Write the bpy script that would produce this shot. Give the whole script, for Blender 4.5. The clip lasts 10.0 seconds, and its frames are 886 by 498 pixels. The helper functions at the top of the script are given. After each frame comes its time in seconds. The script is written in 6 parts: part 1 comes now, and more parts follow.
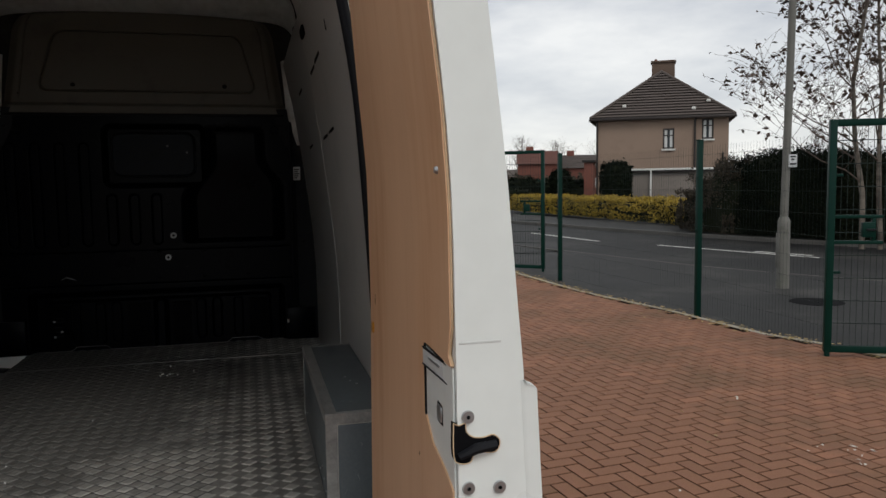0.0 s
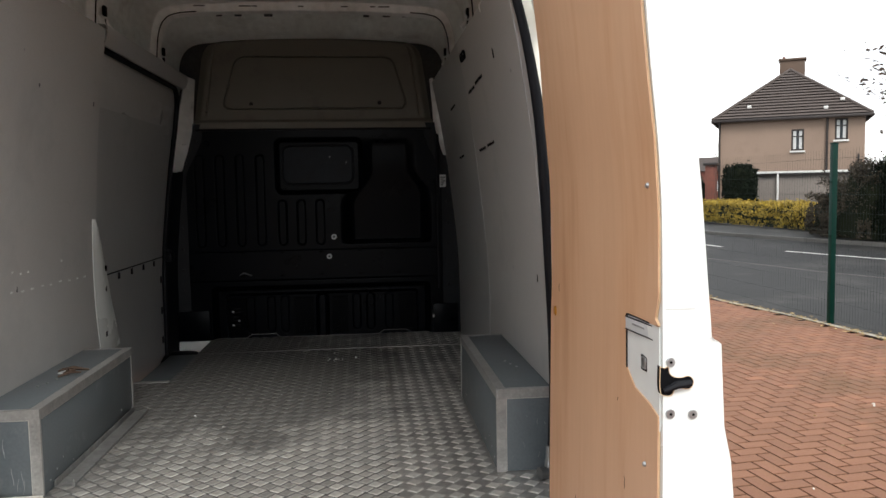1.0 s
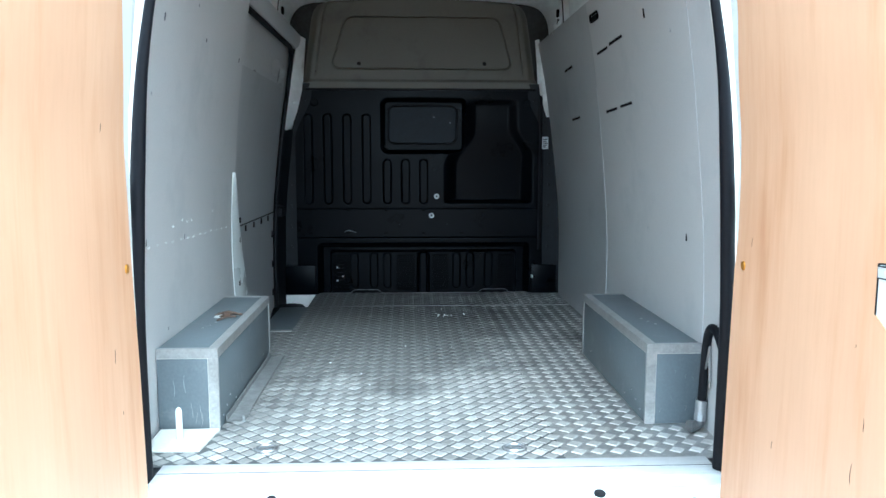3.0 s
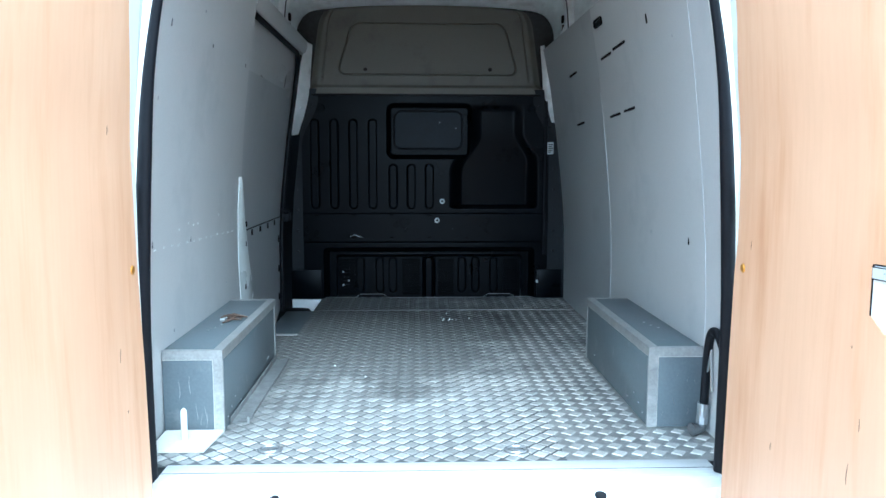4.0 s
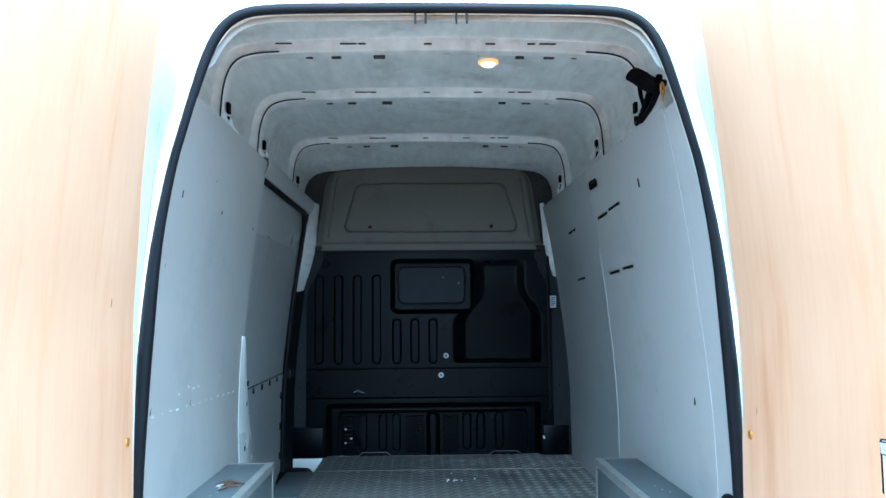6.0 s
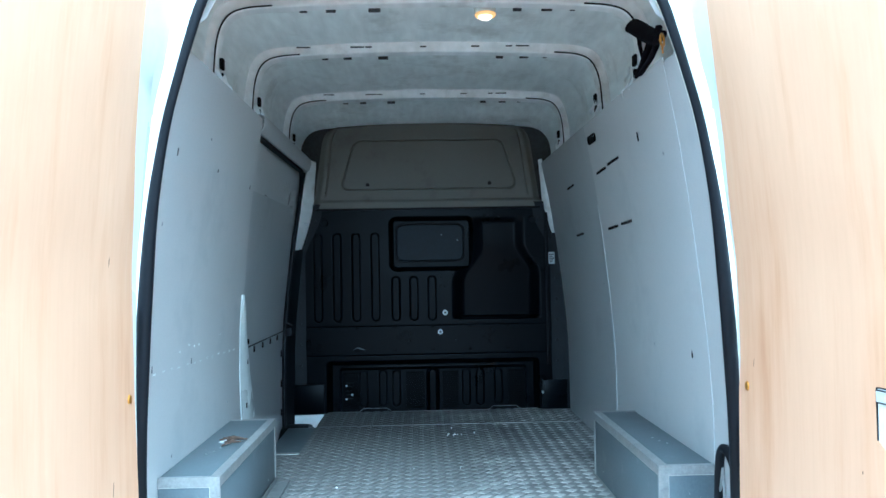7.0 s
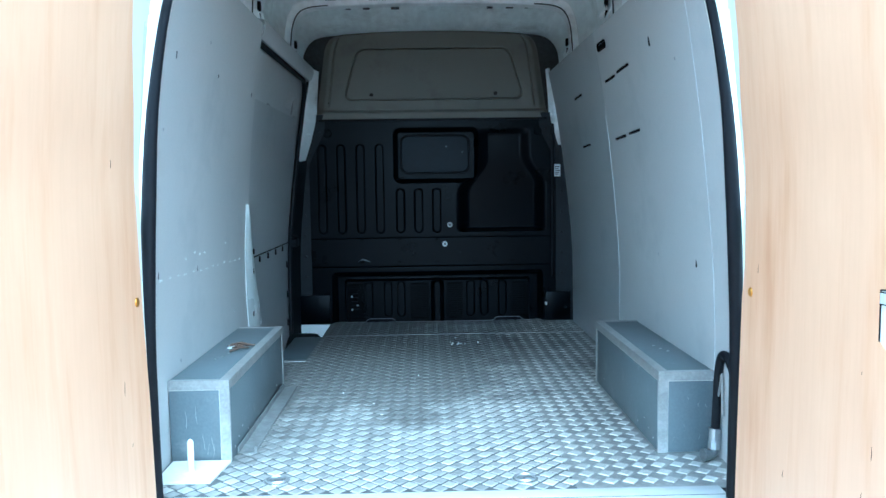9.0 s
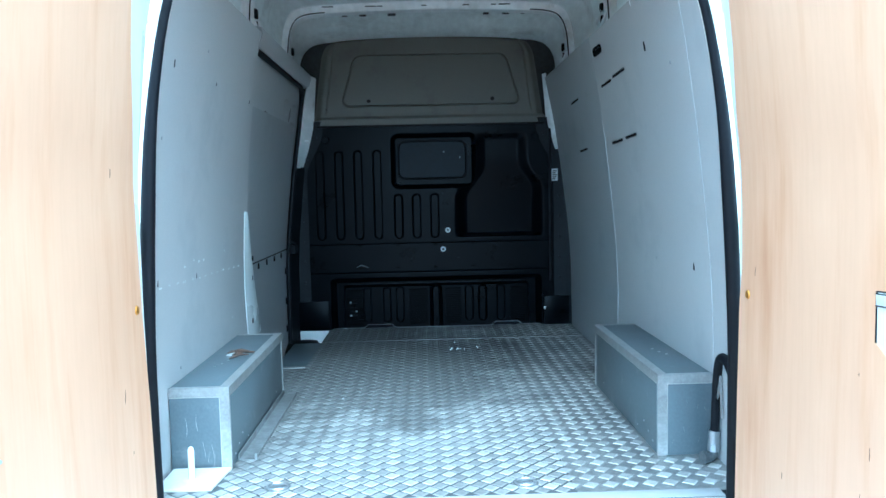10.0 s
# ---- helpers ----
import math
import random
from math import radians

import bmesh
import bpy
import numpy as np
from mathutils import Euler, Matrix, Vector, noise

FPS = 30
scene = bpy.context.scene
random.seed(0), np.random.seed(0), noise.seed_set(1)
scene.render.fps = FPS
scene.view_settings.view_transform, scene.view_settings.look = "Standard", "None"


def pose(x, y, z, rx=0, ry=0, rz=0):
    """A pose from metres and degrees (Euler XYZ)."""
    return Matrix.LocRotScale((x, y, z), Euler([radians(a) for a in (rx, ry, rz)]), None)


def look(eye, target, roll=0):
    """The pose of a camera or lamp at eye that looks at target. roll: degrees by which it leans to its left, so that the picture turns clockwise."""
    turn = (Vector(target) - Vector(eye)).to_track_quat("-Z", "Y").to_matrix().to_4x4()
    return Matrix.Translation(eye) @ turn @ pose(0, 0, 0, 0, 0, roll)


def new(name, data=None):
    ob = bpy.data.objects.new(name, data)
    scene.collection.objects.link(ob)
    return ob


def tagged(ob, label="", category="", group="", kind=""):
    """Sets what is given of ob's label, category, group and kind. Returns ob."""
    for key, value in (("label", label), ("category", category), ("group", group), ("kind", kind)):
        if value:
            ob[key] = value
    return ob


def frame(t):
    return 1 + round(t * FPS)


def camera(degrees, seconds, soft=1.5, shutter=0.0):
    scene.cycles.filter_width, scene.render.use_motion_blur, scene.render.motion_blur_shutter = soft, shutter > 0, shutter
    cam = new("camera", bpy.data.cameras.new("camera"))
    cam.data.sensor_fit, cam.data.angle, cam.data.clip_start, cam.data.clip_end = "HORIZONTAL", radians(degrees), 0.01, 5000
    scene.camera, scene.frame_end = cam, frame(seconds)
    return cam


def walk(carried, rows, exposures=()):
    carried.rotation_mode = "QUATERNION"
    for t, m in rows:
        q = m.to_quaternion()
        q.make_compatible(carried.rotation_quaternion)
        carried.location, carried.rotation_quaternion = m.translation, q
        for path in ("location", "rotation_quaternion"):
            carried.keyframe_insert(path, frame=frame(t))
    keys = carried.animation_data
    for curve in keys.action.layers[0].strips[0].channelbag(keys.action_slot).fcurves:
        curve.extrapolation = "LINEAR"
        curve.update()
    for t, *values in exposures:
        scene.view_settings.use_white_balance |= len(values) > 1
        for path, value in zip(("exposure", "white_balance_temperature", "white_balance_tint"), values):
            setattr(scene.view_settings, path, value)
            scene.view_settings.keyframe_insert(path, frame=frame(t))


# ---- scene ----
cam = camera(60.7, 10.0)
PATH = [
    (0, (0.509, -1.626, 1.574), (1.0, 0.306, 1.402), -0.8),
    (0.2, (0.452, -1.677, 1.577), (0.873, 0.271, 1.417), -0.4),
    (0.5, (0.385, -1.776, 1.58), (0.714, 0.192, 1.444), -0.1),
    (0.7, (0.345, -1.848, 1.58), (0.625, 0.127, 1.434), -0.8),
    (1, (0.293, -1.92, 1.587), (0.495, 0.064, 1.431), -1.0),
    (1.2, (0.256, -1.954, 1.595), (0.434, 0.031, 1.43), -1.6),
    (1.5, (0.195, -1.964, 1.582), (0.354, 0.021, 1.398), -1.2),
    (1.7, (0.128, -1.967, 1.58), (0.297, 0.016, 1.383), -0.5),
    (2, (0.015, -1.942, 1.565), (0.181, 0.039, 1.344), -1.6),
    (2.2, (-0.054, -1.931, 1.55), (0.114, 0.045, 1.292), -2.3),
    (2.5, (-0.084, -1.938, 1.554), (0.061, 0.038, 1.282), -1.8),
    (2.7, (-0.083, -1.95, 1.562), (0.029, 0.031, 1.31), -0.5),
    (3.8, (-0.058, -1.987, 1.554), (0.013, -0.002, 1.319), 0.2),
    (4, (-0.061, -1.987, 1.553), (0.009, -0.001, 1.326), 0.1),
    (4.5, (-0.063, -1.986, 1.554), (0.013, 0.001, 1.336), 0.4),
    (5, (-0.057, -1.995, 1.558), (0.004, -0.001, 1.411), -0.4),
    (5.5, (-0.05, -1.997, 1.569), (0.005, 0.0, 1.489), -0.6),
    (5.7, (-0.047, -1.996, 1.586), (0.011, 0.004, 1.59), -0.3),
    (6.2, (-0.045, -1.998, 1.606), (0.007, 0.0, 1.81), -0.6),
    (6.8, (-0.044, -1.997, 1.605), (0.004, -0.002, 1.74), -0.9),
    (7, (-0.044, -1.991, 1.596), (0.014, 0.007, 1.644), -1.0),
    (7.2, (-0.043, -1.99, 1.584), (0.022, 0.008, 1.548), -0.8),
    (7.5, (-0.046, -1.978, 1.57), (0.018, 0.016, 1.427), -0.6),
    (8, (-0.049, -1.973, 1.563), (0.015, 0.015, 1.357), -0.7),
    (8.5, (-0.048, -1.975, 1.568), (0.001, 0.015, 1.372), -0.6),
    (9, (-0.044, -1.979, 1.569), (-0.002, 0.013, 1.397), -0.8),
    (9.5, (-0.045, -1.985, 1.571), (0.003, 0.008, 1.407), -0.9),
    (10, (-0.045, -1.987, 1.571), (0.002, 0.006, 1.412), -1.3),
]
EXPOSE = [
    (0.0, -0.10, 6500, 10), (0.5, 0.45, 6500, 10), (1.0, 1.1, 6500, 10), (1.5, 1.75, 5750, 6), (2.0, 2.3, 5300, 0),
    (2.5, 2.65, 5100, -4), (4.0, 2.8, 4650, -5), (4.5, 2.85, 4550, -6), (5.5, 2.85, 4350, -9), (7.0, 2.85, 4250, -11), (10.0, 2.84, 4150, -12),
]
walk(cam, [(t, look(eye, target, roll)) for t, eye, target, roll in PATH], EXPOSE)

# ---- sky and sun: a bright overcast day ----
world = bpy.data.worlds.new("sky")
scene.world = world
world.use_nodes = True
wn, wl = world.node_tree.nodes, world.node_tree.links
wn.clear()
w_out = wn.new("ShaderNodeOutputWorld")
w_bg = wn.new("ShaderNodeBackground")
w_sky = wn.new("ShaderNodeTexSky")
w_sky.sky_type = 'NISHITA'
w_sky.sun_disc = False
w_sky.sun_elevation = radians(48)
w_sky.sun_rotation = radians(172.1)
w_dim = wn.new("ShaderNodeMix")
w_dim.data_type = 'RGBA'
w_dim.blend_type = 'MULTIPLY'
w_dim.inputs[0].default_value = 1.0
w_dim.inputs[7].default_value = (0.11, 0.11, 0.11, 1)
w_co = wn.new("ShaderNodeTexCoord")
w_map = wn.new("ShaderNodeMapping")
w_map.inputs["Scale"].default_value = (1.6, 1.6, 5.0)
w_noise = wn.new("ShaderNodeTexNoise")
w_noise.inputs["Scale"].default_value = 2.2
w_noise.inputs["Detail"].default_value = 7.0
w_noise.inputs["Roughness"].default_value = 0.55
w_ramp = wn.new("ShaderNodeValToRGB")
w_ramp.color_ramp.elements[0].position = 0.33
w_ramp.color_ramp.elements[0].color = (0.60, 0.63, 0.68, 1)
w_ramp.color_ramp.elements[1].position = 0.66
w_ramp.color_ramp.elements[1].color = (1.05, 1.05, 1.03, 1)
w_mix = wn.new("ShaderNodeMix")
w_mix.data_type = 'RGBA'
w_mix.inputs[0].default_value = 0.86
w_bg.inputs["Strength"].default_value = 1.0
wl.new(w_sky.outputs[0], w_dim.inputs[6])
wl.new(w_co.outputs["Generated"], w_map.inputs[0])
wl.new(w_map.outputs[0], w_noise.inputs["Vector"])
wl.new(w_noise.outputs["Fac"], w_ramp.inputs[0])
wl.new(w_dim.outputs[2], w_mix.inputs[6])
wl.new(w_ramp.outputs[0], w_mix.inputs[7])
wl.new(w_mix.outputs[2], w_bg.inputs[0])
wl.new(w_bg.outputs[0], w_out.inputs[0])

sun_data = bpy.data.lights.new("sun", 'SUN')
sun_data.energy = 1.2
sun_data.angle = radians(25)
sun_data.color = (1.0, 0.96, 0.9)
sun = new("sun", sun_data)
sun.matrix_world = look((1.8, -13, 14.5), (0, 0, 0))


# ---- materials ----
def ramp(nt, pairs):
    r = nt.nodes.new("ShaderNodeValToRGB")
    e = r.color_ramp.elements
    while len(e) < len(pairs):
        e.new(0.5)
    for k, (p, c) in enumerate(pairs):
        e[k].position = p
        e[k].color = (*c, 1)
    return r


def scaled(c, k):
    return tuple(min(1.0, v * k) for v in c)


def mat(name, base, rough=0.6, metal=0.0, big=2.0, fine=60.0, spread=0.18, bump=0.15, stretch=(1, 1, 1), dirt=None,
        dirt_scale=3.0, dirt_at=(0.55, 0.75), per=0.0, island=0.0, depth=0.002, spec=0.5, shade_ramp=None):
    """Principled surface: two scales of tone, fine relief, optional dirt with its own colour, tone per piece or per island."""
    m = bpy.data.materials.new(name)
    m.use_nodes = True
    nt = m.node_tree
    n, l = nt.nodes, nt.links
    b = n["Principled BSDF"]
    b.inputs["Metallic"].default_value = metal
    b.inputs["Specular IOR Level"].default_value = spec
    co = n.new("ShaderNodeTexCoord")
    mp = n.new("ShaderNodeMapping")
    mp.inputs["Scale"].default_value = stretch
    l.new(co.outputs["Object"], mp.inputs[0])
    n1 = n.new("ShaderNodeTexNoise")
    n1.inputs["Scale"].default_value = big
    n1.inputs["Detail"].default_value = 5
    n2 = n.new("ShaderNodeTexNoise")
    n2.inputs["Scale"].default_value = fine
    n2.inputs["Detail"].default_value = 4
    for q in (n1, n2):
        l.new(mp.outputs[0], q.inputs["Vector"])
    mixed = n.new("ShaderNodeMath")
    mixed.operation = 'ADD'
    l.new(n1.outputs["Fac"], mixed.inputs[0])
    l.new(n2.outputs["Fac"], mixed.inputs[1])
    half = n.new("ShaderNodeMath")
    half.operation = 'MULTIPLY'
    half.inputs[1].default_value = 0.5
    l.new(mixed.outputs[0], half.inputs[0])
    r = ramp(nt, [(0.3, scaled(base, 1 - spread)), (0.7, scaled(base, 1 + spread))])
    l.new(half.outputs[0], r.inputs[0])
    col = r.outputs[0]
    if per or island:
        src = n.new("ShaderNodeObjectInfo").outputs["Random"] if per else n.new("ShaderNodeNewGeometry").outputs["Random Per Island"]
        k = per or island
        mr = n.new("ShaderNodeMapRange")
        mr.inputs["To Min"].default_value = 1 - k
        mr.inputs["To Max"].default_value = 1 + k
        l.new(src, mr.inputs["Value"])
        mu = n.new("ShaderNodeVectorMath")
        mu.operation = 'SCALE'
        l.new(col, mu.inputs[0])
        l.new(mr.outputs[0], mu.inputs["Scale"])
        col = mu.outputs[0]
    if dirt:
        nd = n.new("ShaderNodeTexNoise")
        nd.inputs["Scale"].default_value = dirt_scale
        nd.inputs["Detail"].default_value = 8
        nd.inputs["Roughness"].default_value = 0.65
        l.new(co.outputs["Object"], nd.inputs["Vector"])
        rd = ramp(nt, [(dirt_at[0], (0, 0, 0)), (dirt_at[1], (1, 1, 1))])
        fac = nd.outputs["Fac"]
        if shade_ramp:
            # dirt shifted along the van: the floor's fading light is put into it
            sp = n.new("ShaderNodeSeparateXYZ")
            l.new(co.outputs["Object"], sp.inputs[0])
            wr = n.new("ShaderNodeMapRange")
            wr.inputs["From Min"].default_value, wr.inputs["From Max"].default_value = shade_ramp[0], shade_ramp[1]
            wr.inputs["To Min"].default_value, wr.inputs["To Max"].default_value = -shade_ramp[2], shade_ramp[2]
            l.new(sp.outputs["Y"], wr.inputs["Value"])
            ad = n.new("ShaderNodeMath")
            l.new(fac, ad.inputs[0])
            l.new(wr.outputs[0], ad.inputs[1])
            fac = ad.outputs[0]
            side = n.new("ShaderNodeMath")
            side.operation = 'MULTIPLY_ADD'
            side.inputs[1].default_value = shade_ramp[3]
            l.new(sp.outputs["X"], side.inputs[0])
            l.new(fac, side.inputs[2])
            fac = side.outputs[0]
        l.new(fac, rd.inputs[0])
        mx = n.new("ShaderNodeMix")
        mx.data_type = 'RGBA'
        mx.inputs[7].default_value = (*dirt, 1)
        l.new(rd.outputs[0], mx.inputs[0])
        l.new(col, mx.inputs[6])
        col = mx.outputs[2]
        if metal:
            mm = n.new("ShaderNodeMapRange")
            mm.inputs["To Min"].default_value = metal
            mm.inputs["To Max"].default_value = metal * 0.35
            l.new(rd.outputs[0], mm.inputs["Value"])
            l.new(mm.outputs[0], b.inputs["Metallic"])
    l.new(col, b.inputs["Base Color"])
    rr = n.new("ShaderNodeMapRange")
    rr.inputs["To Min"].default_value = max(0.02, rough - 0.1)
    rr.inputs["To Max"].default_value = min(1.0, rough + 0.1)
    l.new(n1.outputs["Fac"], rr.inputs["Value"])
    l.new(rr.outputs[0], b.inputs["Roughness"])
    if bump:
        bp = n.new("ShaderNodeBump")
        bp.inputs["Strength"].default_value = bump
        bp.inputs["Distance"].default_value = depth
        l.new(n2.outputs["Fac"], bp.inputs["Height"])
        l.new(bp.outputs[0], b.inputs["Normal"])
    return m


def plywood(name):
    m = bpy.data.materials.new(name)
    m.use_nodes = True
    nt = m.node_tree
    n, l = nt.nodes, nt.links
    b = n["Principled BSDF"]
    co = n.new("ShaderNodeTexCoord")

    def tex(scale, stretch, detail, rough=0.5):
        mp = n.new("ShaderNodeMapping")
        mp.inputs["Scale"].default_value = stretch
        t = n.new("ShaderNodeTexNoise")
        t.inputs["Scale"].default_value = scale
        t.inputs["Detail"].default_value = detail
        t.inputs["Roughness"].default_value = rough
        l.new(co.outputs["Object"], mp.inputs[0])
        l.new(mp.outputs[0], t.inputs["Vector"])
        return t.outputs["Fac"]
    broad = tex(3.2, (1, 1, 0.45), 5, 0.6)
    grain = tex(70, (1, 1, 0.05), 4, 0.6)
    streak = tex(9, (1, 1, 0.13), 5, 0.6)
    r1 = ramp(nt, [(0.3, (0.624, 0.384, 0.230)), (0.5, (0.664, 0.417, 0.253)), (0.7, (0.702, 0.456, 0.284))])
    l.new(broad, r1.inputs[0])
    r2 = ramp(nt, [(0.35, (0.975, 0.965, 0.955)), (0.6, (1.0, 1.0, 1.0))])
    l.new(grain, r2.inputs[0])
    r3 = ramp(nt, [(0.50, (1, 1, 1)), (0.60, (0.95, 0.90, 0.85)), (0.72, (0.84, 0.71, 0.61))])
    l.new(streak, r3.inputs[0])
    prev = r1.outputs[0]
    for r in (r2, r3):
        mx = n.new("ShaderNodeMix")
        mx.data_type = 'RGBA'
        mx.blend_type = 'MULTIPLY'
        mx.inputs[0].default_value = 1.0
        l.new(prev, mx.inputs[6])
        l.new(r.outputs[0], mx.inputs[7])
        prev = mx.outputs[2]
    l.new(prev, b.inputs["Base Color"])
    b.inputs["Roughness"].default_value = 0.5
    bp = n.new("ShaderNodeBump")
    bp.inputs["Strength"].default_value = 0.12
    bp.inputs["Distance"].default_value = 0.001
    l.new(grain, bp.inputs["Height"])
    l.new(bp.outputs[0], b.inputs["Normal"])
    return m


def glowing(name, colour, strength):
    m = bpy.data.materials.new(name)
    m.use_nodes = True
    b = m.node_tree.nodes["Principled BSDF"]
    b.inputs["Base Color"].default_value = (*colour, 1)
    b.inputs["Emission Color"].default_value = (*colour, 1)
    b.inputs["Emission Strength"].default_value = strength
    return m


WHITE = mat("white_van_paint", (0.785, 0.820, 0.795), 0.28, big=1.5, fine=30, spread=0.04, bump=0.03, dirt=(0.58, 0.57, 0.53), dirt_scale=5, dirt_at=(0.62, 0.85))
# shade between the ribs put into a base below PRIMER's, besides the dust
ROOFSKIN = mat("dusty_primed_roof", (0.80, 0.835, 0.815), 0.45, big=7, fine=30, spread=0.16, bump=0.06, stretch=(1, 0.25, 1), dirt=(0.47, 0.48, 0.445), dirt_scale=4.5, dirt_at=(0.53, 0.78))
PRIMER = mat("primed_steel", (0.855, 0.875, 0.855), 0.42, big=5, fine=25, spread=0.16, bump=0.06, stretch=(1, 0.14, 1), dirt=(0.34, 0.32, 0.28), dirt_scale=3.5, dirt_at=(0.56, 0.80))
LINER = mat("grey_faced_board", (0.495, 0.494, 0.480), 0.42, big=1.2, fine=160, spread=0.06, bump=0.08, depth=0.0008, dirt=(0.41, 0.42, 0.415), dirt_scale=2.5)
# darker version of LINER for the sliding door and the forward right board
DARKERBOARD = mat("darker_grey_faced_board", (0.40, 0.41, 0.405), 0.36, big=1.6, fine=160, spread=0.10, bump=0.08, depth=0.0008, dirt=(0.31, 0.325, 0.325), dirt_scale=2.5)
# shade inside shallow openings, put on as a grey colour
HOLLOW = mat("shaded_grey_hollow", (0.055, 0.058, 0.058), 0.8, spec=0.1, spread=0.3, bump=0)
# van white tinted warm to offset the cool white balance, with thin dirt
FRAMEWHITE = mat("warm_white_frame", (0.84, 0.835, 0.745), 0.32, big=2, fine=40, spread=0.05, bump=0.04, dirt=(0.62, 0.60, 0.50), dirt_scale=6, dirt_at=(0.58, 0.82))
BOXGREY = mat("blue_grey_board", (0.112, 0.131, 0.142), 0.42, big=5, fine=120, spread=0.16, bump=0.08, depth=0.0008, dirt=(0.22, 0.235, 0.24), dirt_scale=7, dirt_at=(0.60, 0.80))
ALU = mat("aluminium_trim", (0.40, 0.40, 0.39), 0.34, metal=0.55, big=16, fine=120, spread=0.3, bump=0.06, depth=0.0008, dirt=(0.33, 0.325, 0.31), dirt_scale=18, dirt_at=(0.50, 0.68))
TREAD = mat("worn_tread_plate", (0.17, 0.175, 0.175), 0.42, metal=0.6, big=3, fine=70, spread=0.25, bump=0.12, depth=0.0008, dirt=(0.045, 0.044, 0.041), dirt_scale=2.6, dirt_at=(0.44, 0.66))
DULLALU = mat("dull_aluminium_channel", (0.30, 0.305, 0.30), 0.40, metal=0.6, big=6, fine=80, spread=0.3, bump=0.08, depth=0.0008, dirt=(0.14, 0.14, 0.135), dirt_scale=7, dirt_at=(0.45, 0.7))
WINPLATE = mat("dark_glossy_plate", (0.006, 0.0085, 0.013), 0.36, spec=0.10, big=9, fine=60, spread=0.4, bump=0.05)
THRESH = mat("scuffed_threshold_metal", (0.70, 0.70, 0.69), 0.4, metal=0.35, big=6, fine=80, spread=0.12, bump=0.06, depth=0.0008, stretch=(0.3, 1, 1))
# these floor tones also carry the light's fall-off towards the bulkhead
TREADMID = mat("dull_tread_flat", (0.465, 0.455, 0.430), 0.36, metal=0.7, big=2.2, fine=60, spread=0.28, bump=0.12, depth=0.0008, island=0.14, dirt=(0.085, 0.084, 0.080), dirt_scale=2.1, dirt_at=(0.38, 0.66), shade_ramp=(0.15, 1.20, 0.18, -0.20))
TREADBAR = mat("polished_tread_bar", (0.88, 0.855, 0.805), 0.34, metal=0.68, big=2.2, fine=60, spread=0.18, bump=0.08, depth=0.0008, island=0.16, dirt=(0.19, 0.187, 0.178), dirt_scale=2.1, dirt_at=(0.38, 0.66), shade_ramp=(0.15, 1.20, 0.18, -0.20))
# TREADBAR darkened: the weaker light on every other bar is in this colour
TREADBARB = mat("dimmer_tread_bar", (0.62, 0.605, 0.57), 0.34, metal=0.68, big=2.2, fine=60, spread=0.22, bump=0.08, depth=0.0008, island=0.16, dirt=(0.13, 0.128, 0.122), dirt_scale=2.1, dirt_at=(0.38, 0.66), shade_ramp=(0.15, 1.20, 0.18, -0.20))
BLACKPL = mat("black_moulded_plastic", (0.0010, 0.0017, 0.0036), 0.30, spec=0.068, big=4, fine=220, spread=0.25, bump=0.14, depth=0.0005, dirt=(0.0035, 0.0039, 0.0048), dirt_scale=5, dirt_at=(0.55, 0.85))
VENT = mat("black_vent_mesh", (0.0012, 0.0012, 0.0016), 0.7, spec=0.03, spread=0.2, bump=0)
DARKSTEEL = mat("dark_painted_steel", (0.010, 0.011, 0.013), 0.5, spec=0.22, big=4, fine=60, spread=0.2, bump=0.06)
HEADGREY = mat("olive_grey_trim_board", (0.138, 0.131, 0.108), 0.6, big=2.5, fine=140, spread=0.08, bump=0.18, depth=0.0008, dirt=(0.088, 0.085, 0.073), dirt_scale=4)
FLANGE = mat("dark_blue_grey_sheet", (0.006, 0.0078, 0.0105), 0.45, spec=0.13, big=5, fine=70, spread=0.25, bump=0.08, dirt=(0.020, 0.022, 0.024), dirt_scale=6, dirt_at=(0.55, 0.8))
CASTMETAL = mat("dull_cast_fitting", (0.16, 0.165, 0.17), 0.42, metal=0.6, big=20, fine=150, spread=0.25, bump=0.1)
FAINTGREY = mat("faint_line_grey", (0.60, 0.615, 0.60), 0.5, big=40, fine=120, spread=0.12, bump=0.03)
SMEAR = mat("grey_scuff", (0.24, 0.255, 0.26), 0.6, big=30, fine=120, spread=0.15, bump=0.05)
RUBBER = mat("black_rubber", (0.0045, 0.005, 0.0075), 0.55, spec=0.2, big=6, fine=90, spread=0.25, bump=0.12)
WEBBING = mat("black_webbing", (0.0035, 0.003, 0.005), 0.85, spec=0.06, big=20, fine=160, spread=0.3, bump=0.2)
STEEL = mat("zinc_steel", (0.45, 0.46, 0.47), 0.38, metal=0.9, big=20, fine=150, spread=0.15, bump=0.05)
# solid blocks in this colour fill in for the shade inside slots
DARK = mat("dark_hollow", (0.006, 0.006, 0.007), 0.8, spec=0.05, spread=0.2, bump=0)
PLY = plywood("okoume_plywood")
PLYEDGE = mat("plywood_edge", (0.62, 0.45, 0.28), 0.7, fine=120, spread=0.2)
BRASS = mat("brassed_screw", (0.62, 0.30, 0.05), 0.35, metal=0.8, fine=200, spread=0.2, bump=0.05)
PADWHITE = mat("off_white_board", (0.66, 0.65, 0.60), 0.55, big=8, fine=90, spread=0.08, dirt=(0.45, 0.42, 0.36), dirt_scale=18, dirt_at=(0.6, 0.8))
STICKER = mat("pale_label", (0.62, 0.64, 0.64), 0.4, fine=100, spread=0.05, bump=0.02)
RUST = mat("rusty_scrap", (0.075, 0.046, 0.031), 0.8, big=30, fine=160, spread=0.4, bump=0.4)
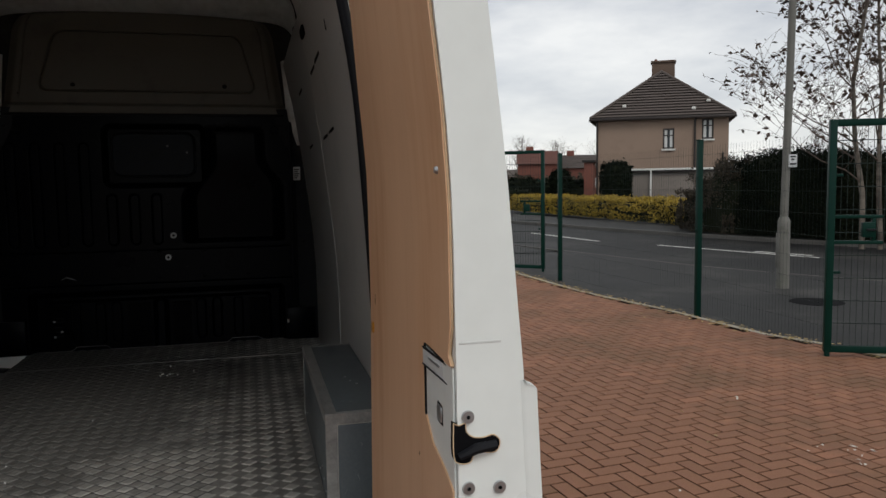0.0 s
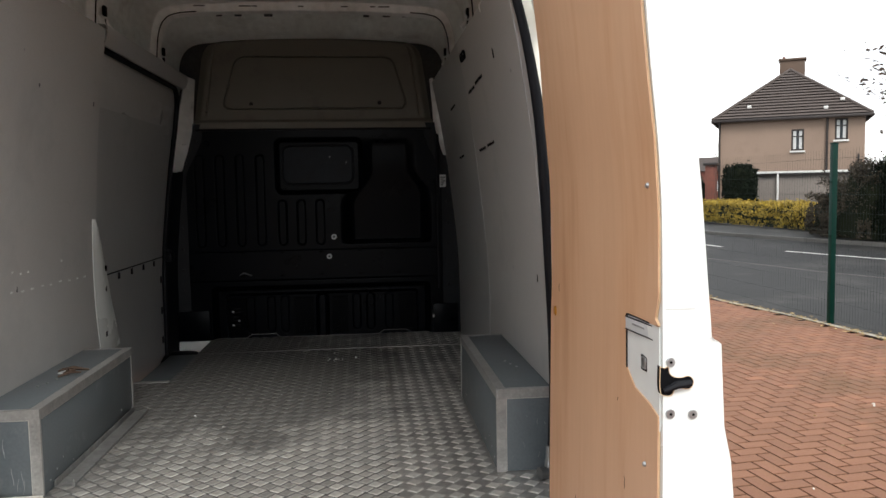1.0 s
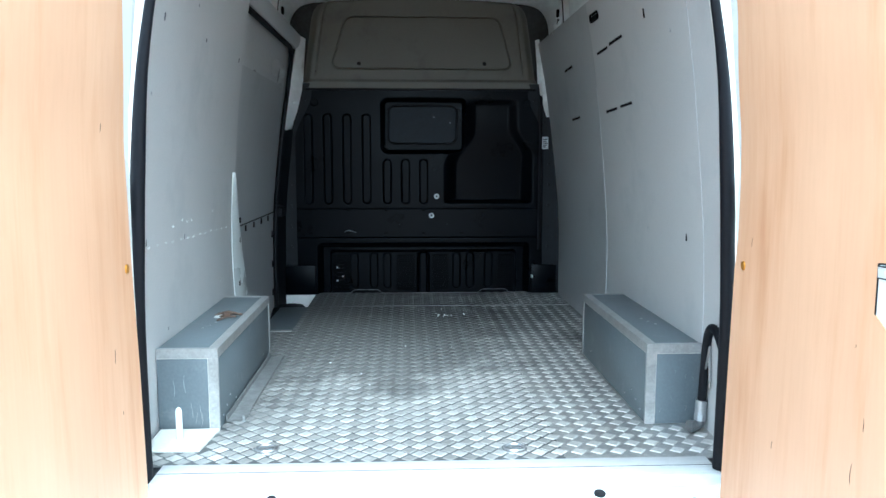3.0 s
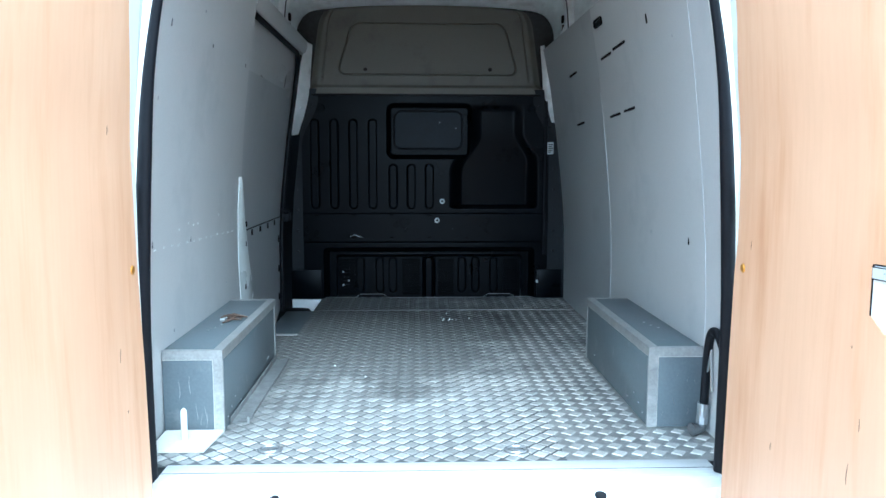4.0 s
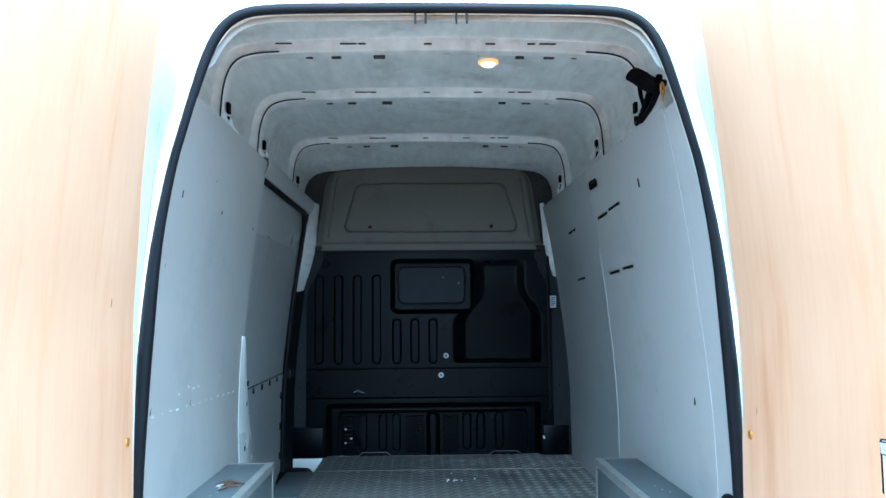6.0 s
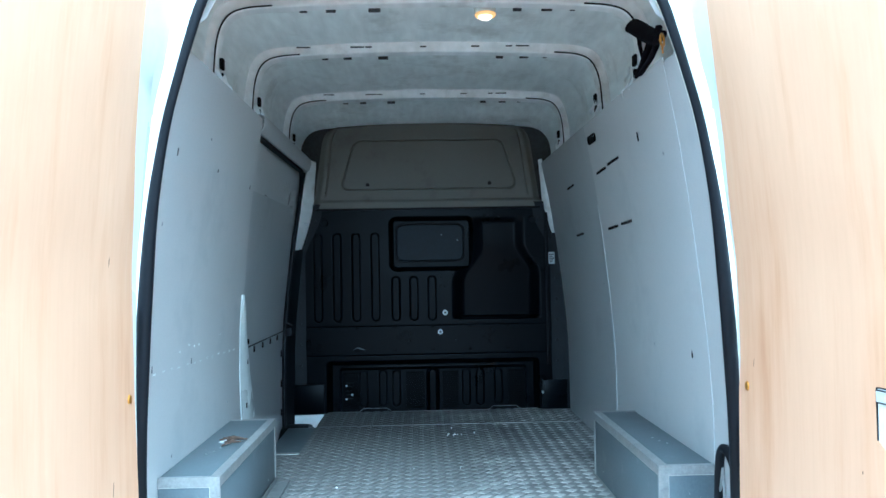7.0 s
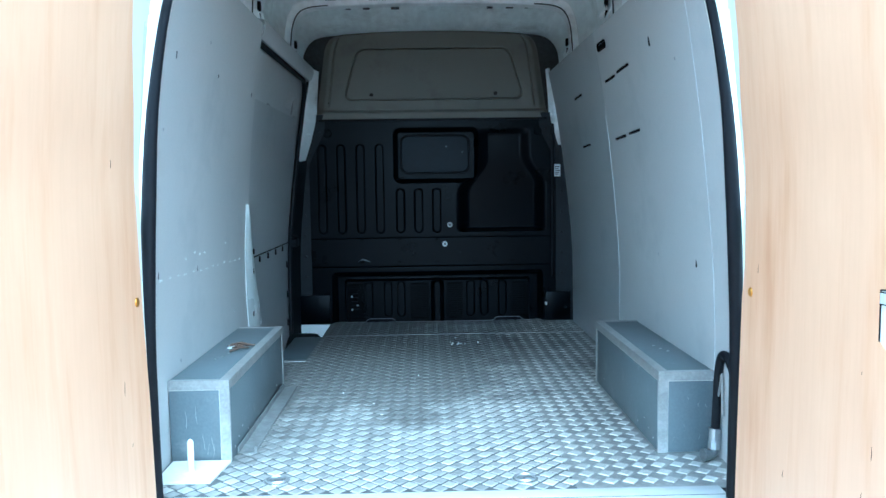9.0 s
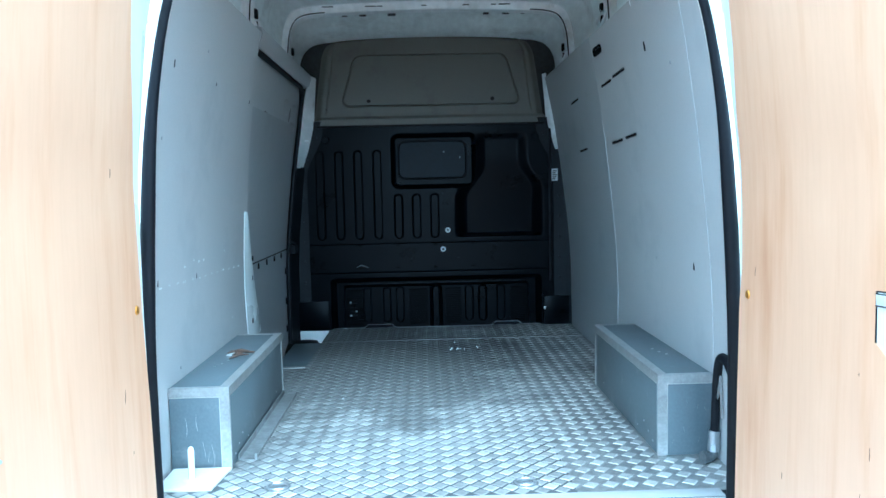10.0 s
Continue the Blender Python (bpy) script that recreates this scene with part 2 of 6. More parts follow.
LAMPGLOW = glowing("warm_lamp", (1.0, 0.74, 0.40), 0.34)
LAMPHALO = glowing("warm_lamp_halo", (1.0, 0.50, 0.16), 0.12)
CHIMNEY = mat("brown_chimney_roughcast", (0.11, 0.075, 0.055), 0.9, big=1, fine=30, spread=0.15, bump=0.3)
PAVER = mat("clay_red_paver", (0.208, 0.097, 0.056), 0.78, spec=0.3, big=7, fine=120, spread=0.36, bump=0.7, per=0.10, dirt=(0.115, 0.066, 0.034), dirt_scale=0.9, dirt_at=(0.46, 0.72))
PAVERS = mat("clay_red_pavers", (0.208, 0.097, 0.056), 0.78, spec=0.3, big=7, fine=120, spread=0.36, bump=0.7, island=0.10, dirt=(0.115, 0.066, 0.034), dirt_scale=0.9, dirt_at=(0.46, 0.72))
JOINT = mat("dark_joint_sand", (0.012, 0.006, 0.004), 0.95, spec=0.02, fine=200, spread=0.3)
ASPHALT = mat("damp_asphalt", (0.0135, 0.0135, 0.0138), 0.7, spec=0.2, big=0.5, fine=30, spread=0.6, bump=0.8, depth=0.006, dirt=(0.030, 0.029, 0.027), dirt_scale=0.45, dirt_at=(0.5, 0.62))
FOOTWAY = mat("grey_footway", (0.017, 0.017, 0.0165), 0.68, spec=0.2, big=0.7, fine=40, spread=0.4, bump=0.5, depth=0.005, dirt=(0.05, 0.048, 0.045), dirt_scale=0.7, dirt_at=(0.52, 0.68))
KERB = mat("kerb_stone", (0.085, 0.08, 0.072), 0.8, big=3, fine=90, spread=0.2, bump=0.3, per=0.1)
EDGING = mat("pale_edging_stone", (0.36, 0.33, 0.27), 0.85, big=3, fine=90, spread=0.2, bump=0.3, per=0.15)
LINE = mat("road_paint", (0.62, 0.62, 0.58), 0.7, fine=60, spread=0.12, dirt=(0.2, 0.2, 0.19), dirt_scale=14, dirt_at=(0.55, 0.7))
GREEN = mat("green_powder_coat", (0.0016, 0.024, 0.017), 0.45, spec=0.14, big=4, fine=80, spread=0.15, bump=0.05)
WIRE = mat("green_grey_wire", (0.008, 0.018, 0.015), 0.5, spec=0.3, fine=80, spread=0.15, bump=0.03)
GALV = mat("weathered_lamp_post", (0.135, 0.132, 0.118), 0.6, big=3, fine=70, spread=0.18, bump=0.15, dirt=(0.085, 0.088, 0.068), dirt_scale=3)
RENDERWALL = mat("tan_roughcast", (0.27, 0.195, 0.148), 0.9, big=0.7, fine=40, spread=0.1, bump=0.4, depth=0.01, dirt=(0.23, 0.165, 0.125), dirt_scale=0.8)
ROOFTILE = mat("brown_concrete_tile", (0.072, 0.057, 0.050), 0.85, big=1.2, fine=30, spread=0.2, bump=0.3, island=0.12)
REDROOF = mat("orange_roof_tile", (0.105, 0.042, 0.031), 0.85, big=0.6, fine=10, spread=0.2)
BRICKRED = mat("red_brick_wall", (0.15, 0.052, 0.036), 0.85, big=1.5, fine=20, spread=0.2, bump=0.3)
DARKFRAME = mat("dark_brown_joinery", (0.022, 0.016, 0.014), 0.5, spread=0.15)
CURTAIN = mat("net_curtain", (0.55, 0.56, 0.55), 0.9, big=8, fine=30, spread=0.2, bump=0)
WHITEPAINT = mat("white_timber_paint", (0.66, 0.66, 0.63), 0.55, fine=30, spread=0.08)
GREYRENDER = mat("grey_house_render", (0.195, 0.170, 0.150), 0.9, big=0.5, fine=8, spread=0.15)
YELLOWLEAF = mat("golden_privet_leaf", (0.31, 0.215, 0.018), 0.6, big=1.5, fine=8, spread=0.35, bump=0, island=0.4)
DARKLEAF = mat("dark_evergreen_leaf", (0.0055, 0.0085, 0.004), 0.8, spec=0.06, big=1.5, fine=8, spread=0.35, bump=0, island=0.4)
SCRUBLEAF = mat("brown_scrub", (0.042, 0.030, 0.016), 0.8, big=1.5, fine=8, spread=0.4, bump=0, island=0.4)
# hedge and bush cores; the shade between the leaves is in this colour
SHADELEAF = mat("shaded_core", (0.012, 0.014, 0.007), 0.9, big=3, fine=20, spread=0.4, bump=0.3, spec=0.1)
# base darkened for leaves backlit by the sky
DEADLEAF = mat("brown_dead_leaf", (0.062, 0.037, 0.022), 0.8, big=2, fine=10, spread=0.3, bump=0, island=0.4)
LITTER = mat("yellow_leaf_litter", (0.34, 0.25, 0.11), 0.8, big=2, fine=10, spread=0.35, bump=0, island=0.45)
BARK = mat("grey_brown_bark", (0.075, 0.053, 0.040), 0.9, big=4, fine=40, spread=0.3, bump=0.4)
PALEBARK = mat("pale_birch_bark", (0.14, 0.118, 0.095), 0.85, big=3, fine=30, spread=0.3, bump=0.3, dirt=(0.055, 0.043, 0.034), dirt_scale=4, dirt_at=(0.46, 0.6))
HILL = mat("distant_wood", (0.10, 0.085, 0.075), 0.95, big=0.05, fine=0.6, spread=0.35, bump=0)
CARWHITE = mat("pale_car_paint", (0.60, 0.62, 0.64), 0.3, spread=0.03, bump=0)
GLASS = mat("dark_window_glass", (0.03, 0.035, 0.04), 0.08, spread=0.1, bump=0)
PALETILE = mat("off_white_steel_door", (0.47, 0.475, 0.465), 0.3, big=2, fine=40, spread=0.06, bump=0.04)


# ---- mesh helpers ----
def world_of(o):
    return (world_of(o.parent) @ o.matrix_parent_inverse if o.parent else Matrix()) @ o.matrix_basis


def thing(name, at, label, category, group="", kind=""):
    e = new(name)
    e.empty_display_size = 0.1
    e.matrix_basis = pose(*at)
    return tagged(e, label, category, group, kind)


def finish(me, smooth):
    if smooth:
        me.polygons.foreach_set("use_smooth", [True] * len(me.polygons))
        me.set_sharp_from_angle(angle=radians(smooth))


def part(name, bm, material, parent=None, label="", smooth=35):
    me = bpy.data.meshes.new(name)
    bmesh.ops.recalc_face_normals(bm, faces=bm.faces)
    bm.to_mesh(me)
    bm.free()
    for q in (material if isinstance(material, (list, tuple)) else [material]):
        me.materials.append(q)
    finish(me, smooth)
    ob = new(name, me)
    if parent:
        ob.parent = parent
        ob.matrix_parent_inverse = world_of(parent).inverted()
    if label:
        tagged(ob, label)
    return ob


def piece(name, me, m, parent):
    """One of many alike pieces on shared mesh data."""
    ob = new(name, me)
    ob.parent = parent
    ob.matrix_parent_inverse = world_of(parent).inverted()
    ob.matrix_basis = m
    return ob


def bm_new():
    return bmesh.new()


def box(bm, x0, x1, y0, y1, z0, z1, bevel=0.0, m=None, seg=2):
    r = bmesh.ops.create_cube(bm, size=1.0, matrix=Matrix.Translation(((x0 + x1) / 2, (y0 + y1) / 2, (z0 + z1) / 2)) @ Matrix.Diagonal((x1 - x0, y1 - y0, z1 - z0, 1)))
    vs = r["verts"]
    if bevel:
        es = list({e for v in vs for e in v.link_edges})
        bv = bmesh.ops.bevel(bm, geom=es, offset=bevel, segments=seg, affect='EDGES', profile=0.5)
        vs = list({v for f in bv["faces"] for v in f.verts} | {v for v in vs if v.is_valid})
    if m is not None:
        bmesh.ops.transform(bm, matrix=m, verts=vs)
    return vs


def bar(bm, a, b, w, h=None, up=(0, 0, 1)):
    """A square bar from a to b."""
    a, b = Vector(a), Vector(b)
    d = (b - a).normalized()
    s = d.cross(Vector(up))
    s = s.normalized() if s.length > 1e-4 else Vector((1, 0, 0))
    u = s.cross(d)
    h = h or w
    rings = []
    for p in (a, b):
        rings.append([bm.verts.new(p + s * (i * w / 2) + u * (j * h / 2)) for i, j in ((-1, -1), (1, -1), (1, 1), (-1, 1))])
    for k in range(4):
        bm.faces.new((rings[0][k], rings[0][(k + 1) % 4], rings[1][(k + 1) % 4], rings[1][k]))
    bm.faces.new(rings[0][::-1])
    bm.faces.new(rings[1])


def tube(bm, pts, radius, n=10, cap=True, flat=1.0):
    """A round tube along points; radius a number or one a point."""
    pts = [Vector(p) for p in pts]
    rr = radius if isinstance(radius, (list, tuple)) else [radius] * len(pts)
    prev = None
    rings = []
    for i, p in enumerate(pts):
        d = (pts[min(i + 1, len(pts) - 1)] - pts[max(i - 1, 0)]).normalized()
        if prev is None:
            prev = d.orthogonal().normalized()
        u = (prev - d * prev.dot(d)).normalized()
        prev = u
        v = d.cross(u)
        rings.append([bm.verts.new(p + (u * math.cos(a) + v * math.sin(a) * flat) * rr[i]) for a in [2 * math.pi * k / n for k in range(n)]])
    for a, b in zip(rings, rings[1:]):
        for k in range(n):
            bm.faces.new((a[k], a[(k + 1) % n], b[(k + 1) % n], b[k]))
    if cap:
        bm.faces.new(rings[0][::-1])
        bm.faces.new(rings[-1])


def disc(bm, c, axis, r0, h, r1=None, n=14):
    c, axis = Vector(c), Vector(axis).normalized()
    tube(bm, [c, c + axis * h], [r0, r0 if r1 is None else r1], n)


def grid(bm, rows):
    """Quads over a table of points. Returns the verts."""
    vs = [[bm.verts.new(p) for p in row] for row in rows]
    for a, b in zip(vs, vs[1:]):
        for k in range(len(a) - 1):
            bm.faces.new((a[k], a[k + 1], b[k + 1], b[k]))
    return vs


def slab(bm, rows, off):
    """A sheet over a table of points with thickness: off(p) gives the point on its other side."""
    a = grid(bm, rows)
    b = [[bm.verts.new(off(Vector(p))) for p in row] for row in rows]
    for r0, r1 in zip(b, b[1:]):
        for k in range(len(r0) - 1):
            bm.faces.new((r0[k], r1[k], r1[k + 1], r0[k + 1]))
    def rim(p, q):
        for k in range(len(p) - 1):
            bm.faces.new((p[k], q[k], q[k + 1], p[k + 1]))
    rim(a[0], b[0])
    rim(b[-1], a[-1])
    rim([r[0] for r in b], [r[0] for r in a])
    rim([r[-1] for r in a], [r[-1] for r in b])


def along(table, v):
    """Straight-line reading of a table of (key, value)."""
    if v <= table[0][0]:
        return table[0][1]
    for (k0, a), (k1, b) in zip(table, table[1:]):
        if v <= k1:
            return a + (b - a) * (v - k0) / (k1 - k0)
    return table[-1][1]


def smooth_line(pts, n=6):
    """A rounded line through points."""
    pts = [Vector(p) for p in pts]
    out = []
    for i in range(len(pts) - 1):
        p0, p1, p2, p3 = pts[max(i - 1, 0)], pts[i], pts[i + 1], pts[min(i + 2, len(pts) - 1)]
        for k in range(n):
            t = k / n
            out.append(0.5 * ((2 * p1) + (p2 - p0) * t + (2 * p0 - 5 * p1 + 4 * p2 - p3) * t * t + (3 * p1 - p0 - 3 * p2 + p3) * t ** 3))
    return out + [pts[-1]]


def steps(a, b, n):
    return [a + (b - a) * k / n for k in range(n + 1)]


def ease(a, b, v):
    t = min(1.0, max(0.0, (v - a) / (b - a)))
    return t * t * (3 - 2 * t)


# ---- the van: sizes ----
FLOOR = 0.70
FRONT = 2.74
WALL = [(0.70, 0.866), (1.10, 0.862), (1.30, 0.850), (1.50, 0.829), (1.76, 0.797), (2.02, 0.756), (2.24, 0.712)]
OPENING = [(0.66, 0.765), (1.10, 0.767), (1.35, 0.758), (1.55, 0.747), (1.77, 0.731), (1.97, 0.700), (2.10, 0.667), (2.20, 0.638), (2.28, 0.610)]
OUTER = [(0.48, 0.945), (1.10, 0.950), (1.40, 0.935), (1.76, 0.890), (2.02, 0.866), (2.24, 0.846), (2.40, 0.826)]
RIB = [(0.768, 2.19), (0.764, 2.32), (0.752, 2.425), (0.722, 2.492), (0.668, 2.523), (0.560, 2.535), (0.280, 2.546), (0.0, 2.550)]
SKIN = [(0.812, 2.15), (0.806, 2.31), (0.790, 2.445), (0.755, 2.528), (0.690, 2.565), (0.560, 2.578), (0.280, 2.590), (0.0, 2.594)]


def wall_x(z):
    return along(WALL, z)


def arch(half, n=4):
    """Both sides of a half profile (x, z), rounded, from the left foot to the right foot."""
    line = [(p.x, p.z) for p in smooth_line([(x, 0, z) for x, z in half], n)]
    return [(-x, z) for x, z in line] + [(x, z) for x, z in line[::-1][1:]]


van = thing("van", (0, 1.4, 0), "white high-roof panel van with open rear doors on red pavers", "van")


# body: outer skin with thickness
def body_shell():
    half = [(x, z) for z, x in OUTER] + [(0.795, 2.53), (0.715, 2.61), (0.52, 2.648), (0.0, 2.66)]
    line = arch(half, 3)
    rows = [[(x, y, z) for x, z in line] for y in (0.045, 0.6, 1.2, 1.8, 2.4, 3.0)]
    bm = bm_new()
    slab(bm, rows, lambda p: Vector((p.x * (1 - 0.012 / max(0.3, abs(p.x))) if abs(p.x) > 0.05 else p.x, p.y, p.z - (0.012 if p.z > 2.5 else 0))))
    part("body_shell", bm, WHITE, van)
    # plain closing end behind the bulkhead
    bm = bm_new()
    pts = [bm.verts.new((x, 2.998, z)) for x, z in line]
    bm.faces.new(pts)
    pts2 = [bm.verts.new((x * 0.99, 2.97, z)) for x, z in line]
    bm.faces.new(pts2[::-1])
    part("front_panel", bm, WHITE, van)


def opening_line(n=4):
    half = [(x, z) for z, x in OPENING] + [(0.572, 2.345), (0.515, 2.385), (0.42, 2.398), (0.2, 2.402), (0.0, 2.403)]
    return arch(half, n)


def stations(line, n):
    """Points at even steps along a line."""
    d = [0.0]
    for a, b in zip(line, line[1:]):
        d.append(d[-1] + math.hypot(b[0] - a[0], b[1] - a[1]))
    return [(along(list(zip(d, [p[0] for p in line])), d[-1] * k / n), along(list(zip(d, [p[1] for p in line])), d[-1] * k / n)) for k in range(n + 1)]


def rear_frame():
    inner = [(x * (1 + (0.020 - 0.007 * ease(1.45, 2.05, z)) / max(0.3, abs(x))) if abs(x) > 0.3 else x, z + (0.016 * ease(2.2, 2.38, z))) for x, z in opening_line(3)]
    half = [(x, z) for z, x in [(0.66, 0.944)] + OUTER[1:]] + [(0.80, 2.52), (0.73, 2.595), (0.56, 2.64), (0.22, 2.655), (0.0, 2.66)]
    a, b = stations(inner, 72), stations(arch(half, 3), 72)
    rows = []
    for s, y in ((0.0, 0.05), (0.0, 0.012), (0.03, 0.0), (0.35, -0.004), (0.42, -0.02), (0.94, -0.02), (1.0, 0.0), (1.0, 0.05)):
        rows.append([(p[0] + (q[0] - p[0]) * s, y, p[1] + (q[1] - p[1]) * s) for p, q in zip(a, b)])
    rows.append(rows[0])
    bm = bm_new()
    grid(bm, rows)
    bmesh.ops.remove_doubles(bm, verts=bm.verts, dist=0.0004)
    part("rear_frame", bm, FRAMEWHITE, van)
    # door seal round the opening
    bm = bm_new()
    tube(bm, [(x * (1 - 0.0045 / max(0.3, abs(x))), 0.002, z) for x, z in inner], [0.0190 - 0.007 * ease(1.45, 2.05, z) + 0.002 * ease(2.1, 2.35, z) for x, z in inner], 12)
    part("door_seal", bm, RUBBER, van, "black rubber door seal")


def roof_inside():
    line = arch(SKIN, 4)
    bm = bm_new()
    rows = [[(x, y, z + 0.004 * math.sin(y * 9) - 0.080 * ease(2.34, 2.80, y) * ease(2.30, 2.56, z)) for x, z in line] for y in steps(0.05, 2.90, 30)]
    slab(bm, rows, lambda p: Vector((p.x * 1.01, p.y, p.z + 0.006)))
    part("roof_skin", bm, ROOFSKIN, van, "dusty white-primed bare steel roof inside")
    # header above the rear doors, running up into the roof
    low = stations([(x, z) for x, z in opening_line(4) if z > 2.27], 60)
    high = stations(line, 60)
    bm = bm_new()
    rows = []
    for k, y in ((0.0, 0.05), (0.35, 0.075), (0.7, 0.12), (0.9, 0.17), (0.985, 0.22)):
        rows.append([(p[0] + (q[0] - p[0]) * k, y, p[1] + (q[1] - p[1]) * k) for p, q in zip(low, high)])
    slab(bm, rows, lambda p: p + Vector((0, 0.004, 0.004)))
    part("rear_header", bm, PRIMER, van, smooth=60)
    for y0, y1 in ((0.705, 0.770), (1.325, 1.400), (2.235, 2.320)):
        a, b = arch(RIB, 5), arch(SKIN, 5)
        bm = bm_new()
        rows = []
        for k, y in ((0.99, y0 - 0.012), (0.93, y0 - 0.004), (0.10, y0 + 0.004), (0.0, y0 + 0.010), (0.0, y1 - 0.006), (0.10, y1), (0.93, y1 + 0.008), (0.99, y1 + 0.030)):
            rows.append([(p[0] + (q[0] - p[0]) * k, y, p[1] + (q[1] - p[1]) * k) for p, q in zip(a, b)])
        slab(bm, rows, lambda p: p + Vector((0, 0, 0.002)))
        rib = part("roof_rib", bm, PRIMER, van, "white-primed pressed steel roof rib", smooth=24)
        # slots by the lower edge, and short gaps in the back joint
        for x, w in ((-0.46, 0.014), (-0.36, 0.018), (-0.20, 0.022), (0.325, 0.016), (0.435, 0.020), (0.53, 0.010)):
            bm = bm_new()
            box(bm, x - w, x + w, y1 - 0.008, y1 + 0.003, 2.535, 2.549, 0.002)
            part("slot", bm, HOLLOW, rib, smooth=0)
        for x, w in ((-0.545, 0.03), (-0.31, 0.03), (-0.26, 0.014), (-0.02, 0.014), (0.21, 0.018), (0.42, 0.03), (0.36, 0.014)):
            bm = bm_new()
            box(bm, x - w, x + w, y0 - 0.006, y0 + 0.001, 2.567, 2.572, 0.001)
            part("joint_gap", bm, HOLLOW, rib, smooth=0)
        for sx in (-1, 1):
            # open joint behind the rib's bend, slot and torn foot bracket
            bm = bm_new()
            tube(bm, [(p[0] * 0.9 + q[0] * 0.1, y0 - 0.004, p[1] * 0.9 + q[1] * 0.1) for p, q in zip(a, b) if p[0] * sx > 0.55], 0.0032, 6)
            part("joint_gap", bm, DARK, rib)
            bm = bm_new()
            box(bm, sx * 0.753 - 0.006, sx * 0.753 + 0.006, y1 - 0.03, y1 + 0.002, 2.325, 2.365, 0.003)
            box(bm, sx * 0.757 - 0.006, sx * 0.757 + 0.006, y1 - 0.012, y1 + 0.002, 2.285, 2.315, 0.002)
            part("slot", bm, DARK, rib, smooth=0)
            bm = bm_new()
            tube(bm, [(sx * 0.764, y0 + 0.01, 2.315), (sx * 0.748, y0 + 0.03, 2.262), (sx * 0.735, y1 + 0.02, 2.238), (sx * 0.728, y1 + 0.06, 2.232)], [0.010, 0.016, 0.012, 0.006], 8, flat=0.5)
            part("foot_bracket", bm, PRIMER, rib)
            # curled ends of torn tape hanging at the foot
            rt = random.Random(int(y0 * 100) + sx)
            bm = bm_new()
            for _ in range(4):
                c = Vector((sx * (0.742 + rt.uniform(-0.012, 0.010)), y0 + rt.uniform(-0.01, 0.09), 2.285 + rt.uniform(-0.04, 0.03)))
                d = Vector((sx * rt.uniform(-0.018, 0.004), rt.uniform(-0.03, 0.03), rt.uniform(-0.06, -0.03)))
                tube(bm, smooth_line([c - d * 0.6, c, c + d * 0.5 + Vector((-sx * 0.012, 0.008, 0)), c + d], 3), [0.003, 0.005, 0.006, 0.006, 0.005, 0.006, 0.006, 0.004, 0.003, 0.002], 6, flat=0.3)
            part("torn_tape", bm, PRIMER, rib, "curled white torn tape")


def wall_panel(name, side, y0, y1, z0, z1, inset=0.0, material=None, label="", thick=0.006, y_top=None, y0_top=None, ny=4):
    """A board bent to the van's side."""
    rows = []
    for z in steps(z0, z1, 22):
        k = (z - z0) / (z1 - z0)
        yy1 = y1 + ((y_top - y1) * k if y_top is not None else 0)
        yy0 = y0 + ((y0_top - y0) * k if y0_top is not None else 0)
        rows.append([(side * (wall_x(z) + inset), yy0 + (yy1 - yy0) * i / ny, z) for i in range(ny + 1)])
    bm = bm_new()
    slab(bm, rows, lambda p: p + Vector((side * thick, 0, 0)))
    return part(name, bm, material or LINER, van, label)


def spot(parent, name, side, y, z, w, h, material, proud=0.002, tilt=0.0):
    """A small slot, screw or mark on a lined wall."""
    bm = bm_new()
    x = side * wall_x(z)
    box(bm, -proud, proud, -w / 2, w / 2, -h / 2, h / 2, min(w, h) * 0.3, m=pose(x, y, z, tilt, -side * 9 if z > 1.4 else 0, 0), seg=1)
    return part(name, bm, material, parent, smooth=0)


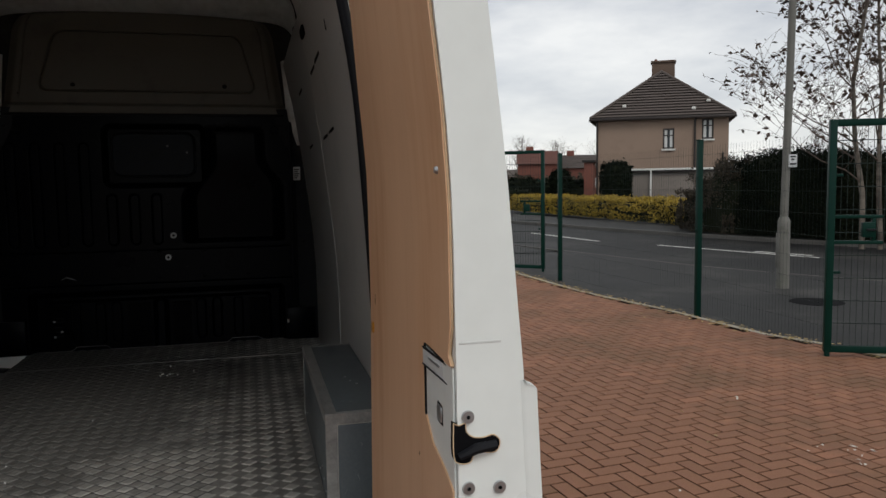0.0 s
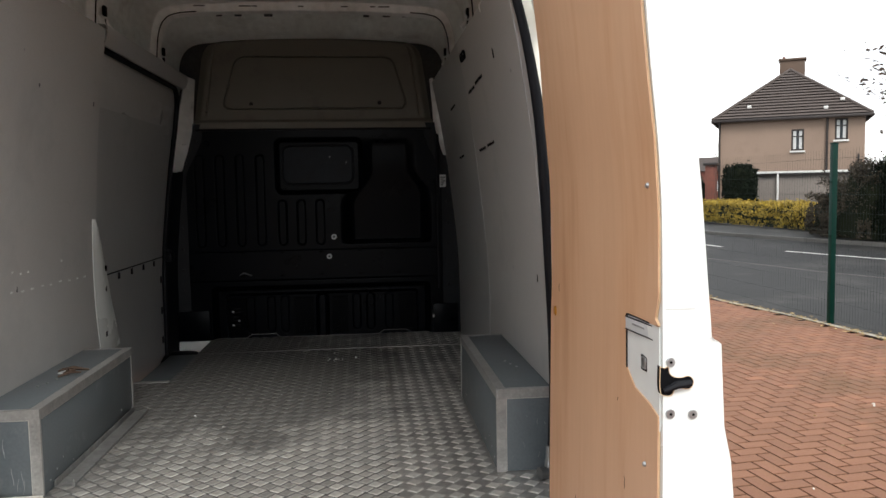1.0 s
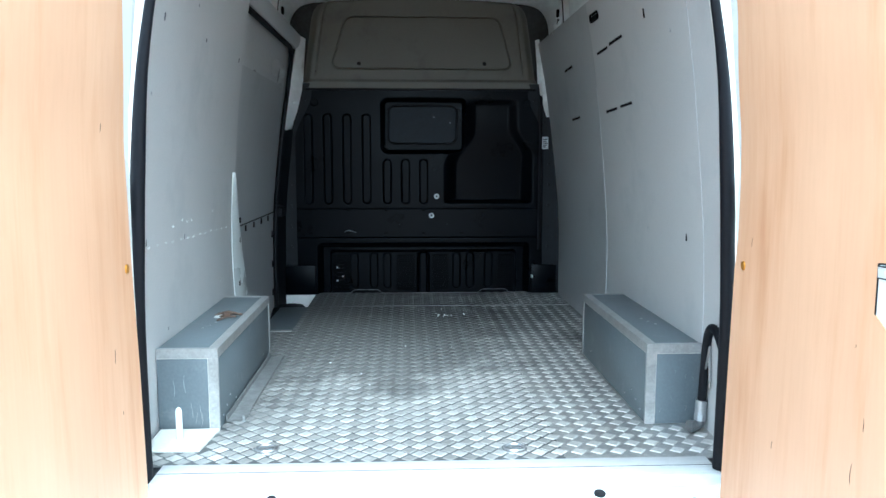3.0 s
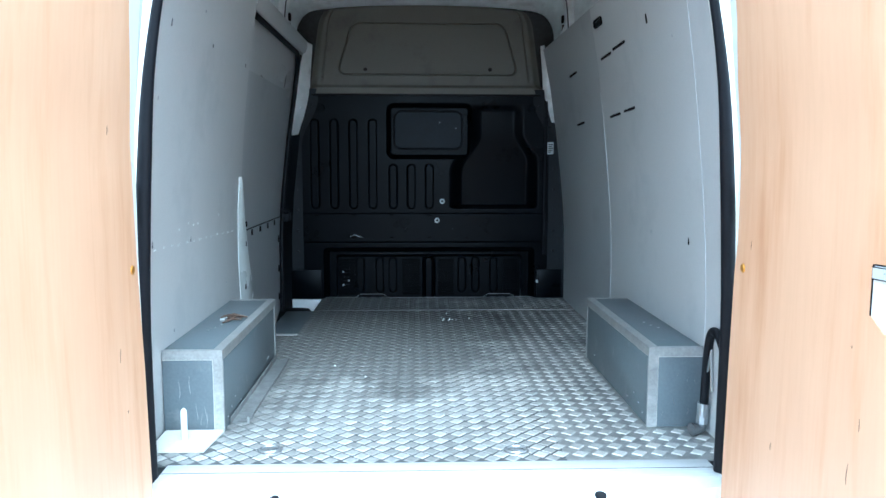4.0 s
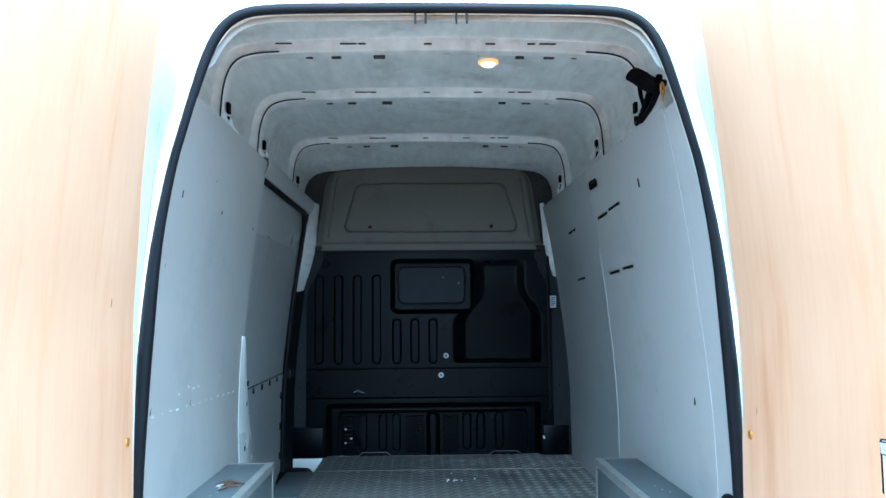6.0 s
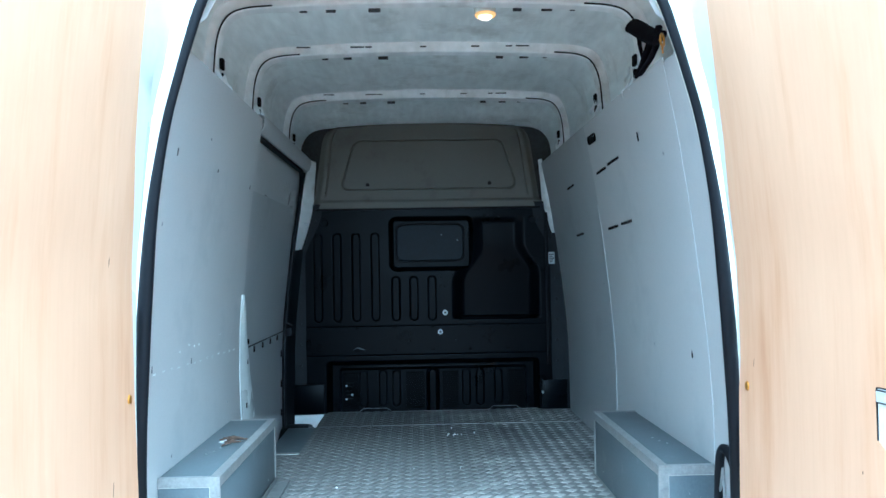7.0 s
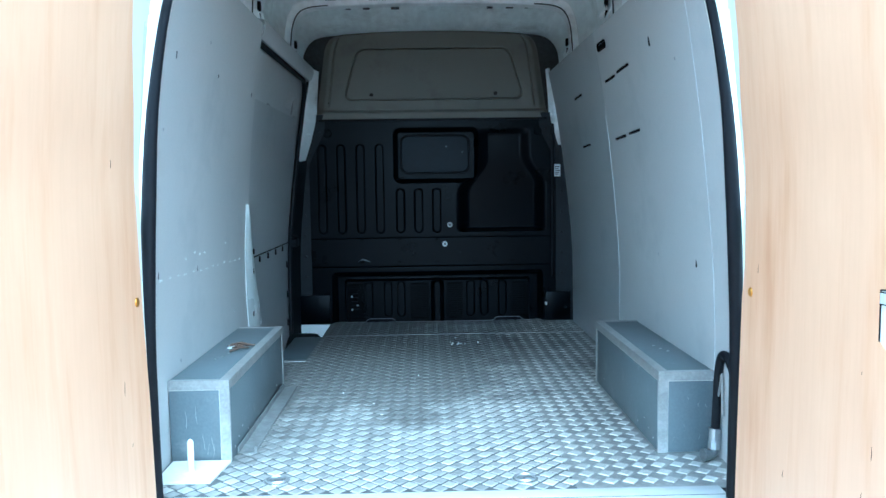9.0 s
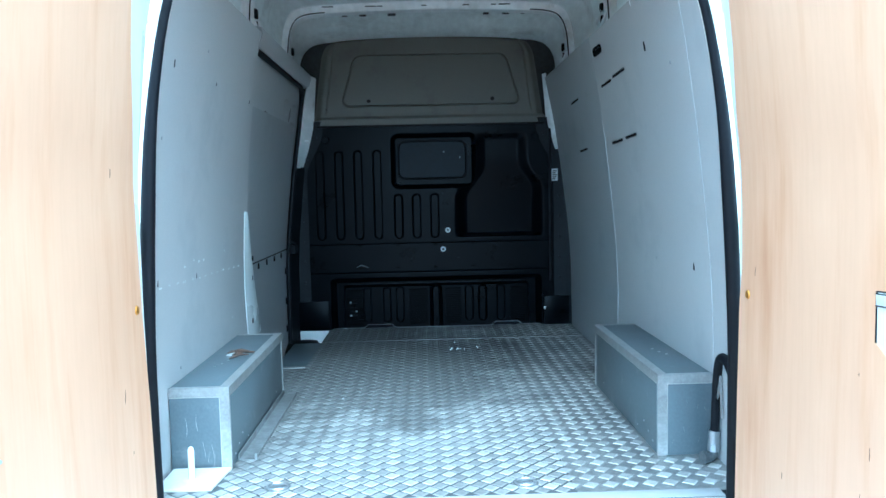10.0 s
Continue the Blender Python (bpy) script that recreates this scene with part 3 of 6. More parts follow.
def linings():
    wall_panel("side_liner", 1, 0.045, 0.373, FLOOR, 2.22, y_top=0.320, label="light grey faced board lining the van's side")
    rb = wall_panel("side_liner", 1, 0.377, 1.563, FLOOR, 2.235, y0_top=0.323, y_top=1.468, label="light grey faced board lining the van's side, with slots cut in it")
    # forward board: the dimmer light by the bulkhead is put into its tone
    rc = wall_panel("side_liner", 1, 1.566, 2.70, FLOOR, 2.235, y0_top=1.471, material=DARKERBOARD, label="light grey faced board lining the van's side, with slots cut in it")
    la = wall_panel("side_liner", -1, 0.045, 1.52, FLOOR, 2.245, label="light grey faced board with pierced dots", y_top=1.26)
    # bright edge of the board at its joints
    for ya, yb, p in ((1.5645, 1.4695, rc), (0.375, 0.3215, rb)):
        bm = bm_new()
        tube(bm, [(wall_x(z) - 0.0005, ya + (yb - ya) * (z - FLOOR) / (2.235 - FLOOR), z) for z in steps(FLOOR + 0.005, 1.87 if ya > 1 else 2.21, 24)], 0.0016 if ya > 1 else 0.0012, 6)
        part("joint_strip", bm, STICKER, p)
    for y, z, w in ((1.980, 1.755, 0.18), (2.009, 2.010, 0.18), (1.070, 1.766, 0.16), (1.290, 1.757, 0.17), (1.110, 2.023, 0.185), (1.323, 2.010, 0.17)):
        spot(rb if y < 1.45 else rc, "slot", 1, y, z, w, 0.012, DARK, tilt=-1.8)
    spot(rb, "square_hole", 1, 1.355, 2.157, 0.13, 0.036, DARK, 0.003)
    spot(rb, "slot", 1, 0.722, 2.058, 0.012, 0.034, DARK)
    spot(rb, "slot", 1, 0.503, 1.294, 0.011, 0.028, DARK)
    for y, z in ((0.913, 1.288), (0.491, 1.962), (2.45, 1.40), (1.6, 1.50), (2.55, 0.98), (0.60, 0.95)):
        spot(rb if y < 1.4 else rc, "screw_head", 1, y, z, 0.010, 0.012, STEEL)
    rng = random.Random(5)
    for k in range(13):
        spot(la, "pierced_dot", -1, 0.308 + k * 0.081 + rng.uniform(-0.008, 0.008), 1.287 - 0.0021 * k + rng.uniform(-0.003, 0.003), 0.016 if k % 3 else 0.024, 0.007, WHITE, 0.0012)
    for y in (0.543, 0.64, 0.70, 0.756, 1.04):
        spot(la, "pierced_dot", -1, y, 1.339 + rng.uniform(-0.008, 0.008), 0.012, 0.007, WHITE, 0.0012)
    for y, z, h in ((0.287, 1.955, 0.024), (0.735, 1.955, 0.014), (0.600, 2.046, 0.01), (1.240, 1.949, 0.018), (0.244, 1.736, 0.012), (0.677, 1.286, 0.022), (0.287, 1.307, 0.024), (1.2, 1.05, 0.012), (0.5, 1.0, 0.012)):
        spot(la, "screw_head", -1, y, z, 0.009, h, CASTMETAL if h > 0.013 else STEEL)
    # pressed pillar showing through a cut in the lining
    bm = bm_new()
    rows = []
    for z in steps(0.90, 1.49, 16):
        k = (z - 0.90) / 0.59
        y0 = 1.455 - 0.120 * k
        w = 0.245 * (1 - k * k) ** 0.5 * (1 - 0.45 * k) + 0.010
        rows.append([(-wall_x(z) + 0.003 + 0.010 * math.sin(math.pi * i / 4), y0 + w * i / 4, z) for i in range(5)])
    slab(bm, rows, lambda p: p + Vector((-0.012, 0, 0)))
    pil = part("side_pillar", bm, WHITE, van, "bare white steel pillar beside the lining")
    for z in (1.18, 1.27, 0.98):
        bm = bm_new()
        box(bm, -wall_x(z) - 0.002, -wall_x(z) + 0.012, 1.500, 1.520, z - 0.012, z + 0.012, 0.002)
        part("slot", bm, DARK, pil, smooth=0)


def floor_plates():
    bm = bm_new()
    box(bm, -0.866, -0.655, 0.0, 1.735, FLOOR - 0.05, FLOOR - 0.003)
    box(bm, -0.655, 0.866, 0.0, 2.86, FLOOR - 0.05, FLOOR - 0.003)
    part("floor_base", bm, DARKSTEEL, van)
    sheets = [(-0.866, 0.3735, 0.088, 2.345), (0.3745, 0.866, 0.088, 2.345), (-0.655, 0.866, 2.35, 2.80)]
    P = 0.0585
    covered = [(-0.866, -0.685, 0.19, 1.27), (0.684, 0.866, 0.36, 1.27), (-0.866, -0.66, 1.70, 2.80)]
    for x0, x1, y0, y1 in sheets:
        bm = bm_new()
        if x0 < -0.8:
            box(bm, x0, -0.655, y0, 1.735, FLOOR - 0.003, FLOOR, 0)
            box(bm, -0.655, x1, y0, y1, FLOOR - 0.003, FLOOR, 0)
        else:
            box(bm, x0, x1, y0, y1, FLOOR - 0.003, FLOOR, 0)
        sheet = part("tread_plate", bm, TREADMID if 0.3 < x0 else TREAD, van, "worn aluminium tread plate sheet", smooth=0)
        verts, faces = [], []

        def lozenge(cx, cy, la, lb, h):
            b0 = len(verts)
            for k, z in ((1.0, FLOOR - 0.0002), (0.80, FLOOR + h)):
                for u, v in ((la, lb * 0.16), (-la * 0.10, lb), (-la, -lb * 0.16), (la * 0.10, -lb)):
                    verts.append((cx + u * k, cy + v * k, z))
            for k in range(4):
                faces.append((b0 + k, b0 + (k + 1) % 4, b0 + 4 + (k + 1) % 4, b0 + 4 + k))
            faces.append((b0 + 4, b0 + 5, b0 + 6, b0 + 7))
        rows_n, cols_n = int((y1 - y0) / P) + 2, 31
        fams = []
        for fam in (0, 1):
            for j in range(rows_n):
                for i in range(cols_n):
                    cx, cy = -0.866 + (i + 0.5 * fam) * P, y0 + (j + 0.5 * fam) * P
                    if not (x0 < cx < x1 and y0 < cy < y1 - 0.02):
                        continue
                    if any(a < cx < b and c < cy < d for a, b, c, d in covered):
                        continue
                    lozenge(cx, cy, *((0.0258, 0.0254, 0.0026) if fam == 0 else ((0.0250, 0.0246, 0.0020) if x0 < 0.3 else (0.0258, 0.0254, 0.0006))))
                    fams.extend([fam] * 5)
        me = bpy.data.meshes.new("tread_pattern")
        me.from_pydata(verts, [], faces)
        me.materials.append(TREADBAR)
        # second family takes the darker tone, as if tilted from the light
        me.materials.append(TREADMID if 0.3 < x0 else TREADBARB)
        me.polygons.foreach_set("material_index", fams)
        ob = new("tread_pattern", me)
        ob.parent = sheet
        ob.matrix_parent_inverse = world_of(sheet).inverted()
        tagged(ob, "raised bright tread bars", kind="stuff")
    # bright cut edge where the front sheet laps the others
    bm = bm_new()
    box(bm, -0.655, 0.862, 2.3415, 2.3535, FLOOR - 0.001, FLOOR + 0.0030, 0.001)
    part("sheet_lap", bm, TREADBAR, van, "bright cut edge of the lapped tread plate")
    # aluminium threshold and painted sill
    bm = bm_new()
    box(bm, -0.764, 0.775, -0.030, 0.090, FLOOR - 0.002, FLOOR + 0.0035, 0.0015)
    box(bm, -0.764, 0.775, -0.034, -0.030, FLOOR - 0.030, FLOOR + 0.0035, 0.001)
    part("threshold_trim", bm, THRESH, van, "scuffed aluminium threshold strip")
    bm = bm_new()
    box(bm, -0.762, 0.773, 0.028, 0.0305, FLOOR + 0.0033, FLOOR + 0.0040)
    part("threshold_groove", bm, DARKSTEEL, van, smooth=0)
    prof = [(-0.008, 0.672), (-0.03, 0.668), (-0.085, 0.655), (-0.105, 0.640), (-0.112, 0.60), (-0.115, 0.50), (-0.10, 0.42)]
    line = [(p.y, p.z) for p in smooth_line([(0, y, z) for y, z in prof], 4)]
    bm = bm_new()
    xs = steps(-0.80, 0.80, 24)
    rows = [[(x, y, z + 0.012 * ease(0.70, 0.80, abs(x))) for x in xs] for y, z in line]
    slab(bm, rows, lambda p: p + Vector((0, 0.01, -0.012)))
    sill = part("rear_sill", bm, WHITE, van, "white painted rear sill with drain holes")
    for x, y, z, r in ((-0.44, -0.050, 0.664, 0.013), (0.433, -0.055, 0.664, 0.016), (0.68, -0.09, 0.656, 0.009), (-0.70, -0.085, 0.657, 0.008)):
        bm = bm_new()
        disc(bm, (x, y, z - 0.004), (0, -0.2, 1), r, 0.007, n=18)
        part("drain_hole", bm, RUBBER, sill)
    bm = bm_new()
    box(bm, -0.9, 0.9, -0.16, -0.02, 0.30, 0.50, 0.03)
    part("rear_bumper", bm, DARKSTEEL, van)
    # recessed lashing rings
    for x, y in ((-0.498, 0.20), (0.234, 0.176)):
        bm = bm_new()
        disc(bm, (x, y, FLOOR), (0, 0, 1), 0.040, 0.0028, 0.038, n=24)
        ring = part("lashing_ring", bm, DULLALU, van, "aluminium lashing ring let into the floor")
        bm = bm_new()
        pts = [(x + 0.030 * math.cos(a), y + 0.026 * math.sin(a), FLOOR + 0.005) for a in steps(0, 2 * math.pi, 24)]
        tube(bm, pts, 0.0035, 6)
        part("ring", bm, STEEL, ring)
        bm = bm_new()
        box(bm, x - 0.008, x + 0.022, y - 0.005, y + 0.003, FLOOR + 0.002, FLOOR + 0.006, 0.001)
        part("latch", bm, CASTMETAL, ring)
    # step well by the side door
    bm = bm_new()
    box(bm, -0.90, -0.656, 1.736, 2.73, 0.46, 0.48, 0.003)
    box(bm, -0.90, -0.656, 1.736, 1.75, 0.48, FLOOR - 0.004, 0.003)
    part("side_step", bm, DARKSTEEL, van, "dark rubber-covered step well beside the sliding door")
    bm = bm_new()
    box(bm, -0.88, -0.657, 2.715, 2.735, 0.48, FLOOR + 0.0, 0.003)
    part("step_end", bm, WHITE, van)
    bm = bm_new()
    box(bm, -0.84, -0.657, 1.752, 2.50, 0.655, 0.667, 0.003)
    part("step_cover", bm, BOXGREY, van, "smooth dark grey step cover")
    bm = bm_new()
    box(bm, -0.865, -0.655, 1.715, 1.745, FLOOR, FLOOR + 0.004, 0.001)
    part("step_trim", bm, ALU, van)


def rounded(x, z, x0, x1, z0, z1, r):
    """Distance outside a rounded rectangle (inside: minus)."""
    qx = abs(x - (x0 + x1) / 2) - (x1 - x0) / 2 + r
    qz = abs(z - (z0 + z1) / 2) - (z1 - z0) / 2 + r
    return math.hypot(max(qx, 0), max(qz, 0)) + min(max(qx, qz), 0) - r


def bulkhead():
    long_ribs = [(-0.688 + 0.1187 * k, 1.268, 1.815) for k in range(4)]
    short_ribs = [(-0.205 + 0.1125 * k, 1.268, 1.54) for k in range(3)]
    low_ribs = [-0.416, -0.294, -0.211, 0.227, 0.313, 0.428]

    def depth(x, z):
        y = 0.0
        # window recess and the hollow for the seat, sunk towards the cab
        d1 = rounded(x, z, -0.243, 0.285, 1.575, 1.915, 0.045)
        k = ease(1.50, 1.72, z)
        left = 0.145 + 0.120 * k
        right = 0.702 - 0.092 * ease(1.56, 1.74, z)
        y += 0.048 * (1 - ease(-0.028, 0.004, d1))
        # the hollow's back leans away towards its foot, its sides are softly rounded
        if 0.10 < x < 0.72 and 1.25 < z < 1.93:
            sink = 0.024 + 0.052 * (1 - ease(1.22, 1.80, z))
            soft = (1 - ease(-0.085, 0.004, left - x)) * (1 - ease(-0.075, 0.004, x - right)) * (1 - ease(-0.022, 0.004, 1.268 - z)) * (1 - ease(-0.050, 0.004, z - 1.912))
            y = max(y, sink * soft)
        for cx, z0, z1 in (long_ribs + short_ribs if 1.25 < z < 1.83 else ()):
            if abs(x - cx) < 0.035:
                d = abs(rounded(x, z, cx - 0.024, cx + 0.024, z0, z1, 0.024))
                y += 0.0055 * (1 - ease(0.0005, 0.0048, d))
        # waist band
        if 1.055 < z < 1.236:
            y -= 0.003
        y += 0.002 * (1 - ease(0.0, 0.005, abs(z - 1.236))) + 0.003 * (1 - ease(0.0, 0.006, abs(z - 1.055)))
        # sunk lower panel with ribs
        d3 = max(rounded(x, z, -0.644, 0.686, 0.60, 1.022, 0.03), -10)
        y += 0.070 * (1 - ease(-0.035, 0.003, d3))
        d4 = rounded(x, z, -0.57, 0.61, 0.58, 0.975, 0.03)
        y -= 0.045 * (1 - ease(-0.014, 0.0, d4))
        if z < 0.99:
            for cx in low_ribs:
                d = abs(rounded(x, z, cx - 0.023, cx + 0.023, 0.735, 0.955, 0.023))
                y += 0.0055 * (1 - ease(0.0005, 0.0048, d))
            d = rounded(x, z, -0.014, 0.047, 0.60, 0.966, 0.030)
            y += 0.010 * (1 - ease(0.0, 0.011, abs(d)))
            y -= 0.012 * (1 - ease(-0.014, 0.0, d))
        return y
    xs, zs = steps(-0.765, 0.765, 500), steps(0.695, 1.962, 400)

    def edge(z):
        """Half width: the shoulders slope in at the top."""
        return 0.765 - 0.105 * ease(1.66, 1.945, z)
    bm = bm_new()
    rows = []
    for z in zs:
        rows.append([(math.copysign(min(abs(x), edge(z)), x), FRONT + depth(x, z), z) for x in xs])
    grid(bm, rows)
    bmesh.ops.remove_doubles(bm, verts=bm.verts, dist=0.00005)
    panel = part("bulkhead", bm, BLACKPL, van, "black moulded plastic bulkhead with pressed ribs and a seat hollow", smooth=50)
    # blanked window
    bm = bm_new()
    loops = []
    for inset, y in ((0.0, 0.050), (0.0, 0.040), (0.004, 0.036)):
        ring = []
        for cx, cz, a0 in ((0.177, 1.821, 0), (-0.151, 1.821, 90), (-0.151, 1.685, 180), (0.177, 1.685, 270)):
            ring += [bm.verts.new((cx + (0.045 - inset) * math.cos(radians(a)), FRONT + y, cz + (0.045 - inset) * math.sin(radians(a)))) for a in steps(a0, a0 + 90, 6)]
        loops.append(ring)
    for p, q in zip(loops, loops[1:]):
        for k in range(len(p)):
            bm.faces.new((p[k], p[(k + 1) % len(p)], q[(k + 1) % len(p)], q[k]))
    bm.faces.new(loops[-1])
    win = part("window_blank", bm, WINPLATE, panel, "dark plate closing the bulkhead window")
    bm = bm_new()
    pts = []
    for cx, cz, a0 in ((0.177, 1.821, 0), (-0.151, 1.821, 90), (-0.151, 1.685, 180), (0.177, 1.685, 270)):
        pts += [(cx + 0.05 * math.cos(radians(a)), FRONT + 0.044, cz + 0.05 * math.sin(radians(a))) for a in steps(a0, a0 + 90, 6)]
    tube(bm, pts + pts[:1], 0.006, 8)
    part("window_rubber", bm, RUBBER, panel)
    for x, z in ((0.085, 1.80), (0.185, 1.765)):
        bm = bm_new()
        disc(bm, (x, FRONT + 0.036, z), (0, -1, 0), 0.005, 0.004)
        part("rivet", bm, CASTMETAL, win)
    # two bright washers with bolts
    for x, z in ((0.100, 1.313), (0.068, 1.194)):
        bm = bm_new()
        disc(bm, (x, FRONT - 0.0005, z), (0, -1, 0), 0.0165, 0.004, n=20)
        w = part("washer", bm, STICKER, panel, "bright washer under a dark bolt head")
        bm = bm_new()
        disc(bm, (x, FRONT - 0.004, z), (0, -1, 0), 0.007, 0.007, n=6)
        part("bolt_head", bm, DARKSTEEL, w, smooth=0)
    for z in (1.225, 1.085):
        for x in (-0.68, -0.45, -0.215, 0.02, 0.255, 0.49):
            bm = bm_new()
            box(bm, x - 0.011, x + 0.011, FRONT - 0.006, FRONT + 0.001, z - 0.005, z + 0.005, 0.002)
            part("clip", bm, VENT, panel, smooth=0)
    # scuffed dent in the waist band
    bm = bm_new()
    tube(bm, smooth_line([(-0.475, FRONT - 0.0035, 1.090), (-0.450, FRONT - 0.005, 1.104), (-0.425, FRONT - 0.005, 1.098), (-0.398, FRONT - 0.0035, 1.088)], 4), [0.0015 + 0.0035 * math.sin(math.pi * k / 12) for k in range(13)], 8, flat=0.4)
    part("scuff", bm, CASTMETAL, panel, "pale scuff on the waist band")
    for x in (-0.13, 0.165):
        bm = bm_new()
        disc(bm, (x, FRONT - 0.006, 1.14), (0, -1, 0), 0.006, 0.003)
        part("rivet", bm, RUBBER, panel)
    for x in (-0.645, 0.655):
        bm = bm_new()
        disc(bm, (x, FRONT, 1.885), (0, -1, 0), 0.024, 0.006, 0.020, n=20)
        part("plug", bm, BLACKPL, panel)
    # louvred vent openings
    for x0, x1 in ((-0.548, -0.450), (-0.150, -0.040), (0.078, 0.172), (0.490, 0.586)):
        bm = bm_new()
        box(bm, x0, x1, FRONT + 0.019, FRONT + 0.030, 0.722, 0.945, 0.002)
        vent = part("vent_opening", bm, VENT, panel, "dark louvred vent opening")
        for z in steps(0.735, 0.934, 17):
            bm = bm_new()
            box(bm, x0 - 0.004, x1 + 0.004, FRONT + 0.0175, FRONT + 0.0215, z - 0.0036, z + 0.0036, 0.0008, seg=1)
            part("louvre", bm, BLACKPL, vent, smooth=0)
    # pale blocks for the bright marks in the first vent
    for x, z, w in ((-0.50, 0.885, 0.034), (-0.50, 0.862, 0.034), (-0.505, 0.835, 0.03), (-0.50, 0.812, 0.034), (-0.505, 0.787, 0.04)):
        bm = bm_new()
        box(bm, x - w * 0.6, x + w * 0.6, FRONT + 0.012, FRONT + 0.0185, z - 0.002, z + 0.002, 0.001)
        part("louvre", bm, DARKSTEEL, panel, smooth=0)
    for x, z in ((-0.522, 0.868), (-0.487, 0.812), (-0.522, 0.785)):
        bm = bm_new()
        box(bm, x - 0.006, x + 0.006, FRONT + 0.010, FRONT + 0.0145, z - 0.005, z + 0.005, 0.001)
        part("pale_mark", bm, STICKER, panel, smooth=0)
    # folded lower lip with two raised notches
    pts = [(-0.57, 0.708), (-0.44, 0.708), (-0.415, 0.728), (-0.27, 0.728), (-0.24, 0.706), (0.36, 0.706), (0.39, 0.728), (0.53, 0.728), (0.56, 0.708), (0.63, 0.708)]
    bm = bm_new()
    tube(bm, [(x, FRONT - 0.004, z) for x, z in pts], 0.0020, 6)
    part("lower_lip", bm, ALU, panel, "thin bright folded lip at the foot")
    # side flanges between bulkhead and walls
    for sx in (-1, 1):
        rows = [[(sx * (edge(z) - 0.02), FRONT + 0.012, z), (sx * (wall_x(z) + 0.02), FRONT - 0.02, z)] for z in steps(0.62, 2.0, 20)]
        bm = bm_new()
        slab(bm, rows, lambda p: p + Vector((0, 0.004, 0)))
        fl = part("side_flange", bm, FLANGE, van, "dark sheet flange with bolt heads beside the bulkhead")
        # low cover plate at the foot
        bm = bm_new()
        box(bm, min(sx * (0.675 + 0.02 * sx), sx * 0.852), max(sx * (0.675 + 0.02 * sx), sx * 0.852), FRONT - 0.028, FRONT - 0.021, FLOOR + 0.004, 0.885, 0.002)
        part("foot_cover", bm, BLACKPL, van)
        for z in steps(1.0, 1.9, 7):
            bm = bm_new()
            disc(bm, (sx * (edge(z) + 0.035), FRONT - 0.002, z), (0, -1, 0), 0.009, 0.006, n=12)
            part("bolt_head", bm, RUBBER, fl)
    bm = bm_new()
    tube(bm, [(0.742, FRONT - 0.014, z) for z in steps(0.98, 1.93, 12)], 0.011, 8)
    part("cable", bm, RUBBER, van, "black cable fixed up the bulkhead")
    bm = bm_new()
    box(bm, 0.752, 0.790, FRONT - 0.024, FRONT - 0.014, 1.605, 1.680, 0.003)
    st = part("label_plate", bm, STICKER, van, "small pale printed label")
    for k, (z, w) in enumerate(((1.665, 0.026), (1.653, 0.020), (1.641, 0.028), (1.629, 0.022), (1.618, 0.016))):
        bm = bm_new()
        box(bm, 0.757, 0.757 + w, FRONT - 0.0255, FRONT - 0.0235, z - 0.003, z + 0.003)
        part("print_line", bm, DARKSTEEL, st, smooth=0)
    bm = bm_new()
    box(bm, 0.695, 0.705, FRONT - 0.03, FRONT, 0.80, 0.82, 0.003)
    part("bracket", bm, STICKER, van)
    # trim board above
    def half_w(v):
        return along([(0, 0.724), (0.08, 0.724), (0.12, 0.712), (0.80, 0.664), (0.88, 0.650), (0.94, 0.628), (0.98, 0.595), (1.0, 0.555)], v)

    def board(u, v):
        x = u * half_w(v)
        crown = 0.042 * (1 - u * u) * ease(0.8, 1.0, v)
        z = 1.970 + 0.536 * v + crown
        y = 2.765 + 0.045 * v
        y -= 0.022 * (1 - ease(0.07, 0.11, v))
        y += 0.030 * ease(0.93, 1.0, abs(u)) + 0.035 * ease(0.94, 1.0, v)
        # groove of the access panel
        hw = 0.555 - 0.085 * (z - 2.10) / 0.30
        d = max(abs(x - 0.012) - hw, z - 2.405, 2.092 - z)
        qx, qz = abs(x - 0.012) - hw + 0.05, abs(z - 2.2485) - 0.1565 + 0.05
        d = math.hypot(max(qx, 0), max(qz, 0)) + min(max(qx, qz), 0) - 0.05
        y += 0.012 * (1 - ease(0.001, 0.0065, abs(d)))
        y += 0.008 * (1 - ease(0.0, 0.012, abs(abs(u) - 0.90))) * ease(0.12, 0.2, v)
        return (x, y, z)
    bm = bm_new()
    rows = [[board(u, v) for u in steps(-1, 1, 360)] for v in steps(0, 1, 150)]
    slab(bm, rows, lambda p: p + Vector((0, 0.012, -0.004)))
    head = part("headboard", bm, HEADGREY, van, "brown-grey moulded trim board above the bulkhead", smooth=50)
    for x, z, r in ((-0.374, 2.121, 0.015), (0.396, 2.124, 0.015), (-0.615, 2.055, 0.009), (-0.64, 2.075, 0.005), (-0.585, 2.03, 0.004)):
        bm = bm_new()
        disc(bm, (x, 2.783, z), (0, -1, 0), r, 0.006, r * 0.8, n=18)
        part("plug", bm, RUBBER, head)
    # black strip drawn for the shadow line under the headboard's lip
    bm = bm_new()
    box(bm, -0.70, 0.72, FRONT - 0.004, FRONT + 0.03, 1.957, 1.972, 0.004)
    part("lip_shade", bm, RUBBER, van)
    # closing sheet, coloured dark for the shaded gap round the headboard
    bm = bm_new()
    rows = [[(x, 2.860, z) for x in steps(-0.85, 0.85, 8)] for z in steps(1.9, 2.62, 4)]
    slab(bm, rows, lambda p: p + Vector((0, 0.004, 0)))
    part("shade_backing", bm, HOLLOW, van)
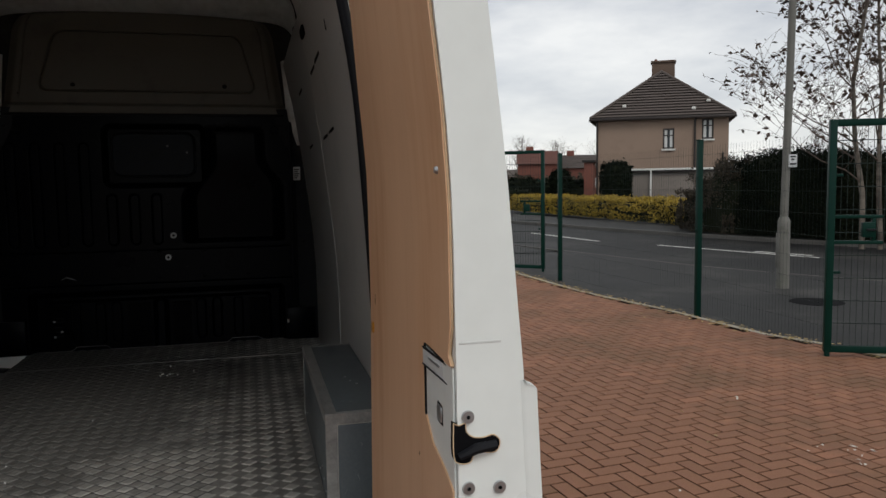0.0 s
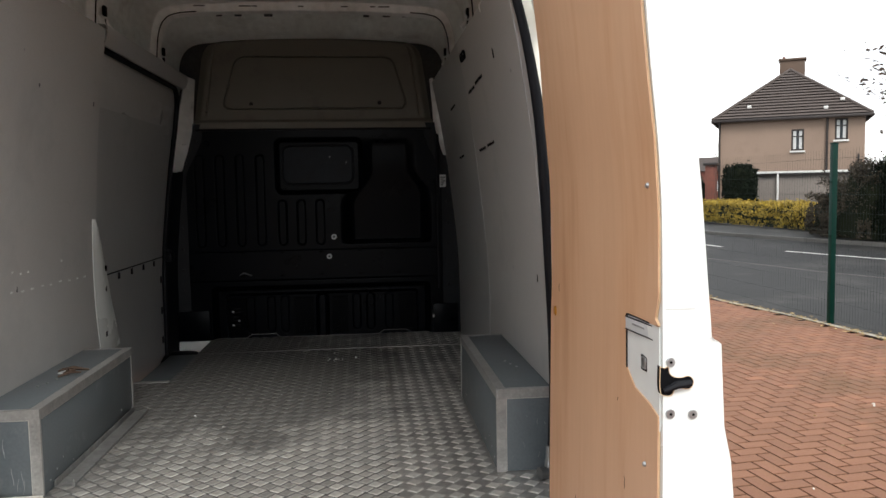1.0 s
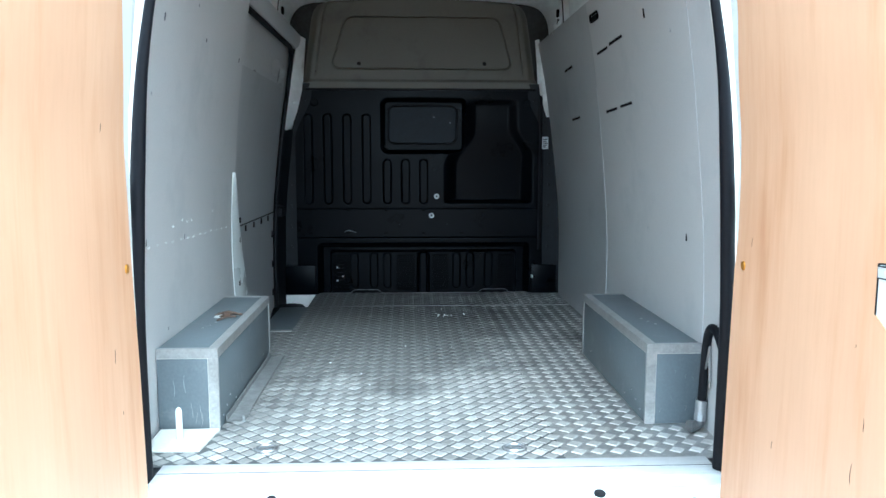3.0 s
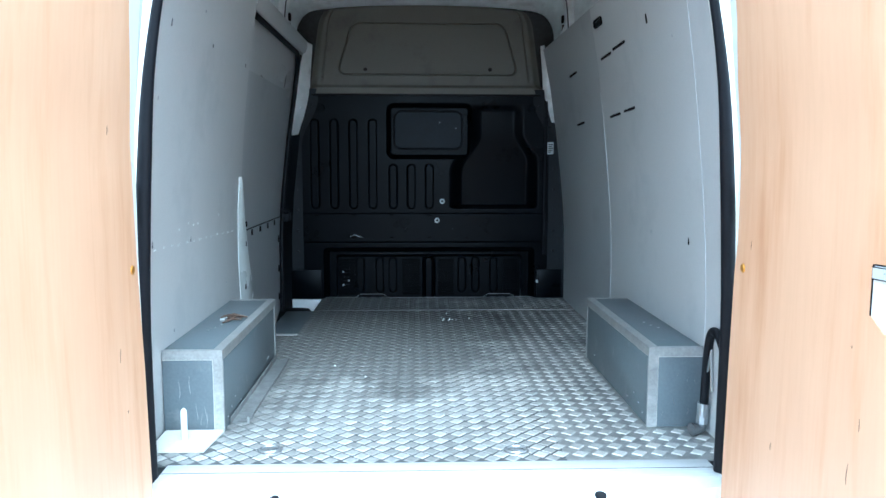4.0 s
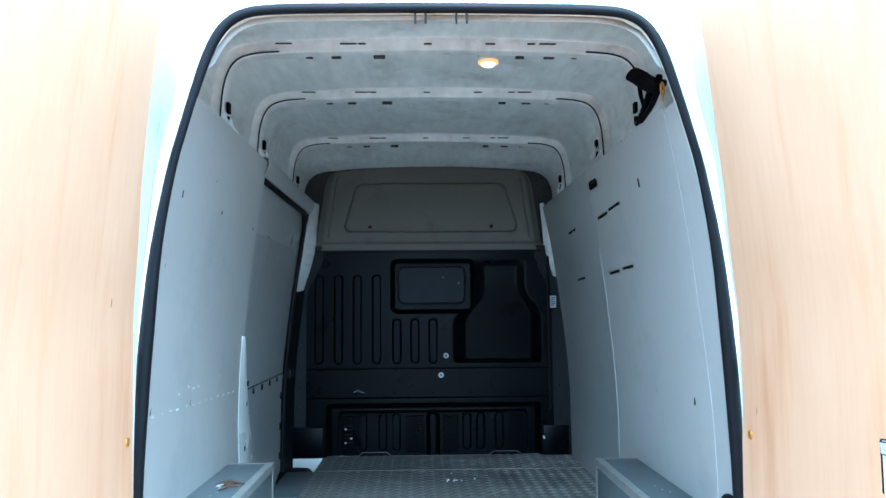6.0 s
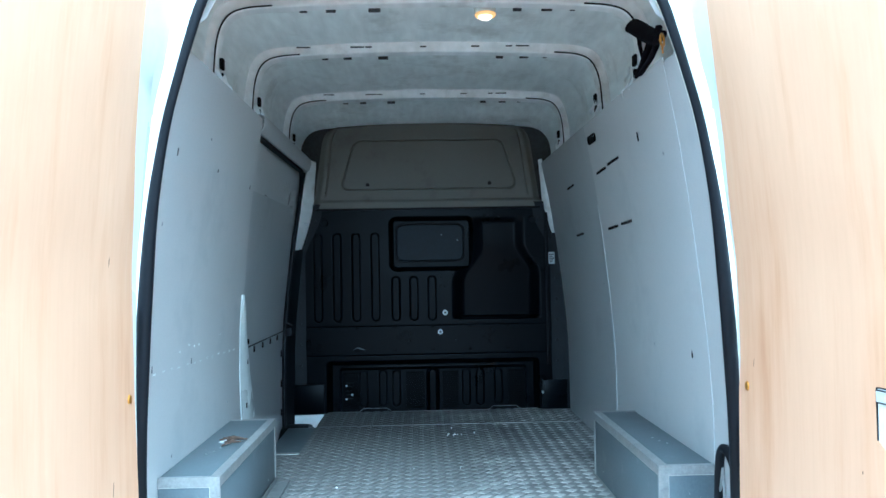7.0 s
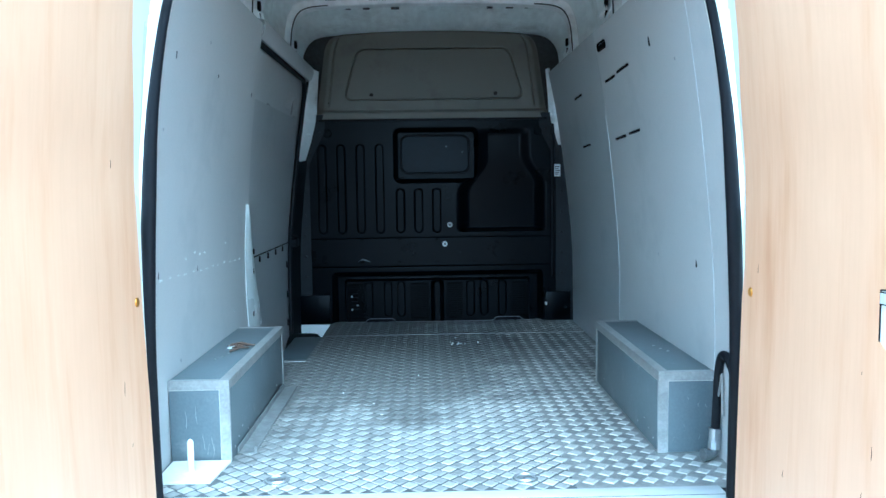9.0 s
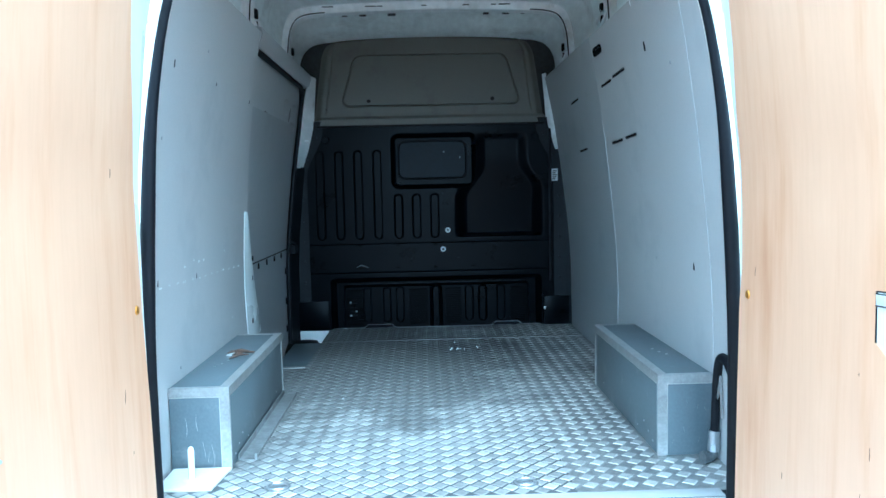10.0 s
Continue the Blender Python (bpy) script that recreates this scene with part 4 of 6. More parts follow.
    # white pressed pillars between the walls and the trim board
    inner = [(1.70, 0.790), (1.84, 0.742), (1.955, 0.712), (2.10, 0.704), (2.26, 0.690)]
    for sx, lo_z, y_o in ((-1, 1.715, 2.60), (1, 1.80, 2.695)):
        rows = []
        for z in steps(lo_z, 2.262, 18):
            k = (z - lo_z) / (2.262 - lo_z)
            xo, xi = wall_x(z) + 0.004, min(wall_x(z) - 0.002, along(inner, z) + (0.012 if sx > 0 else 0.0))
            rows.append([(sx * (xo + (xi - xo) * i / 5), y_o + (2.748 - y_o) * i / 5 - 0.016 * math.sin(math.pi * i / 5) * ease(0, 0.4, k), z) for i in range(6)])
        bm = bm_new()
        slab(bm, rows, lambda p: p + Vector((sx * 0.006, 0.006, 0)))
        pil = part("front_pillar", bm, PRIMER, van, "white pressed steel pillar")
        if sx > 0:
            continue
        bm = bm_new()
        box(bm, sx * 0.752 - 0.020, sx * 0.752 + 0.020, 2.655, 2.675, 1.872, 1.884, 0.004)
        part("fold", bm, PRIMER, pil)


def sliding_door():
    X = 0.035
    rows = [[(-(wall_x(z) + X), y, z) for y in steps(1.20, 2.66, 12)] for z in steps(0.52, 2.19, 24)]
    bm = bm_new()
    slab(bm, rows, lambda p: p + Vector((-0.02, 0, 0)))
    door = part("sliding_door", bm, PALETILE, van, "closed sliding side door, grey board below bare pale steel")
    for z0, z1, y1 in ((0.56, 1.225, 2.60), (1.232, 1.955, 2.585)):
        rows = [[(-(wall_x(z) + X - 0.008), y, z) for y in steps(1.22, y1, 6)] for z in steps(z0, z1, 10)]
        bm = bm_new()
        slab(bm, rows, lambda p: p + Vector((-0.006, 0, 0)))
        part("door_board", bm, DARKERBOARD, door, "grey faced board on the sliding door")
    bm = bm_new()
    box(bm, -(wall_x(1.2285) + X - 0.006), -(wall_x(1.2285) + X - 0.0095), 1.45, 2.58, 1.2255, 1.2315, 0)
    part("board_joint", bm, RUBBER, door, smooth=0)
    for k in range(5):
        bm = bm_new()
        x, y = -(wall_x(1.215) + X - 0.010), 1.60 + 0.20 * k
        box(bm, x - 0.004, x + 0.004, y - 0.008, y + 0.008, 1.192, 1.222, 0.002)
        part("clip", bm, RUBBER, door, smooth=0)
    for z in (1.10, 0.92, 0.75):
        bm = bm_new()
        x = -(wall_x(z) + X - 0.010)
        box(bm, x - 0.004, x + 0.004, 2.545, 2.56, z - 0.02, z + 0.02, 0.002)
        part("clip", bm, RUBBER, door, smooth=0)
    # pressings in the bare upper steel, bulged to stand for its bright reflections
    for y0, y1, z0, z1 in ((2.14, 2.34, 1.985, 2.085), (2.375, 2.545, 1.905, 1.975), (2.375, 2.545, 1.995, 2.075)):
        bm = bm_new()
        rows = [[(-(wall_x(z) + X + 0.003 - 0.022 * math.sin(math.pi * i / 4) * math.sin(math.pi * j / 4)), y0 + (y1 - y0) * i / 4, z) for i in range(5)] for j, z in enumerate(steps(z0, z1, 4))]
        slab(bm, rows, lambda p: p + Vector((-0.006, 0, 0)))
        part("reflection_pressing", bm, PALETILE, door)
    bm = bm_new()
    tube(bm, [(-(wall_x(1.28) + 0.008), 2.57, 1.28), (-(wall_x(1.24) - 0.022), 2.585, 1.262), (-(wall_x(1.20) - 0.02), 2.60, 1.235), (-(wall_x(1.2) + 0.006), 2.61, 1.205)], 0.013, 8)
    box(bm, -0.862, -0.825, 2.57, 2.655, 1.20, 1.25, 0.008)
    part("door_lock", bm, RUBBER, door, "black latch of the sliding door")
    # seal: along the top, round the corner and down the front edge
    pts = [(-(wall_x(2.165) + 0.016), y, 2.175) for y in steps(1.26, 2.38, 6)]
    pts += [(-(wall_x(2.175 - 0.17 * (1 - math.cos(a))) + 0.014), 2.42 + 0.165 * math.sin(a), 2.175 - 0.17 * (1 - math.cos(a))) for a in steps(0.15, math.pi / 2, 8)]
    pts += [(-(wall_x(z) + 0.012), 2.585, z) for z in steps(1.96, 0.50, 16)]
    bm = bm_new()
    tube(bm, pts, 0.0135, 10)
    part("door_seal", bm, RUBBER, van, "black rubber seal of the sliding door")
    # rail above the opening
    bm = bm_new()
    rows = []
    for z, o in ((2.185, 0.03), (2.188, 0.004), (2.20, -0.006), (2.235, -0.010), (2.262, -0.006), (2.268, 0.03)):
        rows.append([(-(wall_x(min(z, 2.24)) + o), y, z) for y in steps(1.26, 2.62, 8)])
    slab(bm, rows, lambda p: p + Vector((-0.003, 0, 0.001)))
    rail = part("door_rail", bm, PALETILE, van, "white steel rail above the sliding door")
    for y in (1.70, 2.30):
        bm = bm_new()
        box(bm, -0.735, -0.712, y - 0.008, y + 0.008, 2.222, 2.252, 0.002)
        part("slot", bm, DARK, rail, smooth=0)
    # lower front jamb
    bm = bm_new()
    rows = [[(-(wall_x(z) + 0.03 - 0.03 * i), 2.60 + 0.06 * i, z) for i in range(3)] for z in steps(0.50, 1.72, 12)]
    slab(bm, rows, lambda p: p + Vector((-0.006, 0.006, 0)))
    part("front_jamb", bm, FLANGE, van)


def rear_door(side):
    """A rear door standing open at a right angle, ply-lined on the face towards the load space."""
    s = side
    name = "rear_door"
    # outer face of the free edge, by height
    FACE = [(0.52, 0.812), (0.90, 0.802), (1.14, 0.790), (1.25, 0.7805), (1.38, 0.7745), (1.417, 0.771), (1.588, 0.7575), (1.75, 0.739), (1.84, 0.730), (2.10, 0.700), (2.42, 0.650)]
    INNER = [(0.52, 0.700), (1.25, 0.701), (1.55, 0.698), (1.65, 0.692), (1.75, 0.681), (2.00, 0.660), (2.42, 0.619)]

    def base_in(z, k):
        """Inner face from the hinge (k=0) to the free edge (k=1)."""
        free = along(INNER, z)
        hinge = along([(0.5, 0.732), (1.05, 0.738), (1.30, 0.741), (1.6, 0.738), (1.9, 0.715), (2.1, 0.69), (2.42, 0.645)], z)
        return hinge + (free - hinge) * k

    def base_out(z, k):
        return along(FACE, z) + 0.02 * (1 - k)
    y_h, y_f = -0.050, -0.910
    zs = steps(0.54, 2.42, 31)
    ks = [0.0, 0.055, 0.072, 0.09, 0.25, 0.5, 0.75, 1.0]
    n = len(ks) - 1

    def skin_in(z, k):
        """Inner skin: rebated by the hinge, where the door closes on its seal."""
        rebate = max(base_in(z, k) + 0.0034, min(along(OPENING, z) + 0.032, base_out(z, k) - 0.008))
        return base_in(z, k) + 0.0034 if k > 0.073 else rebate
    bm = bm_new()
    rows_in = [[(s * skin_in(z, k), y_h + (y_f - y_h) * k, z) for k in ks] for z in zs]
    rows_out = [[(s * base_out(z, k), y_h + (y_f - y_h) * k, z) for k in ks] for z in zs]
    a, b = grid(bm, rows_in), grid(bm, rows_out)
    for p, q in zip(zip(a, b), zip(a[1:], b[1:])):
        bm.faces.new((p[0][0], p[1][0], q[1][0], q[0][0]))
        bm.faces.new((p[0][-1], q[0][-1], q[1][-1], p[1][-1]))
    for row_a, row_b in ((a[0], b[0]), (a[-1], b[-1])):
        for k in range(n):
            bm.faces.new((row_a[k], row_a[k + 1], row_b[k + 1], row_b[k]))
    es = [e for e in bm.edges if len(e.link_faces) == 2 and e.calc_face_angle(0) > 1.0]
    bmesh.ops.bevel(bm, geom=es, offset=0.006, segments=3, affect='EDGES')
    door = part(name, bm, WHITE, van, "white rear door standing open, lined with plywood")
    # folded skin flange, wider below the lock
    bm = bm_new()
    rows = []
    for z in steps(0.54, 1.345, 16) + [1.355, 1.360, 1.364, 1.367, 1.370, 1.373]:
        f = ease(1.372, 1.364, z)
        w = 0.012 * f + 0.006 * ease(1.22, 1.20, z)
        rows.append([(s * (along(FACE, z) - 0.004), y_f - 0.0002, z), (s * (along(FACE, z) + 0.001), y_f - 0.0012, z), (s * (along(FACE, z) + w), y_f - 0.0035, z), (s * (along(FACE, z) + w + 0.002), y_f + 0.012, z)])
    slab(bm, rows, lambda p: p + Vector((-s * 0.0020, 0.0020, 0)))
    part("skin_flange", bm, WHITE, door)
    # plywood board with the cut-out by the lock
    hinge_edge = [(0.60, -0.125), (1.05, -0.130), (1.28, -0.135), (1.36, -0.150), (1.50, -0.152), (1.75, -0.140), (2.00, -0.150), (2.25, -0.170)]
    if s < 0:
        hinge_edge = [(0.60, -0.125), (1.05, -0.135), (1.28, -0.150), (1.36, -0.155), (1.60, -0.175), (1.75, -0.190), (2.05, -0.235), (2.25, -0.250)]
    def free_edge(z):
        y = -0.9015 + 0.003 * math.sin(z * 7.0)
        cut = 0.0 if s < 0 else along([(1.2595, 0.0), (1.268, 0.040), (1.274, 0.107), (1.297, 0.150)], z) * (1 - ease(1.384, 1.390, z))
        return y + cut + 0.012 * ease(1.390, 1.400, z) * (1 - ease(1.40, 1.43, z))
    zz = sorted(set(steps(0.60, 2.37, 64) + steps(1.250, 1.40, 100)))
    rows = []
    for z in zz:
        y0, y1 = along(hinge_edge, z), free_edge(z)
        row = []
        for i in range(9):
            y = y0 + (y1 - y0) * i / 8
            k = (y - y_h) / (y_f - y_h)
            row.append((s * (base_in(z, k) - 0.001), y, z))
        rows.append(row)
    bm = bm_new()
    slab(bm, rows, lambda p: p + Vector((s * 0.0042, 0, 0)))
    ply = part("plywood_lining", bm, PLY, door, "pinkish-tan okoume plywood board")
    # pale sawn edge of the board
    bm = bm_new()
    tube(bm, [(s * (base_in(z, (free_edge(z) - y_h) / (y_f - y_h)) + 0.0016), free_edge(z) - 0.0004, z) for z in zz], 0.0013, 6)
    part("sawn_edge", bm, PLYEDGE, ply)
    bm = bm_new()
    tube(bm, [(s * (base_in(z, (along(hinge_edge, z) - y_h) / (y_f - y_h)) + 0.0016), along(hinge_edge, z) + 0.0006, z) for z in zz], 0.0019, 6)
    part("sawn_edge", bm, PLYEDGE, ply)
    # screws
    for y, z in ((-0.190, 1.299), (-0.868, 1.588), (-0.845, 1.17), (-0.845, 0.90)):
        k = (y - y_h) / (y_f - y_h)
        bm = bm_new()
        disc(bm, (s * (base_in(z, k) - 0.0005), y, z), (-s, 0, 0), 0.0125 if y > -0.5 else 0.0045, 0.004, 0.009 if y > -0.5 else 0.003, n=14)
        part("screw", bm, BRASS if y > -0.5 else STEEL, ply, "brassed screw" if y > -0.5 else "small steel screw")
    # lock on the leading door: recessed plate behind the cut-out, label and pull
    if s > 0:
        xi = base_in(1.32, 0.85) + 0.0014
        bm = bm_new()
        rows = [[(s * (base_in(z, (y - y_h) / (y_f - y_h)) + 0.0008), y, z) for y in steps(-0.902, -0.742, 6)] for z in steps(1.238, 1.388, 8)]
        slab(bm, rows, lambda p: p + Vector((s * 0.002, 0, 0)))
        plate = part("lock_plate", bm, WHITE, door, "white steel lock plate")
        bm = bm_new()
        tube(bm, [(s * (base_in(z, (free_edge(z) - y_h) / (y_f - y_h)) - 0.0006), free_edge(z) - 0.0008, z) for z in zz if 1.296 < z < 1.3885], 0.0014, 6)
        part("gap_rim", bm, RUBBER, plate, "dark gap round the cut-out")
        bm = bm_new()
        box(bm, -0.0015, 0.0015, -0.070, 0.070, -0.010, 0.010, 0.0008, m=pose(s * (xi - 0.003), -0.826, 1.373, -2 * s))
        tag = part("label_strip", bm, STICKER, plate, "pale printed label strip")
        for dz in (-0.010, 0.010):
            bm = bm_new()
            box(bm, -0.001, 0.001, -0.070, 0.070, -0.0008, 0.0008, m=pose(s * (xi - 0.0045), -0.826, 1.373 + dz, -2 * s))
            part("print_line", bm, DARKSTEEL, tag, smooth=0)
        bm = bm_new()
        box(bm, -0.001, 0.001, -0.028, 0.022, -0.0012, 0.0012, m=pose(s * (xi - 0.0042), -0.81, 1.374, -2 * s))
        part("print_line", bm, STEEL, tag, smooth=0)
        bm = bm_new()
        box(bm, -0.002, 0.002, -0.014, 0.014, -0.012, 0.012, 0.002, m=pose(s * (xi - 0.002), -0.836, 1.322))
        part("pull_recess", bm, DARK, plate)
        bm = bm_new()
        box(bm, -0.002, 0.002, -0.009, 0.009, -0.009, 0.009, 0.002, m=pose(s * (xi - 0.0042), -0.837, 1.323))
        part("pull", bm, STEEL, plate)
    # scratches in the board
    for y, z, h in (((-0.740, 1.10, 0.012), (-0.713, 1.00, 0.020), (-0.235, 1.36, 0.010), (-0.70, 1.23, 0.003), (-0.40, 0.93, 0.008)) if s > 0 else ((-0.33, 1.62, 0.010), (-0.27, 0.98, 0.004), (-0.30, 1.12, 0.016))):
        bm = bm_new()
        tube(bm, [(s * (base_in(zz_, (y - y_h) / (y_f - y_h)) - 0.0011), y + 0.002 * math.sin(zz_ * 90), zz_) for zz_ in steps(z - h, z + h, 4)], [0.0003, 0.0007, 0.0008, 0.0006, 0.0003], 5)
        part("scratch", bm, RUST, ply)
    # latch mouth in the free edge
    bm = bm_new()
    outline = [(0.699, 1.3345), (0.705, 1.332), (0.711, 1.3335), (0.7125, 1.325), (0.719, 1.319), (0.730, 1.3175), (0.740, 1.3195), (0.7465, 1.315), (0.7475, 1.3085), (0.7435, 1.302), (0.736, 1.301), (0.728, 1.3025), (0.720, 1.300), (0.716, 1.293), (0.706, 1.2925), (0.699, 1.300)]
    outline = [(q.x, q.z) for q in smooth_line([(x, 0, z) for x, z in outline + outline[:1]], 4)][:-1]
    ring = [bm.verts.new((s * x, y_f - 0.0012, z)) for x, z in outline]
    f = bm.faces.new(ring)
    ext = bmesh.ops.extrude_face_region(bm, geom=[f])
    bmesh.ops.translate(bm, verts=[v for v in ext["geom"] if isinstance(v, bmesh.types.BMVert)], vec=(0, 0.010, 0))
    mouth = part("latch_mouth", bm, DARK, door, "dark latch mouth", smooth=0)
    bm = bm_new()
    ol = outline + outline[:1]
    tube(bm, [(s * x, y_f - 0.0012, z) for x, z in ol], 0.0006, 6)
    part("mouth_rim", bm, PLYEDGE, mouth, "worn cream-coloured rim of the latch mouth")
    bm = bm_new()
    tube(bm, [(s * 0.704, y_f - 0.003, 1.300), (s * 0.722, y_f - 0.005, 1.308), (s * 0.743, y_f - 0.004, 1.310)], [0.004, 0.006, 0.005], 8)
    part("latch_claw", bm, RUBBER, mouth)
    for x, z in ((0.714, 1.340), (0.714, 1.266), (0.747, 1.264)):
        bm = bm_new()
        disc(bm, (s * x, y_f - 0.001, z), (0, -1, 0), 0.0068, 0.0022, 0.0062, n=16)
        bolt = part("lock_bolt", bm, STEEL, door, "zinc bolt head")
        bm = bm_new()
        disc(bm, (s * x, y_f - 0.0030, z), (0, -1, 0), 0.0021, 0.001, n=6)
        part("socket", bm, DARK, bolt, smooth=0)
    # faint grey line across the free edge
    bm = bm_new()
    box(bm, s * 0.728 - 0.022, s * 0.728 + 0.022, y_f - 0.0003, y_f + 0.002, 1.4138, 1.4162, 0.0001)
    part("edge_crease", bm, FAINTGREY, door)
    # hinges
    for z in (0.85, 1.45, 2.05):
        bm = bm_new()
        tube(bm, [(s * (base_out(z, 0) + 0.012), -0.035, z - 0.05), (s * (base_out(z, 0) + 0.012), -0.035, z + 0.05)], 0.012, 10)
        part("hinge", bm, WHITE, door)


def wheels():
    for y in (0.82, 2.62):
        for sx in (-1, 1):
            bm = bm_new()
            prof = [(0.20, 0.0), (0.24, -0.008), (0.30, -0.004), (0.325, 0.02), (0.33, 0.06), (0.33, 0.14), (0.325, 0.18), (0.30, 0.204), (0.20, 0.2)]
            n = 32
            rings = [[bm.verts.new((sx * (0.915 - w), y + r * math.cos(a), 0.33 + r * math.sin(a))) for a in [2 * math.pi * k / n for k in range(n)]] for r, w in prof]
            for a, b in zip(rings, rings[1:]):
                for k in range(n):
                    bm.faces.new((a[k], a[(k + 1) % n], b[(k + 1) % n], b[k]))
            tyre = part("wheel", bm, RUBBER, van)
            bm = bm_new()
            disc(bm, (sx * 0.90, y, 0.33), (-sx, 0, 0), 0.205, 0.16, n=32)
            part("rim", bm, STEEL, tyre)


def van_fittings():
    # lamp on the roof
    bm = bm_new()
    disc(bm, (0.214, 0.845, 2.590), (0, 0, -1), 0.044, 0.044, 0.038, n=24)
    lamp = part("roof_lamp", bm, WHITE, van, "small round interior lamp, lit warm")
    bm = bm_new()
    bmesh.ops.create_uvsphere(bm, u_segments=20, v_segments=10, radius=0.027, matrix=Matrix.Translation((0.214, 0.845, 2.543)) @ Matrix.Diagonal((1, 1, 0.6, 1)))
    part("lens", bm, LAMPGLOW, lamp, "glowing lamp lens")
    # emitting ring added for the orange halo round the lens
    bm = bm_new()
    tube(bm, [(0.214 + 0.033 * math.cos(a), 0.845 + 0.033 * math.sin(a), 2.548) for a in steps(0, 2 * math.pi, 24)], 0.008, 8, cap=False)
    part("halo_ring", bm, LAMPHALO, lamp, "glowing ring for the lit lens's amber halo")
    # striker loops at the head of the opening
    for x in (-0.046, 0.066):
        bm = bm_new()
        tube(bm, [(x - 0.014, 0.004, 2.420), (x - 0.014, 0.004, 2.376)], 0.0028, 8)
        tube(bm, [(x + 0.014, 0.004, 2.420), (x + 0.014, 0.004, 2.376)], 0.0028, 8)
        part("striker_loop", bm, DARKSTEEL, van)


body_shell()
rear_frame()
roof_inside()
linings()
floor_plates()
bulkhead()
sliding_door()
rear_door(1)
rear_door(-1)
wheels()
van_fittings()


# ---- things in the load space ----
def wheel_box(side, x_in, label):
    """A boarded box over the wheel arch, edged with aluminium angle."""
    s = side
    y0, y1, z1 = 0.362, 1.256, 0.966
    xo = 0.862
    t = thing("wheel_arch_box", (s * (x_in + xo) / 2, (y0 + y1) / 2, FLOOR), label, "storage box", "wheel arch boxes")

    def b(name, xa, xb, ya, yb, za, zb, m, bev=0.0015, lab=""):
        bm = bm_new()
        box(bm, min(s * xa, s * xb), max(s * xa, s * xb), ya, yb, za, zb, bev)
        return part(name, bm, m, t, lab)
    b("front_board", x_in + 0.003, xo, y0 + 0.003, y0 + 0.012, FLOOR + 0.001, z1 - 0.003, BOXGREY)
    b("side_board", x_in + 0.003, x_in + 0.012, y0 + 0.012, y1, FLOOR + 0.001, z1 - 0.003, BOXGREY)
    b("back_board", x_in + 0.003, xo, y1 - 0.012, y1 - 0.003, FLOOR + 0.001, z1 - 0.003, BOXGREY)
    b("top_board", x_in + 0.003, xo, y0 + 0.003, y1 - 0.003, z1 - 0.011, z1 - 0.0025, BOXGREY)
    w = 0.031

    def angle(name, flats):
        bm = bm_new()
        for xa, xb, ya, yb, za, zb in flats:
            box(bm, min(s * xa, s * xb), max(s * xa, s * xb), ya, yb, za, zb, 0.0008, seg=1)
        return part(name, bm, ALU, t, "scuffed aluminium angle trim")
    angle("top_trim", [(x_in, x_in + w, y0, y1, z1 - 0.0025, z1), (x_in, x_in + 0.003, y0, y1, z1 - w, z1 - 0.0025)])
    angle("top_trim", [(x_in + w, xo, y0, y0 + w * 0.5, z1 - 0.0025, z1 - 0.0003), (x_in + 0.003, xo, y0, y0 + 0.003, z1 - w, z1 - 0.0025)])
    angle("corner_trim", [(x_in, x_in + 0.031, y0 + 0.0005, y0 + 0.003, FLOOR + 0.0005, z1 - w), (x_in + 0.0005, x_in + 0.003, y0 + 0.003, y0 + 0.012, FLOOR + 0.0005, z1 - w)])
    angle("corner_trim", [(x_in + 0.0003, x_in + 0.003, y1 - 0.02, y1, FLOOR + 0.0005, z1 - w)])
    # pale sealant along the trim's lower edges
    for a, c in (((x_in + 0.0028, y0 + 0.02, z1 - w - 0.001), (x_in + 0.0028, y1 - 0.02, z1 - w - 0.001)), ((x_in + 0.031, y0 + 0.0028, z1 - w - 0.001), (xo, y0 + 0.0028, z1 - w - 0.001)), ((x_in + 0.0316, y0 + 0.0028, FLOOR + 0.004), (x_in + 0.0316, y0 + 0.0028, z1 - w))):
        bm = bm_new()
        tube(bm, [(s * a[0], a[1], a[2]), (s * (a[0] + c[0]) / 2, (a[1] + c[1]) / 2, (a[2] + c[2]) / 2), (s * c[0], c[1], c[2])], [0.0016, 0.0012, 0.0017], 6)
        part("sealant_bead", bm, PADWHITE, t, "thin pale sealant bead")
    rs = random.Random(31 if s > 0 else 32)
    # dried smears on the front board
    for k in range(7 if s < 0 else 6):
        x, z, h = x_in + rs.uniform(0.05, 0.16), rs.uniform(FLOOR + 0.03, z1 - 0.09), rs.uniform(0.015, 0.04) if s < 0 else rs.uniform(0.004, 0.012)
        bm = bm_new()
        tube(bm, [(s * (x + 0.0025 * math.sin(v * 2 + k)), y0 + 0.0028, z + h * v) for v in steps(-1, 1, 5)], [0.0004] + [rs.uniform(0.0004, 0.0012) * (1 if s < 0 else 2) for _ in range(4)] + [0.0004], 6, flat=0.35)
        part("dried_smear", bm, SMEAR, t)
    angle("back_trim", [(x_in + w, xo, y1 - 0.018, y1, z1 - 0.0025, z1 - 0.0003)])
    for y in (0.42, 0.47, 0.52, 0.60, 1.1):
        bm = bm_new()
        disc(bm, (s * (x_in + 0.003), y, FLOOR + 0.05 + 0.02 * math.sin(y * 40)), (-s, 0, 0), 0.0035, 0.002, n=8)
        part("rivet", bm, STEEL, t)
    for x, y in ((0.05, 0.75), (0.06, 0.70), (0.075, 0.66)):
        bm = bm_new()
        disc(bm, (s * (x_in + x + 0.05), y, z1 - 0.003), (0, 0, 1), 0.0045, 0.002, n=8)
        part("rivet", bm, STEEL, t)
    return t


